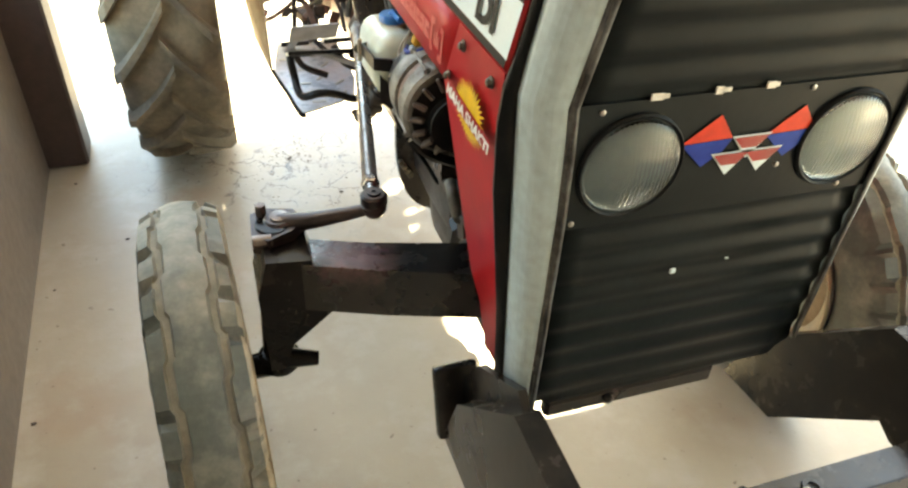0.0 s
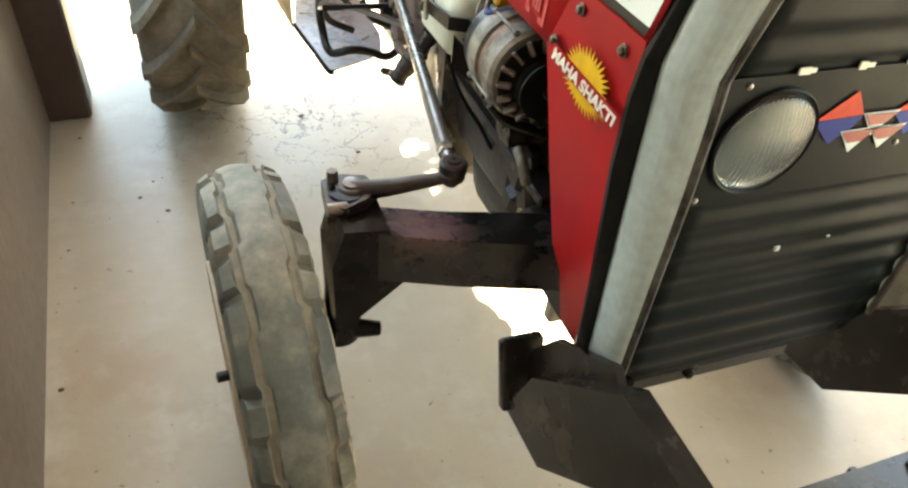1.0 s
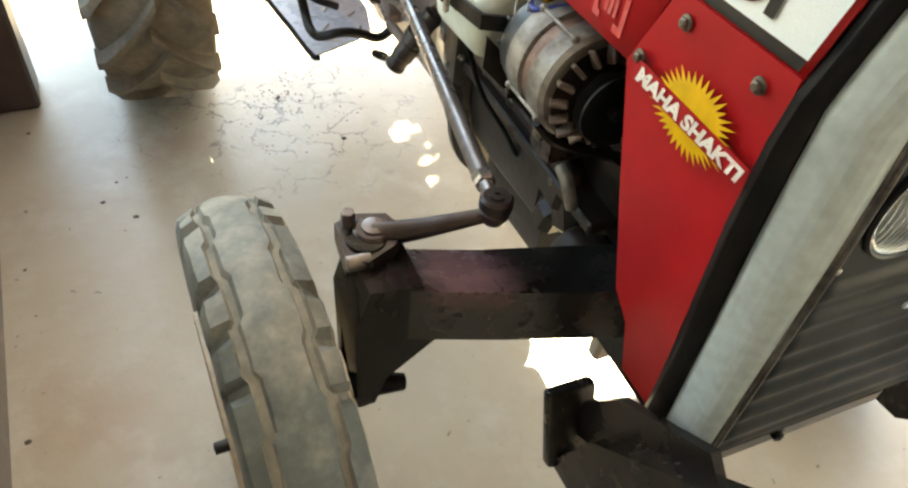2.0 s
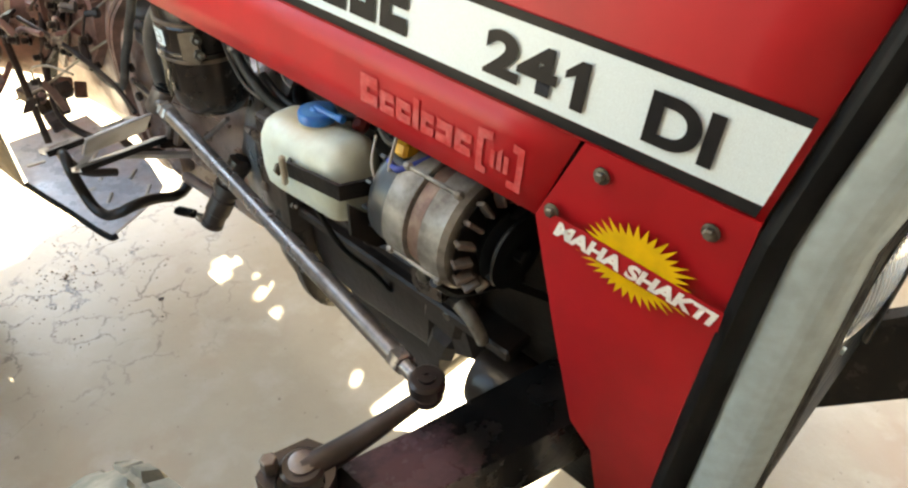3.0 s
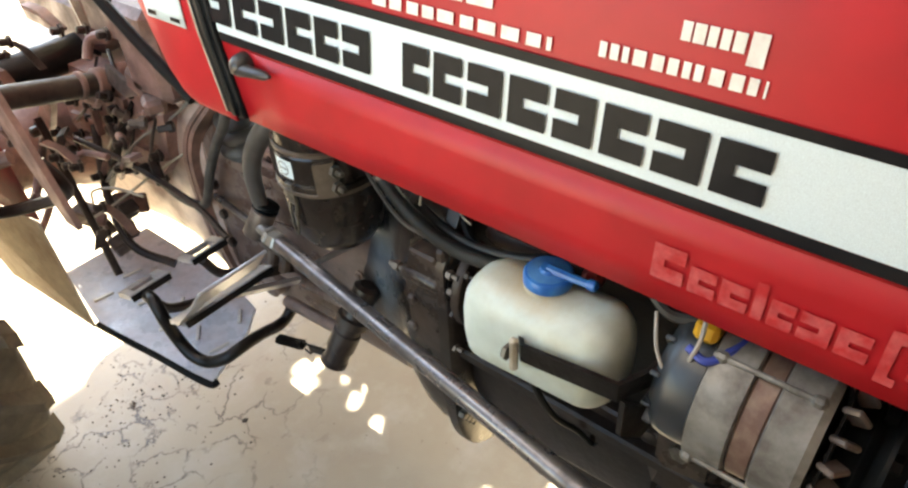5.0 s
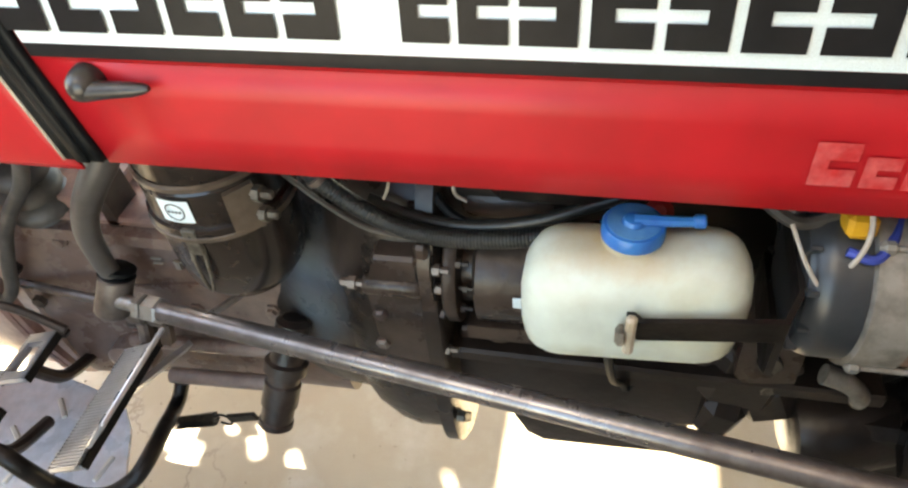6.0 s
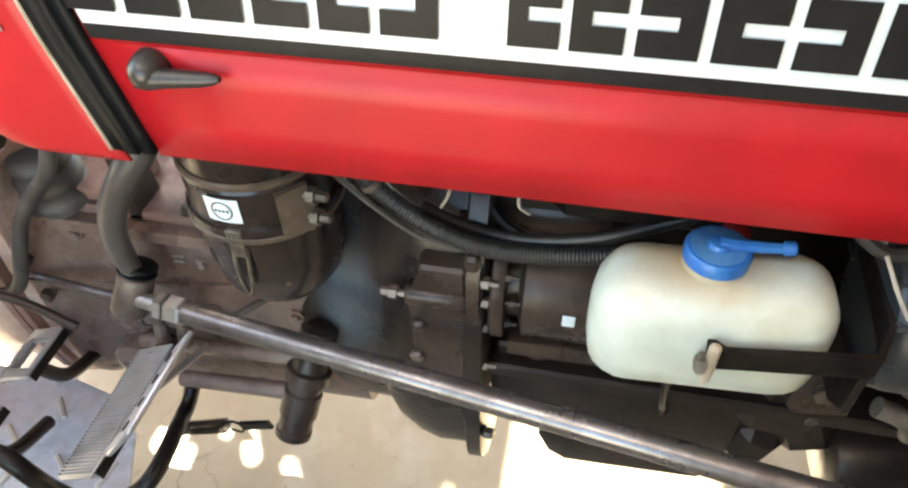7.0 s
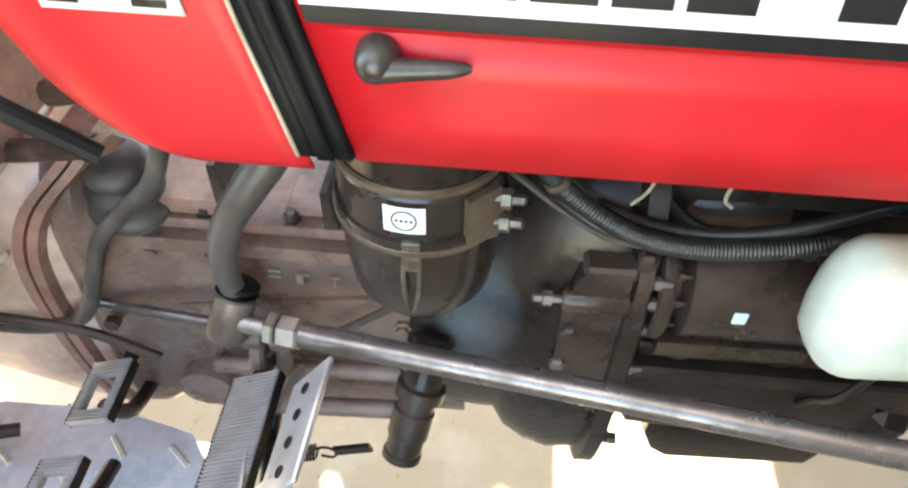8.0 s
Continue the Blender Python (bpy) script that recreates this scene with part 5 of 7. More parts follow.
# starter motor, along the engine's side
bm = B()
add_lathe(bm, [(0.045, 0.0), (0.066, 0.006), (0.069, 0.012), (0.069, 0.155), (0.062, 0.158), (0.048, 0.162), (0.048, 0.20)], (-0.140, 0.725, 0.722), (0, 1, 0), 36)
add_lathe(bm, [(0.022, 0), (0.024, 0.004), (0.024, 0.09), (0.018, 0.10)], (-0.135, 0.80, 0.822), (0, 1, 0), 20)
starter = part("starter_motor", bm, CASTING, tractor, "dark greasy starter motor")
for y, z in ((0.90, 0.775), (0.90, 0.70), (0.895, 0.735)):
    bm = B()
    add_lathe(bm, [(0.003, -0.010), (0.003, 0.0), (0.006, 0.0), (0.006, 0.006), (0.003, 0.006), (0.003, 0.014), (0.001, 0.014)], (-0.196, y, z), (0, -1, 0), 6)
    part("starter_nut", bm, IRON, starter)
for p in ((-0.168, 0.775, 0.792), (-0.150, 0.80, 0.800)):
    bm = B()
    add_lathe(bm, [(0.009, 0), (0.009, 0.006), (0.005, 0.006), (0.005, 0.016), (0.001, 0.016)], p, (-0.6, 0, 0.8), 8)
    part("terminal", bm, BOLT, starter)
bm = B()
add_tube(bm, [(-0.178, 0.775, 0.805), (-0.195, 0.79, 0.822), (-0.200, 0.84, 0.830), (-0.185, 0.90, 0.835), (-0.15, 0.94, 0.86)], 0.0055, 8)
part("starter_cable", bm, RUBBER, starter)
bm = B()
add_box(bm, (-0.2085, 0.830, 0.733), (0.003, 0.014, 0.016), bev=0.001)
part("sticker", bm, WHITE, starter, "small white sticker")
bm = B()
add_lathe(bm, [(0.05, 0.0), (0.078, 0.001), (0.080, 0.004), (0.080, 0.014), (0.076, 0.017)], (-0.138, 0.899, 0.728), (0, 1, 0), 24)
part("starter_flange", bm, IRON, tractor)
bm = B()
add_prism(bm, [(0.735, 0.650), (0.895, 0.646), (0.895, 0.668), (0.735, 0.672)], lambda y, z: Vector((-0.196, y, z)), (0.05, 0, 0), bev=0.003)
part("starter_cover_edge", bm, CASTING, starter)
bm = B()
for k in range(4):
    add_lathe(bm, [(0.0085, 0), (0.0085, 0.010), (0.006, 0.012)], (-0.206 + 0.008 * k, 0.918, 0.478 - 0.013 * k), (0, -1, 0), 6)
parts("housing_bolt", bm, BOLT, tractor, "worn steel housing bolts")
bm = B()
add_box(bm, (-0.165, 0.74, 0.628), (0.030, 0.34, 0.026), bev=0.004)
for y in (0.46, 0.56, 0.69, 0.80):
    add_lathe(bm, [(0.013, 0), (0.013, 0.012), (0.007, 0.015)], (-0.168, y + 0.06, 0.628), (-1, 0, 0), 12)
part("side_cover", bm, IRON, tractor, "dusty engine side cover")
# engine mount foot and lower link
bm = B()
add_prism(bm, [(0.532, 0.664), (0.582, 0.655), (0.594, 0.668), (0.596, 0.748), (0.578, 0.766), (0.545, 0.764), (0.534, 0.735)], lambda y, z: Vector((-0.224, y, z)), (0.080, 0, 0), bev=0.010)
mount = part("engine_mount", bm, CASTING, tractor, "dusty cast engine mount")
bm = B()
add_box(bm, (-0.165, 0.565, 0.600), (0.050, 0.090, 0.110), Matrix.Rotation(0.15, 3, "X"), bev=0.014)
add_box(bm, (-0.155, 0.530, 0.545), (0.050, 0.070, 0.080), Matrix.Rotation(-0.4, 3, "X"), bev=0.016)
add_box(bm, (-0.160, 0.580, 0.500), (0.050, 0.060, 0.070), Matrix.Rotation(0.3, 3, "X"), bev=0.018)
parts("mount_foot", bm, ENGINE, mount)
bm = B()
add_lathe(bm, [(0.013, 0), (0.013, 0.010), (0.008, 0.013)], (-0.222, 0.565, 0.700), (-1, 0, 0), 6)
add_lathe(bm, [(0.011, 0), (0.011, 0.010), (0.007, 0.013)], (-0.188, 0.545, 0.610), (-1, 0, 0), 6)
parts("mount_bolt", bm, BOLT, mount)
bm = B()
add_tube(bm, [(-0.215, 0.505, 0.676), (-0.218, 0.480, 0.668), (-0.218, 0.462, 0.650), (-0.214, 0.458, 0.632)], (0.0115, 0.0095), 16)
part("drain_elbow", bm, ALU, tractor, "pale alloy elbow fitting")
bm = B()
add_lathe(bm, [(0.030, 0.0), (0.052, 0.008), (0.060, 0.026), (0.060, 0.075), (0.052, 0.110), (0.046, 0.150)], (-0.168, 0.500, 0.494), (0.12, -1, 0.06), 28)
part("axle_pivot", bm, ENGINE, tractor, "dark rounded front axle pivot")
bm = B()
add_box(bm, (-0.150, 0.352, 0.470), (0.050, 0.030, 0.200), bev=0.006)
part("support_post", bm, PALE_METAL, tractor, "dusty pale support post")
bm = B()
add_prism(bm, [(0.36, 0.60), (0.50, 0.66), (0.52, 0.64), (0.52, 0.57), (0.38, 0.56)], lambda y, z: Vector((-0.13, y, z)), (0.05, 0, 0), bev=0.004)
part("timing_case", bm, GREASE, tractor)

# alternator
AC = Vector((-0.243, 0.0, 0.858))
alt = new("alternator")
alt.parent = tractor
alt["label"] = "dirty alloy alternator with black pulley"
ax = (0, -1, 0)
Y0 = 0.588
bm = B()
add_lathe(bm, [(0.045, 0), (0.062, 0.002), (0.072, 0.012), (0.074, 0.020), (0.074, 0.044)], (AC.x, Y0, AC.z), ax, 40)
rear_cover = part("rear_cover", bm, PLASTIC_DARK, alt, "slate grey rear cover")
for k in range(12):
    a = 2 * math.pi * k / 12
    bm = B()
    add_box(bm, (AC.x + 0.060 * math.cos(a), Y0 - 0.004, AC.z + 0.060 * math.sin(a)), (0.022, 0.010, 0.005), Matrix.Rotation(-a, 3, "Y"), bev=0.001)
    part("cover_rib", bm, PLASTIC_DARK, rear_cover)
bm = B()
add_lathe(bm, [(0.074, 0.0445), (0.079, 0.046), (0.079, 0.082), (0.076, 0.084)], (AC.x, Y0, AC.z), ax, 40)
part("rear_housing", bm, ALU, alt)
bm = B()
add_lathe(bm, [(0.072, 0.084), (0.0745, 0.086), (0.0745, 0.104), (0.072, 0.106)], (AC.x, Y0, AC.z), ax, 40)
part("stator", bm, COPPER, alt, "rusty brown stator ring")
bm = B()
add_lathe(bm, [(0.076, 0.106), (0.079, 0.108), (0.079, 0.140), (0.074, 0.147)], (AC.x, Y0, AC.z), ax, 40)
part("front_housing", bm, ALU, alt)
bm = B()
add_lathe(bm, [(0.074, 0.1465), (0.060, 0.144), (0.03, 0.152)], (AC.x, Y0, AC.z), ax, 40)
part("front_grille", bm, GREASE, alt)
bm = B()
for k in range(4):
    a = 0.5 + k * math.pi / 2
    dx, dz = 0.080 * math.cos(a), 0.080 * math.sin(a)
    add_cyl(bm, (AC.x + dx, Y0 - 0.045, AC.z + dz), (AC.x + dx, Y0 - 0.142, AC.z + dz), 0.0028, seg=10)
    add_box(bm, (AC.x + dx, Y0 - 0.052, AC.z + dz), (0.011, 0.012, 0.011), bev=0.003)
    add_box(bm, (AC.x + dx, Y0 - 0.135, AC.z + dz), (0.011, 0.012, 0.011), bev=0.003)
parts("through_bolt", bm, ALU, alt)
bm = B()
add_lathe(bm, [(0.066, 0), (0.068, 0.002), (0.030, 0.004), (0.018, 0.006)], (AC.x, Y0 - 0.154, AC.z), ax, 40)
fan = part("fan", bm, GREASE, alt, "dark cooling fan with alloy blades")
for k in range(16):
    a = 2 * math.pi * k / 16
    m = Matrix.Rotation(-a, 3, "Y") @ Matrix.Rotation(0.5, 3, "Z")
    bm = B()
    add_box(bm, (AC.x + 0.061 * math.cos(a), Y0 - 0.163, AC.z + 0.061 * math.sin(a)), (0.024, 0.017, 0.0065), m, bev=0.002)
    part("fan_blade", bm, JOINT, alt)

bm = B()
add_lathe(bm, [(0.030, 0.156), (0.044, 0.176), (0.048, 0.178), (0.036, 0.186), (0.048, 0.194), (0.048, 0.198), (0.030, 0.199), (0.022, 0.196)], (AC.x, Y0, AC.z), ax, 36)
add_lathe(bm, [(0.010, 0.196), (0.010, 0.208), (0.007, 0.210)], (AC.x, Y0, AC.z), ax, 6)
part("pulley", bm, RUBBER, alt, "black belt pulley")
bm = B()
add_box(bm, (-0.262, 0.556, 0.936), (0.030, 0.022, 0.020), Matrix.Rotation(0.3, 3, "Y"), bev=0.004)
part("connector", bm, CONNECTOR, alt, "yellow plastic connector")
bm = B()
add_tube(bm, [(-0.285, 0.565, 0.925), (-0.290, 0.545, 0.923), (-0.270, 0.530, 0.930), (-0.240, 0.520, 0.935)], 0.004, 8)
part("wire", bm, BLUE_WIRE, alt)
bm = B()
add_tube(bm, [(-0.25, 0.556, 0.945), (-0.235, 0.575, 0.975), (-0.20, 0.58, 1.01)], 0.0022, 6)
add_tube(bm, [(-0.25, 0.600, 0.93), (-0.245, 0.62, 0.95), (-0.21, 0.60, 0.99)], 0.0025, 6)
part("wire", bm, PALE_WIRE, alt)
# fan belt
bm = B()
add_bar(bm, [(AC.x - 0.036, 0.402, AC.z - 0.02), (-0.05, 0.402, 0.62)], 0.010, 0.010, up=(0, 1, 0))
add_bar(bm, [(AC.x + 0.0, 0.402, AC.z + 0.04), (0.0, 0.402, 0.98)], 0.010, 0.010, up=(0, 1, 0))
add_lathe(bm, [(0.07, 0), (0.09, 0.012), (0.08, 0.02), (0.09, 0.028), (0.05, 0.03)], (0, 0.42, 0.60), (0, -1, 0), 36)
add_lathe(bm, [(0.05, 0), (0.065, 0.012), (0.055, 0.02), (0.065, 0.028), (0.03, 0.03)], (0, 0.42, 0.92), (0, -1, 0), 30)
part("fan_belt", bm, RUBBER, tractor, "black fan belt and pulleys")
bm = B()
add_box(bm, (-0.20, 0.50, 0.775), (0.05, 0.13, 0.03), bev=0.005)
add_tube(bm, [(-0.30, 0.47, 0.80), (-0.27, 0.46, 0.77), (-0.20, 0.455, 0.74), (-0.15, 0.45, 0.72)], 0.010, 8)
part("alternator_bracket", bm, GREASE, tractor)

# coolant tank
tank = new("coolant_tank")
tank.parent = tractor
tank["label"] = "milky plastic coolant tank with blue cap"


def rbox_rings(x0, x1, y0, y1, zs):
    """Rings of a box with round upright edges: rows of (z, inset)."""
    out = []
    for z, e in zs:
        ring, rad = [], 0.038
        for cx, cy, a0 in ((x1 - rad, y1 - rad, 0), (x0 + rad, y1 - rad, 90), (x0 + rad, y0 + rad, 180), (x1 - rad, y0 + rad, 270)):
            for k in range(6):
                a = radians(a0 + 90 * k / 5)
                ring.append((cx + (rad - e) * math.cos(a), cy + (rad - e) * math.sin(a), z))
        out.append(ring)
    return out


bm = B()
add_loft(bm, rbox_rings(-0.325, -0.232, 0.622, 0.816, [(0.788, 0.033), (0.790, 0.024), (0.795, 0.012), (0.808, 0.003), (0.83, 0.0), (0.862, 0.0), (0.882, 0.003), (0.896, 0.010), (0.904, 0.020), (0.908, 0.033)]))
for v in bm.verts:
    v.co.z += 0.07 * (0.72 - v.co.y)
part("tank_body", bm, TANK, tank, "milky translucent plastic body")
bm = B()
add_lathe(bm, [(0.026, -0.002), (0.026, 0.008), (0.020, 0.010)], (-0.270, 0.724, 0.904), (0, 0, 1), 28)
part("neck", bm, TANK, tank)
bm = B()
add_lathe(bm, [(0.024, 0.0), (0.0265, 0.003), (0.0265, 0.012), (0.0245, 0.015), (0.010, 0.016), (0.008, 0.020), (0.001, 0.021)], (-0.270, 0.724, 0.909), (0, 0, 1), 32)
add_tube(bm, [(-0.270, 0.724, 0.927), (-0.270, 0.700, 0.928), (-0.270, 0.672, 0.930)], (0.006, 0.004), 8)
add_cyl(bm, (-0.270, 0.678, 0.930), (-0.270, 0.668, 0.931), 0.006)
part("cap", bm, CAP_BLUE, tank, "blue plastic cap with hose nozzle")
bm = B()
add_lathe(bm, [(0.0105, 0.0158), (0.022, 0.0155), (0.022, 0.0162), (0.0105, 0.0168)], (-0.270, 0.724, 0.909), (0, 0, 1), 32, closed=True)
part("worn_top", bm, CAP_PALE, tank, "pale worn top of the cap")
bm = B()
add_bar(bm, [(-0.322, 0.722, 0.862), (-0.333, 0.712, 0.864), (-0.333, 0.605, 0.880), (-0.30, 0.590, 0.880), (-0.18, 0.585, 0.880)], 0.023, 0.005, bev=0.001)
add_bar(bm, [(-0.325, 0.602, 0.835), (-0.29, 0.595, 0.80), (-0.17, 0.585, 0.78)], 0.05, 0.006, bev=0.001)
brk = part("tank_bracket", bm, GREASE, tractor, "dark steel tank bracket")
bm = B()
add_box(bm, (-0.337, 0.720, 0.860), (0.009, 0.009, 0.046), bev=0.004)
part("clamp_tab", bm, PALE_METAL, brk, "pale worn clamp tab")
bm = B()
add_lathe(bm, [(0.010, 0), (0.010, 0.004), (0.006, 0.007)], (-0.338, 0.725, 0.860), (0, 1, 0), 6)
part("clamp_bolt", bm, BOLT, brk)
bm = B()
add_tube(bm, [(-0.290, 0.735, 0.795), (-0.280, 0.732, 0.75), (-0.250, 0.722, 0.67), (-0.205, 0.708, 0.60), (-0.178, 0.700, 0.550), (-0.172, 0.690, 0.556)], 0.0045, 8)
part("drain_pipe", bm, RUBBER, tractor, "thin black drain pipe")

# air cleaner
FC = Vector((-0.195, 1.150, 0.040))
fil = new("air_cleaner")
fil.parent = tractor
fil["label"] = "dark enamelled oil-bath air cleaner"
bm = B()
add_lathe(bm, [(0.0609, 0.80), (0.0713, 0.805), (0.0722, 0.83), (0.0722, 1.00), (0.0653, 1.02)], FC, (0, 0, 1), 44)
part("filter_body", bm, FILTER, fil)
bm = B()
add_lathe(bm, [(0.0679, 0.812), (0.0779, 0.815), (0.0792, 0.821), (0.0779, 0.828), (0.0744, 0.829), (0.0744, 0.868), (0.0753, 0.871), (0.0735, 0.874), (0.0696, 0.875)], FC, (0, 0, 1), 44)
part("filter_band", bm, FILTER, fil, "brown enamelled clamp band")
for h0, rr in ((0.812, 0.0800), (0.8735, 0.0762)):
    bm = B()
    add_lathe(bm, [(rr - 0.003, 0.0), (rr, 0.002), (rr, 0.007), (rr - 0.003, 0.009)], FC + Vector((0, 0, h0)), (0, 0, 1), 44, closed=True)
    part("band_rim", bm, BAND, fil, "dusty worn band rim")
bm = B()
add_lathe(bm, [(0.0009, 0.690), (0.0305, 0.692), (0.0535, 0.702), (0.0675, 0.724), (0.0730, 0.760), (0.0748, 0.812), (0.0696, 0.814)], FC, (0, 0, 1), 44)
part("filter_bowl", bm, FILTER, fil, "rounded oil bowl")
bm = B()
add_prism(bm, [(0.0, 0.0), (0.030, -0.004), (0.034, 0.020), (0.030, 0.052), (0.0, 0.046)], lambda a, z: Vector((-0.262 + 0.55 * a, 1.104 - 0.83 * a, 0.862 + z)), (0.006, 0.004, 0), bev=0.002)
part("clamp_lug", bm, BAND, fil, "worn clamp lug")
for z in (0.876, 0.902):
    bm = B()
    add_lathe(bm, [(0.004, -0.006), (0.004, 0.0), (0.009, 0.0), (0.009, 0.008), (0.005, 0.008), (0.005, 0.018), (0.003, 0.020)], (-0.246, 1.078, z), (-0.15, -1, 0.1), 6)
    part("band_bolt", bm, BOLT, fil, "worn clamp bolt")
bm = B()
add_tube(bm, [(-0.2690, 1.157, 0.845), (-0.273, 1.157, 0.825), (-0.275, 1.155, 0.800), (-0.275, 1.150, 0.783), (-0.275, 1.145, 0.800), (-0.273, 1.143, 0.825), (-0.2690, 1.143, 0.845)], 0.0022, 8)
add_box(bm, (-0.271, 1.150, 0.852), (0.006, 0.016, 0.034), bev=0.001)
part("clip", bm, BOLT, fil, "worn wire clip")
bm = B()
rows = []
for z in (0.878, 0.906):
    rows.append([bm.verts.new((FC.x - 0.0760 * math.cos(t), FC.y - 0.0760 * math.sin(t), z)) for t in [(-0.30 + 0.46 * k / 6) for k in range(7)]])
for k in range(6):
    bm.faces.new((rows[0][k], rows[0][k + 1], rows[1][k + 1], rows[1][k]))
part("filter_label", bm, WHITE, fil, "white sticker with a round black mark")
bm = B()
N = 28
r0, r1 = [], []
for k in range(N):
    t = 2 * math.pi * k / N
    for ring, rr in ((r0, 0.0108), (r1, 0.0094)):
        u, v = rr * math.cos(t), rr * math.sin(t)
        ph = -0.07 + u / 0.0768
        ring.append(bm.verts.new((FC.x - 0.0768 * math.cos(ph), FC.y - 0.0768 * math.sin(ph), 0.892 + v)))
for k in range(N):
    bm.faces.new((r0[k], r0[(k + 1) % N], r1[(k + 1) % N], r1[k]))
for u in (-0.006, -0.002, 0.002, 0.006):
    q = []
    for du, dv in ((-0.0013, -0.0014), (0.0013, -0.0014), (0.0013, 0.0014), (-0.0013, 0.0014)):
        ph = -0.07 + (u + du) / 0.0768
        q.append(bm.verts.new((FC.x - 0.0768 * math.cos(ph), FC.y - 0.0768 * math.sin(ph), 0.892 + dv)))
    bm.faces.new(q)
part("label_mark", bm, BLACK_PRINT, fil)

# hoses and cables above the engine
for pts, r, mat, rip in (
        ([(-0.185, 1.085, 0.965), (-0.195, 1.060, 0.925), (-0.205, 1.03, 0.888), (-0.210, 0.97, 0.846), (-0.210, 0.908, 0.827), (-0.208, 0.83, 0.832), (-0.20, 0.75, 0.846)], 0.0095, CONDUIT, 0.07),
        ([(-0.185, 0.99, 0.850), (-0.19, 0.94, 0.834), (-0.195, 0.88, 0.832), (-0.195, 0.81, 0.848), (-0.19, 0.74, 0.878), (-0.18, 0.66, 0.915)], 0.0066, CONDUIT, 0.07),
        ([(-0.26, 0.565, 0.985), (-0.285, 0.555, 0.95), (-0.290, 0.56, 0.915), (-0.27, 0.57, 0.88)], 0.0022, PALE_WIRE, 0),
        ([(-0.21, 0.87, 0.97), (-0.215, 0.885, 0.93), (-0.21, 0.89, 0.89), (-0.205, 0.88, 0.875)], 0.0018, PALE_WIRE, 0),
        ([(-0.255, 0.55, 0.87), (-0.26, 0.52, 0.868), (-0.25, 0.49, 0.90), (-0.24, 0.47, 0.95)], 0.0025, PALE_WIRE, 0),
        ([(-0.255, 0.58, 0.90), (-0.285, 0.572, 0.87), (-0.275, 0.56, 0.80)], 0.008, HOSE, 0)):
    bm = B()
    add_tube(bm, pts, r, 12, 44 if rip else 6, rip, 2)
    part("hose" if r > 0.005 else "wire", bm, mat, tractor)
for pts, rr, mat in (
        ([(-0.18, 0.96, 0.97), (-0.21, 0.95, 0.93), (-0.212, 0.955, 0.895), (-0.205, 0.965, 0.87)], 0.0016, PALE_METAL),
        ([(-0.20, 1.08, 0.90), (-0.215, 1.03, 0.87), (-0.222, 0.985, 0.845), (-0.215, 0.95, 0.83)], 0.003, HOSE),
        ([(-0.27, 0.605, 0.935), (-0.292, 0.590, 0.91), (-0.296, 0.570, 0.885), (-0.28, 0.545, 0.872), (-0.26, 0.52, 0.885)], 0.0018, PALE_WIRE),
        ([(-0.24, 0.64, 0.95), (-0.255, 0.60, 0.925), (-0.25, 0.565, 0.93)], 0.006, HOSE)):
    bm = B()
    add_tube(bm, pts, rr, 8)
    part("wire", bm, mat, tractor)
bm = B()
add_lathe(bm, [(0.0100, -0.004), (0.0122, -0.003), (0.0122, 0.003), (0.0100, 0.004)], (-0.2045, 1.032, 0.890), (0, 0.55, 0.83), 16)
part("hose_clip", bm, JOINT, tractor)
# injection pump lumps and small red caps under the bonnet
bm = B()
add_box(bm, (-0.165, 0.78, 0.90), (0.06, 0.16, 0.08), bev=0.012)
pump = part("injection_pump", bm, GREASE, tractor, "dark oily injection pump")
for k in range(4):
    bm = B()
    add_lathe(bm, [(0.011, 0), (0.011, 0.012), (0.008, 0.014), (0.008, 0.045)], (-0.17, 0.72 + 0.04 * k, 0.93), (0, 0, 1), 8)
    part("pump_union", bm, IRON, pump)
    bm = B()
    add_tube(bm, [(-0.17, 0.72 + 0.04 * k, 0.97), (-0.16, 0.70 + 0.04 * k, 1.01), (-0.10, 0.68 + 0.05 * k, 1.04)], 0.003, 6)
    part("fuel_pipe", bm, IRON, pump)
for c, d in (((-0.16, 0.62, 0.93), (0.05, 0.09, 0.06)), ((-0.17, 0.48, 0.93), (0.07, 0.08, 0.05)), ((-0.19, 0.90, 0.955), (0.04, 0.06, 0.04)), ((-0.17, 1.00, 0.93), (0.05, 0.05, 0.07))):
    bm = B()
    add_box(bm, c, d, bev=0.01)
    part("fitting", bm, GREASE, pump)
bm = B()
for p in ((-0.212, 0.700, 0.885), (-0.232, 0.525, 0.905)):
    add_lathe(bm, [(0.008, 0), (0.013, 0.003), (0.013, 0.010), (0.006, 0.015)], p, (-0.7, 0, 0.7), 14)
parts("cap", bm, RED_DULL, tractor, "dull red caps")

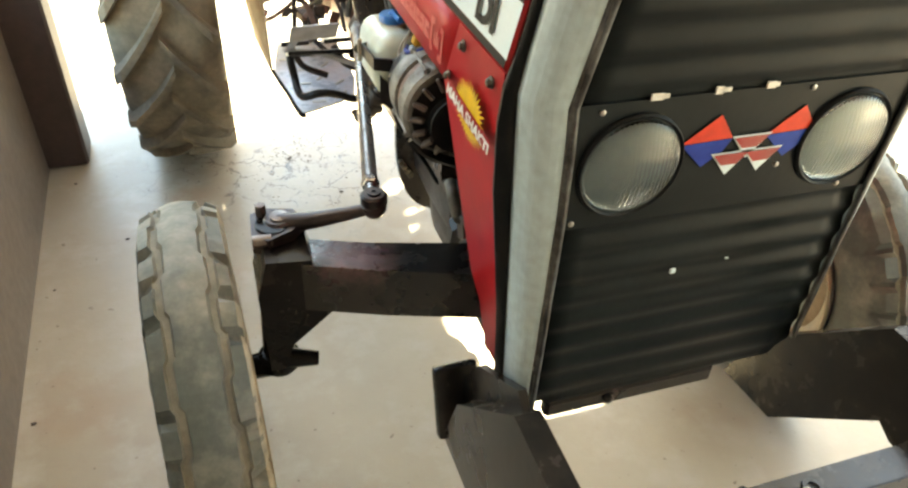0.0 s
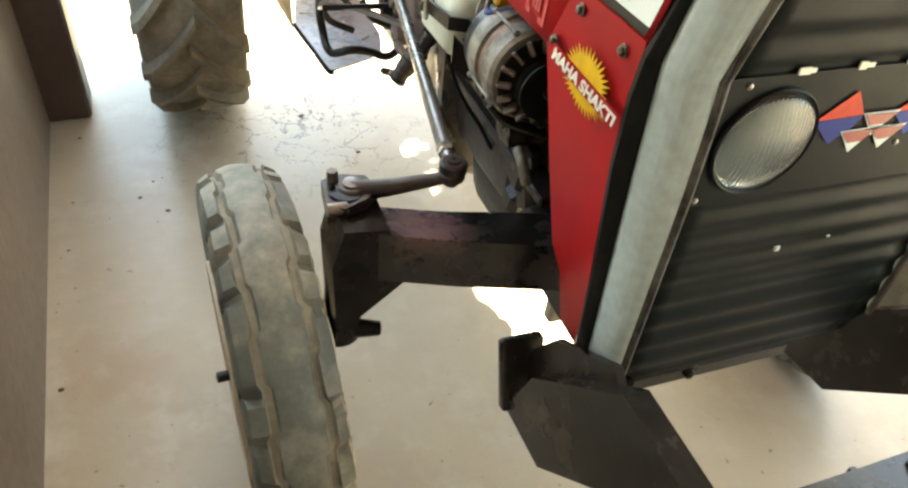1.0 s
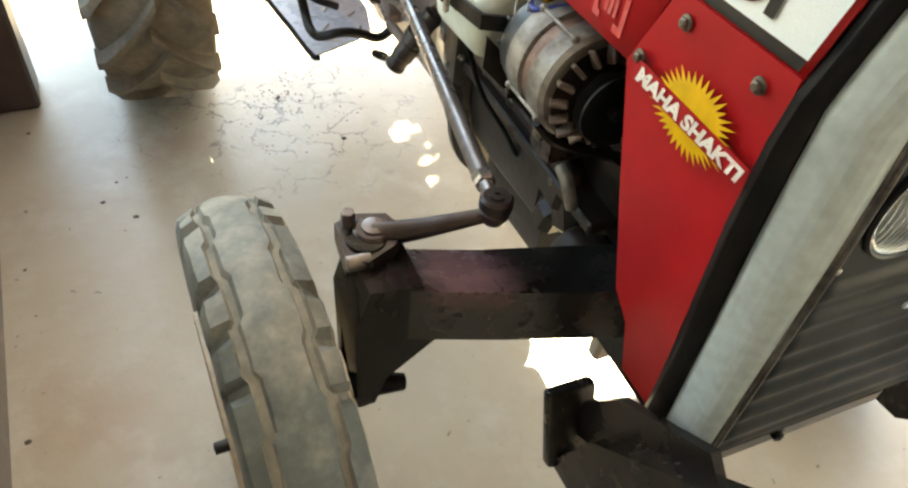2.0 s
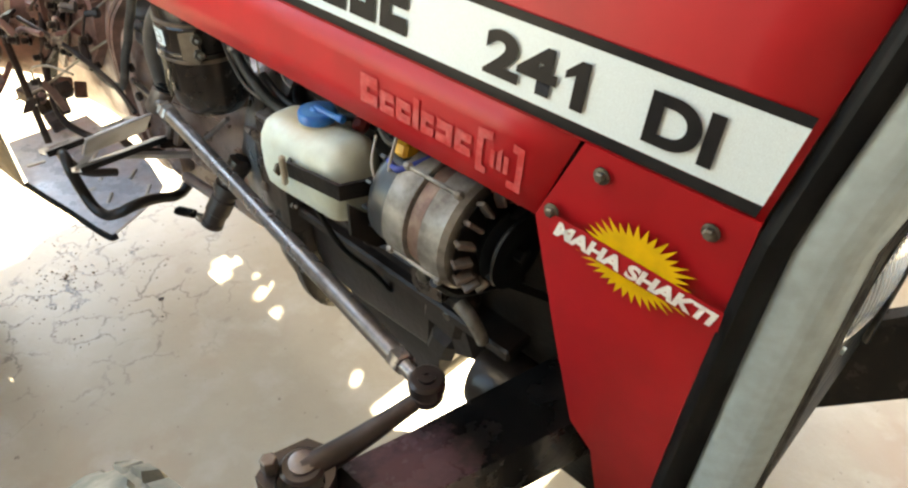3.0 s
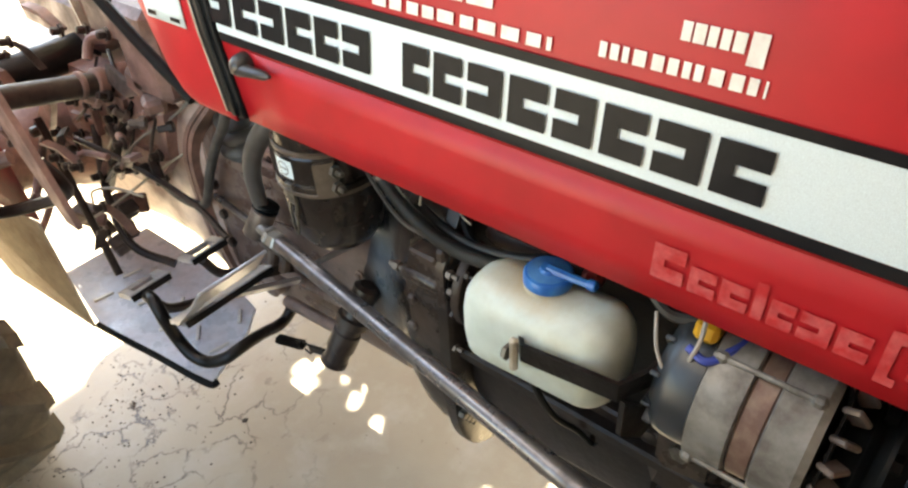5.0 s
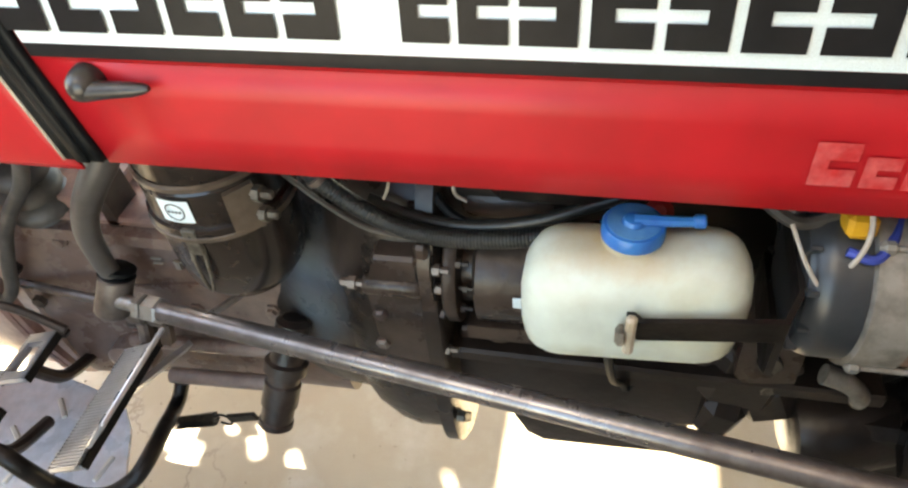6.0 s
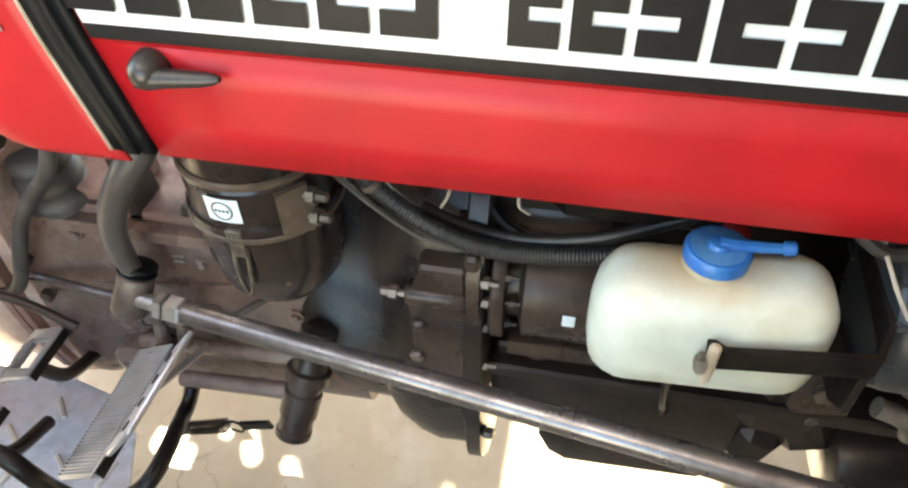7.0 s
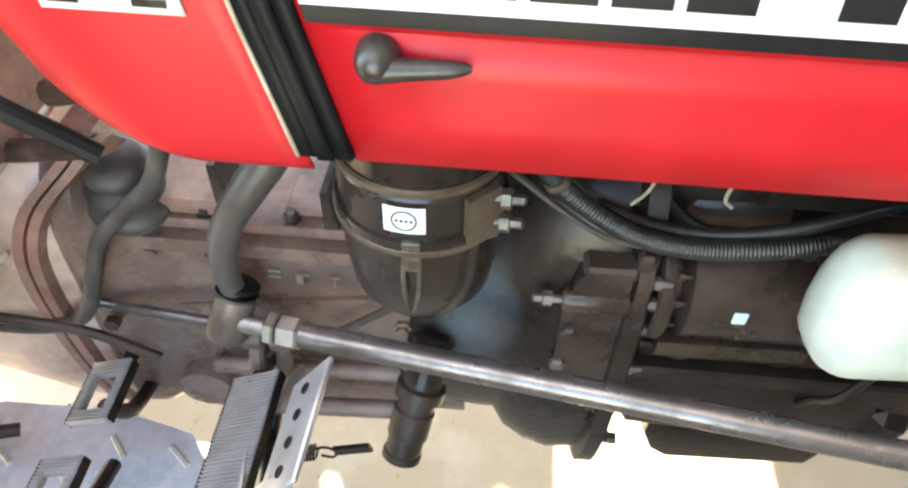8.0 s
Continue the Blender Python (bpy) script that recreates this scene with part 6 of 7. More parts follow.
# gearbox side: shift boot, grey loop hose, fins, thin rods
bm = B()
bc = Vector((-0.132, 1.477, 0.744))
prof = [(0.038, 0.0)]
for k in range(3):
    r = 0.044 - 0.004 * k
    prof += [(r * 0.80, 0.004 + 0.030 * k), (r, 0.010 + 0.030 * k), (r * 1.02, 0.016 + 0.030 * k), (r * 0.94, 0.023 + 0.030 * k), (r * 0.66, 0.030 + 0.030 * k)]
add_lathe(bm, prof, bc, (-0.16, -0.12, 0.95), 28)
part("rubber_boot", bm, HOSE, tractor, "folded black rubber boot")
bm = B()
add_tube(bm, [(-0.19, 1.36, 0.955), (-0.200, 1.378, 0.90), (-0.205, 1.40, 0.85), (-0.200, 1.444, 0.804), (-0.195, 1.485, 0.755), (-0.205, 1.50, 0.715), (-0.210, 1.53, 0.65), (-0.205, 1.58, 0.615), (-0.20, 1.66, 0.60), (-0.19, 1.75, 0.60)], 0.009, 14)
part("loop_hose", bm, HOSE, tractor, "dusty black rubber hose")
bm = B()
add_box(bm, (-0.085, 1.34, 0.742), (0.13, 0.34, 0.014), bev=0.004)
cover = part("shift_cover", bm, RUST, tractor, "rusty shift cover plate")
bm = B()
add_prism(bm, [(1.355, 0.735), (1.372, 0.735), (1.372, 0.83), (1.364, 0.83)], lambda y, z: Vector((-0.15, y, z)), (0.05, 0, 0), bev=0.002)
part("fin", bm, IRON, cover)
bm = B()
add_prism(bm, [(1.245, 0.748), (1.262, 0.748), (1.262, 0.80), (1.255, 0.80)], lambda y, z: Vector((-0.145, y, z)), (0.06, 0, 0), bev=0.002)
part("fin", bm, IRON, cover)
for x, y, d in ((-0.10, 1.285, (0.06, 0.045, 0.012)), (-0.10, 1.42, (0.08, 0.09, 0.020)), (-0.12, 1.21, (0.05, 0.04, 0.014))):
    bm = B()
    add_box(bm, (x, y, 0.749 + d[2] / 2), d, bev=0.003)
    part("cover_lug", bm, RUST, cover)
for x, y in ((-0.135, 1.30), (-0.135, 1.395), (-0.13, 1.23), (-0.14, 1.45)):
    bm = B()
    add_lathe(bm, [(0.011, 0), (0.011, 0.002), (0.008, 0.002), (0.008, 0.009), (0.005, 0.011)], (x, y, 0.749), (0, 0, 1), 6)
    part("cover_bolt", bm, IRON, cover)
bm = B()
add_cyl(bm, (-0.180, 1.262, 0.607), (-0.180, 1.150, 0.700), 0.005, seg=10)
part("thin_rod", bm, ROD, tractor)
bm = B()
add_cyl(bm, (-0.184, 1.545, 0.640), (-0.205, 1.385, 0.647), 0.0065, seg=12)
part("thin_rod", bm, ROD, tractor)
bm = B()
for k in range(3):
    a = (0.63, 0.56, 0.70)[k]
    add_lathe(bm, [(0.010, 0), (0.010, 0.010), (0.006, 0.012)], (-0.186, 1.52, a - 0.02), (-1, 0, 0), 6)
parts("flange_bolt", bm, IRON, tractor)
for d in (-0.006, 0.010):
    bm = B()
    add_bar(bm, smooth_path([(-0.150, 1.462 + d, 0.858), (-0.168, 1.490 + d, 0.838), (-0.178, 1.540 + d, 0.789), (-0.184, 1.568 + d, 0.736), (-0.186, 1.578 + d, 0.680), (-0.186, 1.578 + d, 0.610), (-0.182, 1.574 + d, 0.52), (-0.170, 1.566 + d, 0.43)], 4), 0.012, 0.030, up=(0, 1, 0))
    part("flange_rib", bm, RUST, tractor, "rusty flange edge")

# brake cross-shaft, cylinder, spring
bm = B()
add_lathe(bm, [(0.012, 0), (0.021, 0.001), (0.0245, 0.004), (0.0245, 0.012), (0.0225, 0.014), (0.0225, 0.036), (0.0255, 0.038), (0.0255, 0.072), (0.0225, 0.075), (0.0225, 0.088), (0.030, 0.091), (0.030, 0.106), (0.024, 0.109), (0.020, 0.135), (0.024, 0.150), (0.024, 0.166), (0.016, 0.172)], (-0.254, 1.173, 0.466), (0.45, -0.19, 0.80), 28)
part("shaft_housing", bm, IRON, tractor, "dark cylindrical shaft housing")
for p, q, r in (((-0.20, 1.18, 0.49), (-0.20, 1.36, 0.475), 0.012), ((-0.175, 1.18, 0.535), (-0.175, 1.42, 0.52), 0.011)):
    bm = B()
    add_cyl(bm, p, q, r)
    part("cross_shaft", bm, GEAR, tractor, "brown brake shaft")
bm = B()
add_lathe(bm, [(0.036, 0), (0.036, 0.04), (0.022, 0.046), (0.010, 0.046)], (-0.145, 1.44, 0.47), (-1, 0, 0), 22)
part("shaft_boss", bm, GEAR, tractor, "dusty shaft boss")
bm = B()
add_tube(bm, [(-0.235 + 0.0105 * math.cos(k * 1.05), 1.368 - 0.00075 * k, 0.392 + 0.00032 * k + 0.0105 * math.sin(k * 1.05)) for k in range(108)], 0.0016, 6, 1)
add_tube(bm, [(-0.235, 1.288, 0.434), (-0.235, 1.274, 0.440), (-0.235, 1.262, 0.432), (-0.235, 1.266, 0.416), (-0.235, 1.282, 0.418)], 0.0020, 6)
add_box(bm, (-0.236, 1.238, 0.444), (0.006, 0.052, 0.016), Matrix.Rotation(-0.35, 3, "X"), bev=0.001)
part("return_spring", bm, GREASE, tractor, "coiled return spring")

# pedals
def ribbed_plate(name, mat, label, p, u, v, w, length, t=0.007, ribs=14, hole=None):
    """A foot plate from p along u (length) and v (width), with cross ribs on its upper face."""
    u, v = Vector(u).normalized(), Vector(v).normalized()
    n = u.cross(v).normalized()
    if n.z < 0:
        n = -n
    p = Vector(p)
    m = Matrix((u, v, n)).transposed()
    bm = B()
    ribs_bm = B()

    def slab_at(a0, a1, b0, b1, h0, h1, bev, bm=bm):
        c = p + u * ((a0 + a1) / 2) + v * ((b0 + b1) / 2) + n * ((h0 + h1) / 2)
        add_box(bm, c, (a1 - a0, b1 - b0, h1 - h0), m, bev)

    if hole:
        h0, h1, e = hole
        slab_at(0, h0, 0, w, 0, t, 0.002)
        slab_at(h1, length, 0, w, 0, t, 0.002)
        slab_at(h0, h1, 0, e, 0, t, 0.001)
        slab_at(h0, h1, w - e, w, 0, t, 0.001)
    else:
        slab_at(0, length, 0, w, 0, t, 0.002)
    for k in range(ribs):
        a = length * (k + 0.5) / ribs
        d = length / ribs * 0.28
        if hole and hole[0] - d < a < hole[1] + d:
            slab_at(a - d, a + d, 0.001, hole[2] - 0.001, t, t + 0.003, 0.0008, ribs_bm)
            slab_at(a - d, a + d, w - hole[2] + 0.001, w - 0.001, t, t + 0.003, 0.0008, ribs_bm)
        else:
            slab_at(a - d, a + d, 0.001, w - 0.001, t, t + 0.003, 0.0008, ribs_bm)
    plate = part(name, bm, mat, tractor, label)
    edge = B()
    for b0 in (-0.0022, w + 0.0002):
        slab_at(0.002, length - 0.002, b0, b0 + 0.002, -0.003, t + 0.001, 0.0005, edge)
    parts("edge", edge, GREASE, plate)
    parts("rib", ribs_bm, mat, plate)
    return plate


for y in (1.339, 1.307):
    bm = B()
    add_box(bm, (-0.214, y, 0.612), (0.018, 0.017, 0.048), Matrix.Rotation(0.35, 3, "Y"), bev=0.004)
    add_lathe(bm, [(0.011, -0.013), (0.014, -0.010), (0.014, 0.010), (0.011, 0.013)], (-0.212, y, 0.636), (0, 1, 0), 16)
    part("clevis", bm, JOINT, tractor, "dusty pedal clevis")
ped = ribbed_plate("brake_pedal", PEDAL, "long ribbed worn steel pedal", (-0.241, 1.359, 0.585), (-1, -0.02, 0.03), (0.0, -0.90, 0.44), 0.064, 0.182, ribs=40)
bm = B()
add_bar(bm, [(-0.250, 1.335, 0.594), (-0.215, 1.336, 0.580), (-0.185, 1.338, 0.562)], 0.022, 0.010, up=(0, 0.05, 1))
add_lathe(bm, [(0.013, 0), (0.013, 0.03), (0.009, 0.034)], (-0.195, 1.375, 0.600), (0, -1, 0), 12)
add_lathe(bm, [(0.015, 0), (0.015, 0.02)], (-0.192, 1.340, 0.590), (-0.5, 0, 0.8), 6)
part("pedal_arm", bm, IRON, ped)
bm = B()
q0, qu, qv = Vector((-0.296, 1.267, 0.672)), Vector((-0.12, 0.006, -0.006)).normalized(), Vector((0.06, -0.62, 0.78)).normalized()
qn = qu.cross(qv).normalized()
qm = Matrix((qu, qv, qn)).transposed()
add_box(bm, q0 + qu * 0.060 + qv * 0.034, (0.125, 0.066, 0.006), qm, bev=0.002)
add_bar(bm, [q0 + qu * 0.10 + qv * 0.01, q0 + qu * 0.12 - qv * 0.05, q0 + qu * 0.03 - qv * 0.08, Vector((-0.20, 1.30, 0.56))], 0.020, 0.008, up=qv)
lock = part("pedal_lock", bm, PEDAL, tractor, "grey perforated pedal lock plate")
for k in range(4):
    bm = B()
    add_lathe(bm, [(0.0060, 0), (0.0060, 0.0016), (0.0045, 0.0016), (0.0045, 0.0006), (0.0003, 0.0006)], q0 + qu * (0.018 + 0.028 * k) + qv * 0.034 + qn * 0.0028 * (1 if qn.z > 0 else -1), qn if qn.z > 0 else -qn, 14)
    part("hole", bm, BLACK_PRINT, lock)
for org, du in (((-0.213, 1.548, 0.547), (-1, -0.03, 0.0)), ((-0.338, 1.551, 0.545), (-1, -0.02, 0.0))):
    fp = ribbed_plate("foot_pedal", PEDAL, "small ribbed pedal with a slot", org, du, (0, -0.94, 0.34), 0.058, 0.084, 0.008, 20, (0.020, 0.066, 0.013))
    bm = B()
    o = Vector(org)
    add_tube(bm, [o + Vector((-0.05, -0.028, -0.004)), o + Vector((-0.02, -0.03, -0.06)), o + Vector((0.05, -0.02, -0.10))], 0.010, 10)
    part("pedal_arm", bm, IRON, fp)
# bent arm of the outer pedal
bm = B()
add_tube(bm, [(-0.205, 1.346, 0.462), (-0.222, 1.347, 0.449), (-0.246, 1.344, 0.450), (-0.279, 1.331, 0.470), (-0.314, 1.320, 0.485), (-0.347, 1.317, 0.489), (-0.369, 1.330, 0.478), (-0.386, 1.365, 0.461), (-0.395, 1.398, 0.468), (-0.398, 1.425, 0.496), (-0.404, 1.432, 0.545), (-0.400, 1.455, 0.572), (-0.392, 1.500, 0.556)], 0.0115, 12)
part("pedal_arm", bm, GREASE, tractor, "bent dark round pedal arm")
# foot plate with raised slots
bm = B()
FP = [(-0.215, 1.465), (-0.262, 1.425), (-0.335, 1.392), (-0.388, 1.370), (-0.398, 1.42), (-0.410, 1.52), (-0.424, 1.61), (-0.436, 1.70), (-0.40, 1.91), (-0.195, 1.91), (-0.190, 1.58)]
add_prism(bm, FP, lambda x, y: Vector((x, y, 0.400)), (0, 0, 0.006), bev=0.001)
foot = part("footplate", bm, PLATE, tractor, "blue-grey steel footplate")
bm = B()
lip = [(-0.380, 1.371), (-0.391, 1.374), (-0.400, 1.42), (-0.412, 1.52), (-0.426, 1.61), (-0.438, 1.70)]
add_tube(bm, [(x, y, 0.398) for x, y in lip], 0.008, 8, 4)
part("rolled_edge", bm, RUBBER, foot)
for x, y, a in ((-0.245, 1.555, 0.75), (-0.25, 1.47, 0.9), (-0.33, 1.43, -0.2), (-0.33, 1.50, 0.9), (-0.355, 1.565, -0.2), (-0.30, 1.60, 0.9), (-0.34, 1.67, -0.2), (-0.27, 1.70, 0.9), (-0.31, 1.78, -0.2), (-0.39, 1.76, -0.2)):
    bm = B()
    add_box(bm, (x, y, 0.4075), (0.042, 0.008, 0.006), Matrix.Rotation(a, 3, "Z"), bev=0.002)
    part("raised_slot", bm, BRIGHT, foot, "raised bright slot")

# mudguards: inner skirt before and inside the wheel, arched top over it
MC = (2.205, 0.574)
for s in (-1,):
    bm = B()
    arc = [(MC[0] + 0.74 * math.cos(radians(140 - 95 * k / 12)), MC[1] + 0.74 * math.sin(radians(140 - 95 * k / 12))) for k in range(13)]
    rows = [[bm.verts.new((s * x, y, z)) for x in (0.60, 0.72, 0.86, 0.98)] for y, z in arc]
    for a, b in zip(rows, rows[1:]):
        for k in range(3):
            bm.faces.new((a[k], a[k + 1], b[k + 1], b[k]))
    guard = solid(part("mudguard", bm, RED_DULL, tractor, "worn red rear mudguard"), 0.004)
    bm = B()
    edge = [(0.444, 1.722, 0.66), (0.448, 1.726, 0.86), (0.60, MC[0] + 0.74 * math.cos(radians(140)), MC[1] + 0.74 * math.sin(radians(140)))]
    back = [(0.50, 2.05, 0.66), (0.54, 2.08, 0.86), (0.60, 2.10, 1.10)]
    front = [bm.verts.new((s * x, y, z)) for x, y, z in edge]
    rear = [bm.verts.new((s * x, y, z)) for x, y, z in back]
    for k in range(2):
        bm.faces.new((front[k], front[k + 1], rear[k + 1], rear[k]))
    solid(part("skirt", bm, RED_DULL, guard, "worn red inner skirt"), 0.004)
    bm = B()
    add_loft(bm, [[(s * 0.438, 1.724, 0.378), (s * 0.444, 1.722, 0.658), (s * 0.500, 2.05, 0.658), (s * 0.465, 2.05, 0.378)], [(s * 0.442, 1.724, 0.378), (s * 0.448, 1.722, 0.658), (s * 0.504, 2.05, 0.658), (s * 0.469, 2.05, 0.378)]])
    part("skirt_foot", bm, DUSTY_CREAM, guard, "dusty cream foot of the skirt")

# rear: cross tube, lift housing, levers, rods, pipes
def rod(name, pts, rad, mat, label="", parent=None, seg=10):
    bm = B()
    add_tube(bm, pts, rad, seg, 5)
    return part(name, bm, mat, parent or tractor, label)


bm = B()
add_cyl(bm, (-0.08, 1.80, 0.790), (-0.42, 1.80, 0.870), 0.023, seg=20)
tube = part("cross_tube", bm, IRON, tractor, "brown cross tube with collars")
for x, w, rr in ((-0.155, 0.030, 0.033), (-0.205, 0.022, 0.030), (-0.245, 0.014, 0.027)):
    bm = B()
    add_lathe(bm, [(rr * 0.8, 0), (rr, 0.003), (rr, w - 0.003), (rr * 0.8, w)], (x, 1.80, 0.773 - 0.234 * (x + 0.0)), (-1, 0, 0.234), 20)
    part("collar", bm, RUST, tube)
bm = B()
add_lathe(bm, [(0.028, 0), (0.036, 0.01), (0.036, 0.22), (0.030, 0.23)], (-0.12, 2.00, 0.822), (-1, 0, 0), 22)
part("lift_shaft", bm, GREASE, tractor, "dark lift shaft")
bm = B()
add_box(bm, (-0.115, 1.605, 0.925), (0.20, 0.12, 0.17), bev=0.014)
dash = part("dash_box", bm, DARK_RED, tractor, "oily red-brown box under the dash")
bm = B()
add_box(bm, (-0.190, 1.655, 0.855), (0.05, 0.07, 0.05), Matrix.Rotation(0.3, 3, "X"), bev=0.010)
add_box(bm, (-0.215, 1.60, 0.835), (0.04, 0.05, 0.03), Matrix.Rotation(-0.4, 3, "Z"), bev=0.008)
parts("bracket", bm, RUST, dash)
bm = B()
add_box(bm, (-0.02, 1.80, 0.915), (0.24, 0.30, 0.11), bev=0.02)
lift = part("hydraulic_cover", bm, DARK_RED, tractor, "rusty hydraulic lift cover")
for c, d, bv in (((-0.08, 1.73, 0.735), (0.17, 0.28, 0.20), 0.035), ((-0.05, 1.62, 0.875), (0.16, 0.14, 0.08), 0.016), ((0, 2.10, 0.88), (0.30, 0.34, 0.14), 0.03), ((-0.125, 1.70, 0.845), (0.05, 0.09, 0.07), 0.01)):
    bm = B()
    add_box(bm, c, d, bev=bv)
    part("cover_plate", bm, DARK_RED, lift)
for x, y, z in ((-0.12, 1.60, 0.90), (-0.13, 1.66, 0.885), (-0.13, 1.74, 0.885), (-0.135, 1.80, 0.955), (-0.135, 1.90, 0.955), (-0.10, 1.68, 0.972), (-0.05, 1.68, 0.972)):
    bm = B()
    add_lathe(bm, [(0.014, 0), (0.014, 0.003), (0.010, 0.003), (0.010, 0.014), (0.006, 0.016)], (x, y, z), (-0.5, 0, 0.8), 6)
    part("cover_bolt", bm, IRON, lift)
bm = B()
add_prism(bm, [(1.74, 0.80), (1.82, 0.80), (1.88, 0.76), (1.90, 0.68), (1.97, 0.59), (1.91, 0.55), (1.83, 0.64), (1.76, 0.72)], lambda y, z: Vector((-0.20, y, z)), (-0.010, 0, 0), bev=0.003)
brake = part("brake_plate", bm, DARK_RED, tractor, "oily red-brown brake bracket plate")
for y, z in ((1.78, 0.77), (1.83, 0.71), (1.86, 0.76), (1.93, 0.607)):
    bm = B()
    add_lathe(bm, [(0.016, 0), (0.016, 0.004), (0.011, 0.004), (0.011, 0.016), (0.006, 0.018)], (-0.21, y, z), (-1, 0, 0), 6)
    part("plate_bolt", bm, IRON, brake)
bm = B()
add_prism(bm, [(1.50, 0.74), (1.54, 0.74), (1.62, 0.86), (1.68, 1.02), (1.76, 1.18), (1.71, 1.19), (1.62, 1.03), (1.55, 0.87)], lambda y, z: Vector((-0.44, y, z)), (-0.010, 0, 0), bev=0.002)
part("side_lever", bm, RUST, tractor, "bent red-brown side lever")
rod("brake_rod", [(-0.30, 1.80, 0.74), (-0.26, 1.66, 0.70), (-0.24, 1.52, 0.66), (-0.24, 1.44, 0.62)], 0.006, IRON, "thin dusty brake rod")
rod("brake_rod", [(-0.33, 1.86, 0.78), (-0.34, 1.80, 0.64), (-0.35, 1.75, 0.56), (-0.36, 1.70, 0.48)], 0.008, IRON, "thin dusty brake rod")
rod("brake_rod", [(-0.22, 1.90, 0.70), (-0.28, 1.82, 0.58), (-0.30, 1.74, 0.50), (-0.26, 1.66, 0.46)], 0.009, IRON, "thin dusty brake rod")
rod("hook_lever", [(-0.56, 1.78, 0.72), (-0.50, 1.70, 0.72), (-0.45, 1.64, 0.735), (-0.42, 1.585, 0.76), (-0.425, 1.56, 0.80), (-0.44, 1.57, 0.84)], 0.011, IRON, "hooked brown lever end")
rod("hook_lever", [(-0.55, 1.80, 0.77), (-0.48, 1.74, 0.79), (-0.44, 1.71, 0.80)], 0.014, RUST, "rusty round lever end")
rod("dash_strut", [(-0.235, 1.415, 0.905), (-0.243, 1.51, 0.975), (-0.250, 1.62, 1.06)], 0.010, RUBBER, "black dash support strut")
rod("fuel_pipe", [(-0.10, 1.56, 0.93), (-0.15, 1.60, 0.90), (-0.19, 1.66, 0.86), (-0.20, 1.74, 0.83), (-0.16, 1.84, 0.86)], 0.004, IRON)
rod("fuel_pipe", [(-0.13, 1.50, 0.90), (-0.18, 1.60, 0.80), (-0.22, 1.72, 0.72), (-0.27, 1.84, 0.60)], 0.003, PALE_WIRE)
rod("wire", [(-0.19, 1.60, 0.72), (-0.24, 1.68, 0.66), (-0.30, 1.78, 0.58), (-0.36, 1.84, 0.54)], 0.003, PALE_METAL)
rod("wire", [(-0.30, 1.86, 0.56), (-0.31, 1.80, 0.62), (-0.29, 1.74, 0.64), (-0.27, 1.66, 0.64)], 0.003, PALE_METAL)
rod("lift_pipe", [(-0.15, 1.50, 0.905), (-0.17, 1.44, 0.93), (-0.18, 1.38, 0.95)], 0.014, IRON)
clump = random.Random(8)
for k in range(30):
    a = Vector((-clump.uniform(0.17, 0.36), clump.uniform(1.64, 2.02), clump.uniform(0.60, 0.93)))
    b = a + Vector((clump.uniform(-0.05, 0.05), clump.uniform(-0.10, 0.10), clump.uniform(-0.10, 0.06)))
    bm = B()
    if k % 3:
        add_bar(bm, [a, (a + b) / 2 + Vector((0, 0, 0.012)), b], clump.uniform(0.012, 0.026), 0.008, up=(1, 0, 0), bev=0.002)
    else:
        add_tube(bm, [a, (a + b) / 2 + Vector((0, 0.02, 0.01)), b], clump.uniform(0.006, 0.011), 10, 4)
    part("linkage_arm", bm, (DARK_RED, RUST, JOINT, RUST, IRON)[k % 5], lift)
    bm = B()
    add_lathe(bm, [(0.013, 0), (0.013, 0.006), (0.008, 0.006), (0.008, 0.020), (0.004, 0.022)], a, (-1, 0.1, 0.2), 8)
    part("linkage_pin", bm, IRON, lift)
clump = random.Random(21)
for k in range(9):
    bm = B()
    y, z = 1.74 + 0.26 * clump.random(), 0.47 + 0.12 * clump.random()
    add_box(bm, (-0.20 - 0.10 * clump.random(), y, z), (0.02 + 0.03 * clump.random(), 0.02 + 0.05 * clump.random(), 0.012 + 0.03 * clump.random()), Matrix.Rotation(clump.uniform(-1, 1), 3, "X") @ Matrix.Rotation(clump.uniform(-0.8, 0.8), 3, "Z"), bev=0.004)
    part("linkage_lug", bm, (IRON, DARK_RED, JOINT)[k % 3], brake)
bm = B()
add_prism(bm, [(1.90, 0.80), (1.95, 0.79), (2.20, 0.56), (2.23, 0.50), (2.18, 0.50), (2.10, 0.57)], lambda y, z: Vector((-0.26, y, z)), (-0.014, 0, 0), bev=0.004)
side_arm = part("lift_arm", bm, DARK_RED, tractor, "oily red-brown lift arm")
for y, z in ((1.93, 0.785), (2.06, 0.665), (2.19, 0.525)):
    bm = B()
    add_lathe(bm, [(0.020, 0), (0.020, 0.006), (0.012, 0.006), (0.012, 0.022), (0.007, 0.025)], (-0.274, y, z), (-1, 0, 0), 10)
    part("arm_pin", bm, IRON, side_arm)
rod("hook_lever", [(-0.30, 2.05, 0.62), (-0.36, 2.00, 0.56), (-0.42, 1.95, 0.55), (-0.45, 1.88, 0.57), (-0.44, 1.83, 0.62), (-0.40, 1.82, 0.655)], 0.010, DARK_RED, "red-brown curved lever end")
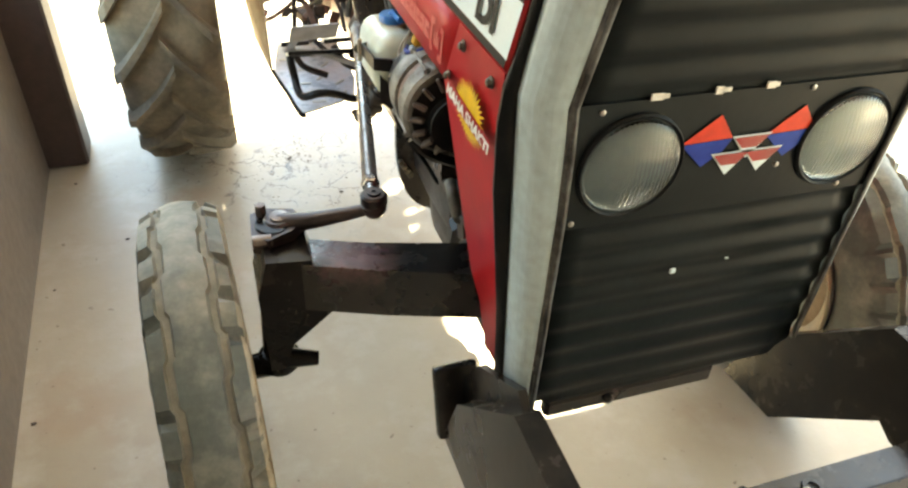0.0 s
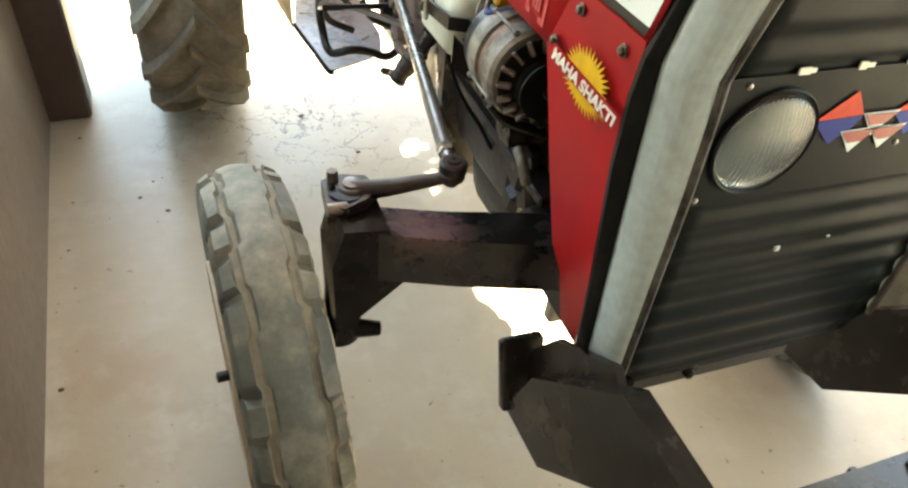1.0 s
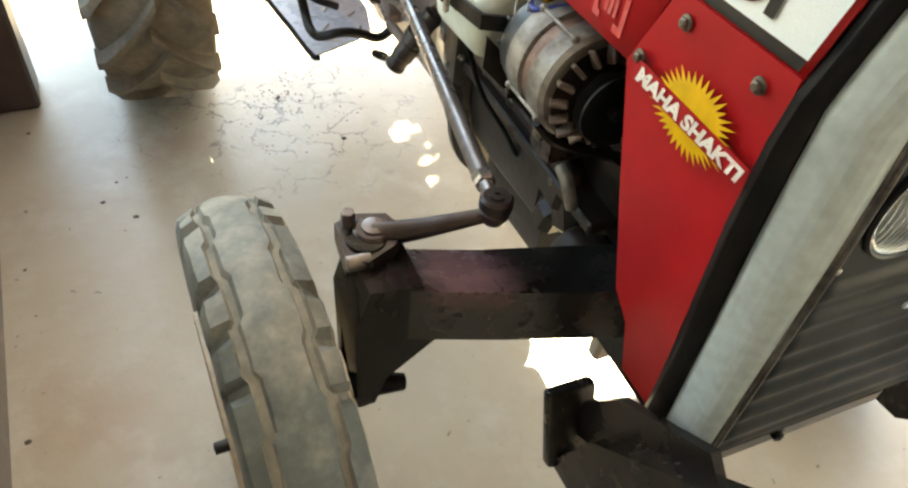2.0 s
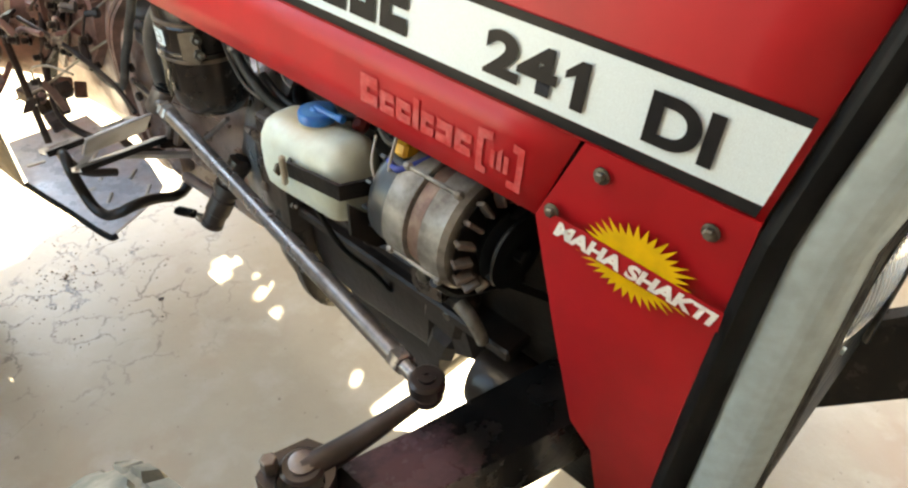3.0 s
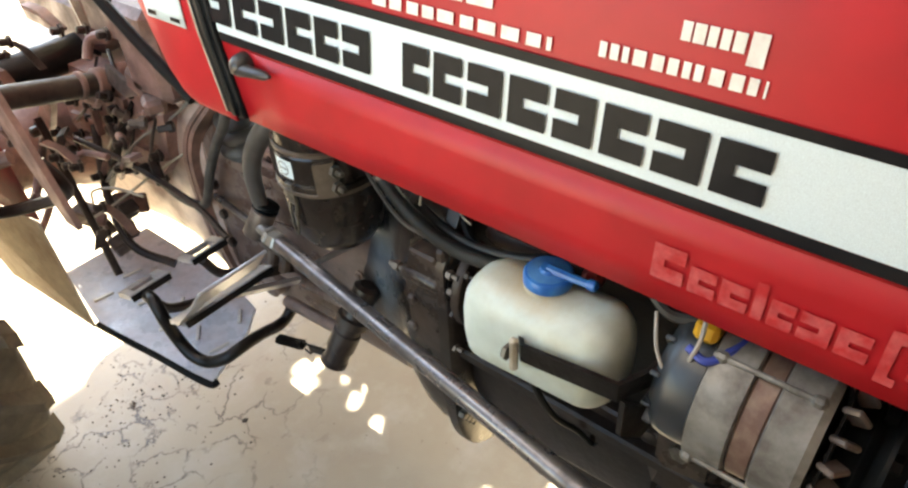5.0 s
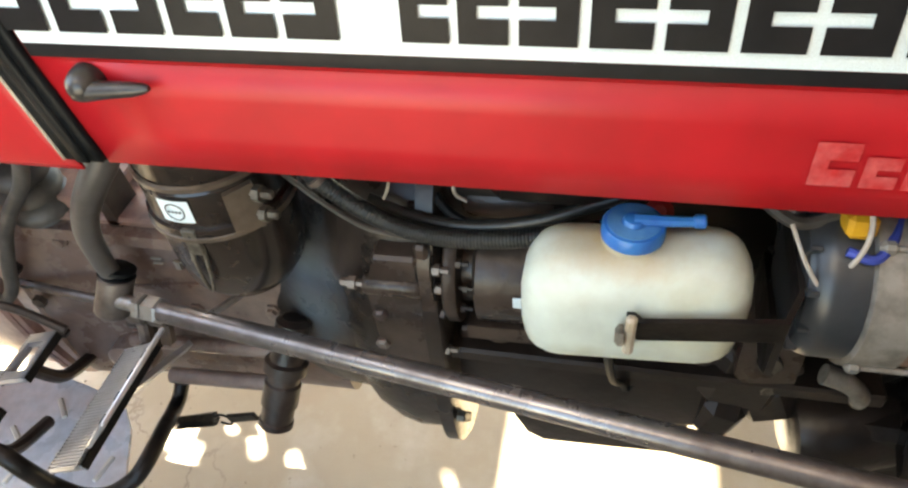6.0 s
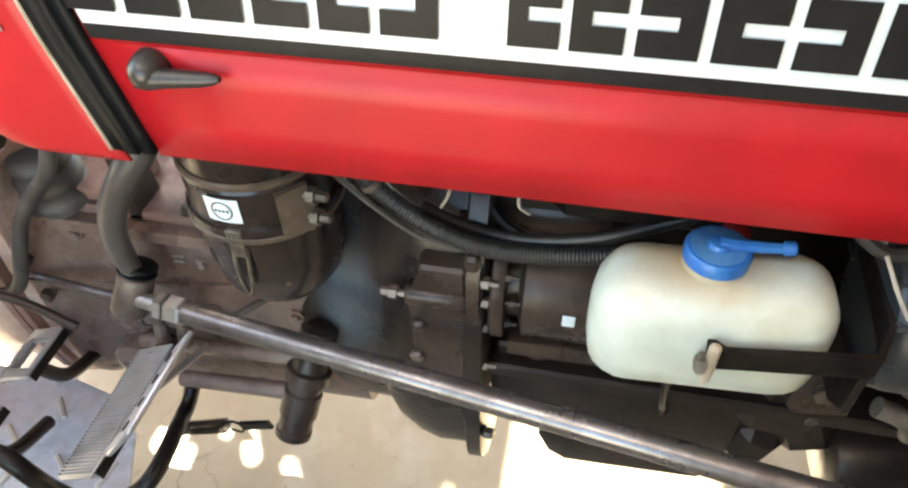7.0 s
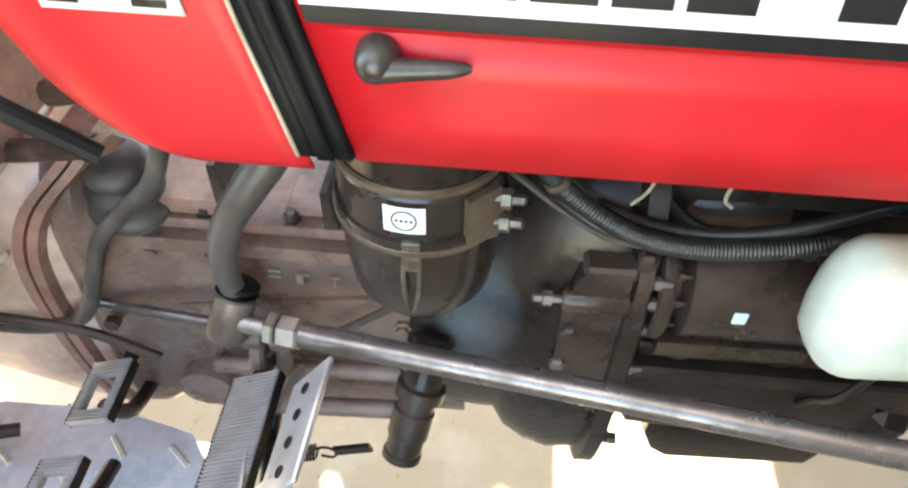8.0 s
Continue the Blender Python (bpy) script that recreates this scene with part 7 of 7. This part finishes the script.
rod("hook_lever", [(-0.28, 2.10, 0.52), (-0.34, 2.04, 0.49), (-0.41, 1.96, 0.48), (-0.44, 1.90, 0.50), (-0.43, 1.86, 0.54)], 0.008, RUST, "rusty curved lever end")
rod("cross_rod", [(-0.14, 1.70, 0.83), (-0.17, 1.58, 0.845), (-0.19, 1.46, 0.875)], 0.012, IRON, "dark rod under the cowl")
bm = B()
add_bar(bm, [(-0.19, 1.72, 0.80), (-0.22, 1.78, 0.72), (-0.24, 1.85, 0.62), (-0.25, 1.90, 0.54)], 0.026, 0.008, up=(1, 0, 0.2), bev=0.002)
part("strap", bm, GREASE, tractor, "dark flat strap")
bm = B()
add_bar(bm, [(-0.20, 1.62, 0.86), (-0.21, 1.70, 0.835), (-0.20, 1.78, 0.845)], 0.030, 0.010, up=(0.3, 0, 1), bev=0.002)
part("strap", bm, JOINT, tractor, "dusty flat strap")
fit_rng = random.Random(5)
for k in range(12):
    a = fit_rng.uniform(0, 1)
    p = Vector((-0.17 - 0.06 * fit_rng.random(), 1.58 + 0.24 * a, 0.845 - 0.06 * fit_rng.random() - 0.05 * a))
    bm = B()
    r = fit_rng.uniform(0.007, 0.014)
    add_lathe(bm, [(r * 0.7, 0), (r, 0.003), (r, 0.012), (r * 0.6, 0.013), (r * 0.6, 0.030), (r * 0.3, 0.032)], p, (-0.6, fit_rng.uniform(-0.6, 0.6), fit_rng.uniform(-0.2, 0.8)), 8)
    part("pipe_union", bm, (JOINT, IRON, DUSTY)[k % 3], lift)
for k in range(5):
    y = 1.60 + 0.07 * k
    rod("fuel_pipe", [(-0.17, y, 0.84), (-0.20, y + 0.05, 0.78 - 0.01 * k), (-0.215, y + 0.09, 0.70), (-0.21, y + 0.16, 0.62 + 0.01 * k)], 0.0032, (JOINT, IRON, PALE_WIRE)[k % 3])
rod("gear_lever", [(-0.06, 1.50, 0.98), (-0.08, 1.62, 1.10), (-0.10, 1.72, 1.20)], 0.010, RUST, "brown gear lever")
rod("gear_lever", [(0.06, 1.58, 0.98), (0.08, 1.64, 1.08), (0.09, 1.70, 1.16)], 0.009, RUST, "brown gear lever")
bm = B()
add_lathe(bm, [(0.001, -0.02), (0.014, -0.016), (0.02, 0), (0.014, 0.016), (0.001, 0.02)], (-0.10, 1.72, 1.21), (0, 0, 1), 16)
part("knob", bm, RUBBER, tractor)
# crumbs of broken concrete on the floor
rng3 = random.Random(11)
bm = B()
for _ in range(260):
    a, d = rng3.uniform(0, 2 * math.pi), abs(rng3.gauss(0, 0.26))
    x, y = -0.40 + d * math.cos(a), 1.92 + d * math.sin(a) * 0.9
    r = rng3.uniform(0.001, 0.0042)
    vs = bmesh.ops.create_icosphere(bm, subdivisions=1, radius=r)["verts"]
    for v in vs:
        v.co *= rng3.uniform(0.6, 1.2)
        v.co = Vector((v.co.x * rng3.uniform(0.8, 1.3) + x, v.co.y + y, max(0.0, v.co.z * 0.6) + 0.0005))
thing("crumbs", bm, DEBRIS, "dark crumbs of broken concrete on the floor", "debris", "stuff")
bm = B()
for x, y, r in ((-1.17, 1.91, 0.006), (-1.176, 1.307, 0.005), (-1.168, 0.79, 0.007), (-0.98, 1.52, 0.007), (-0.90, 1.434, 0.008), (-0.248, 1.635, 0.008), (-0.94, 1.60, 0.005)):
    vs = bmesh.ops.create_icosphere(bm, subdivisions=1, radius=r)["verts"]
    for v in vs:
        v.co = Vector((v.co.x * rng3.uniform(0.8, 1.4) + x, v.co.y + y, max(0, v.co.z * 0.5) + 0.0005))
thing("pebbles", bm, DEBRIS, "few dark pebbles scattered on the floor", "pebble", "stuff")
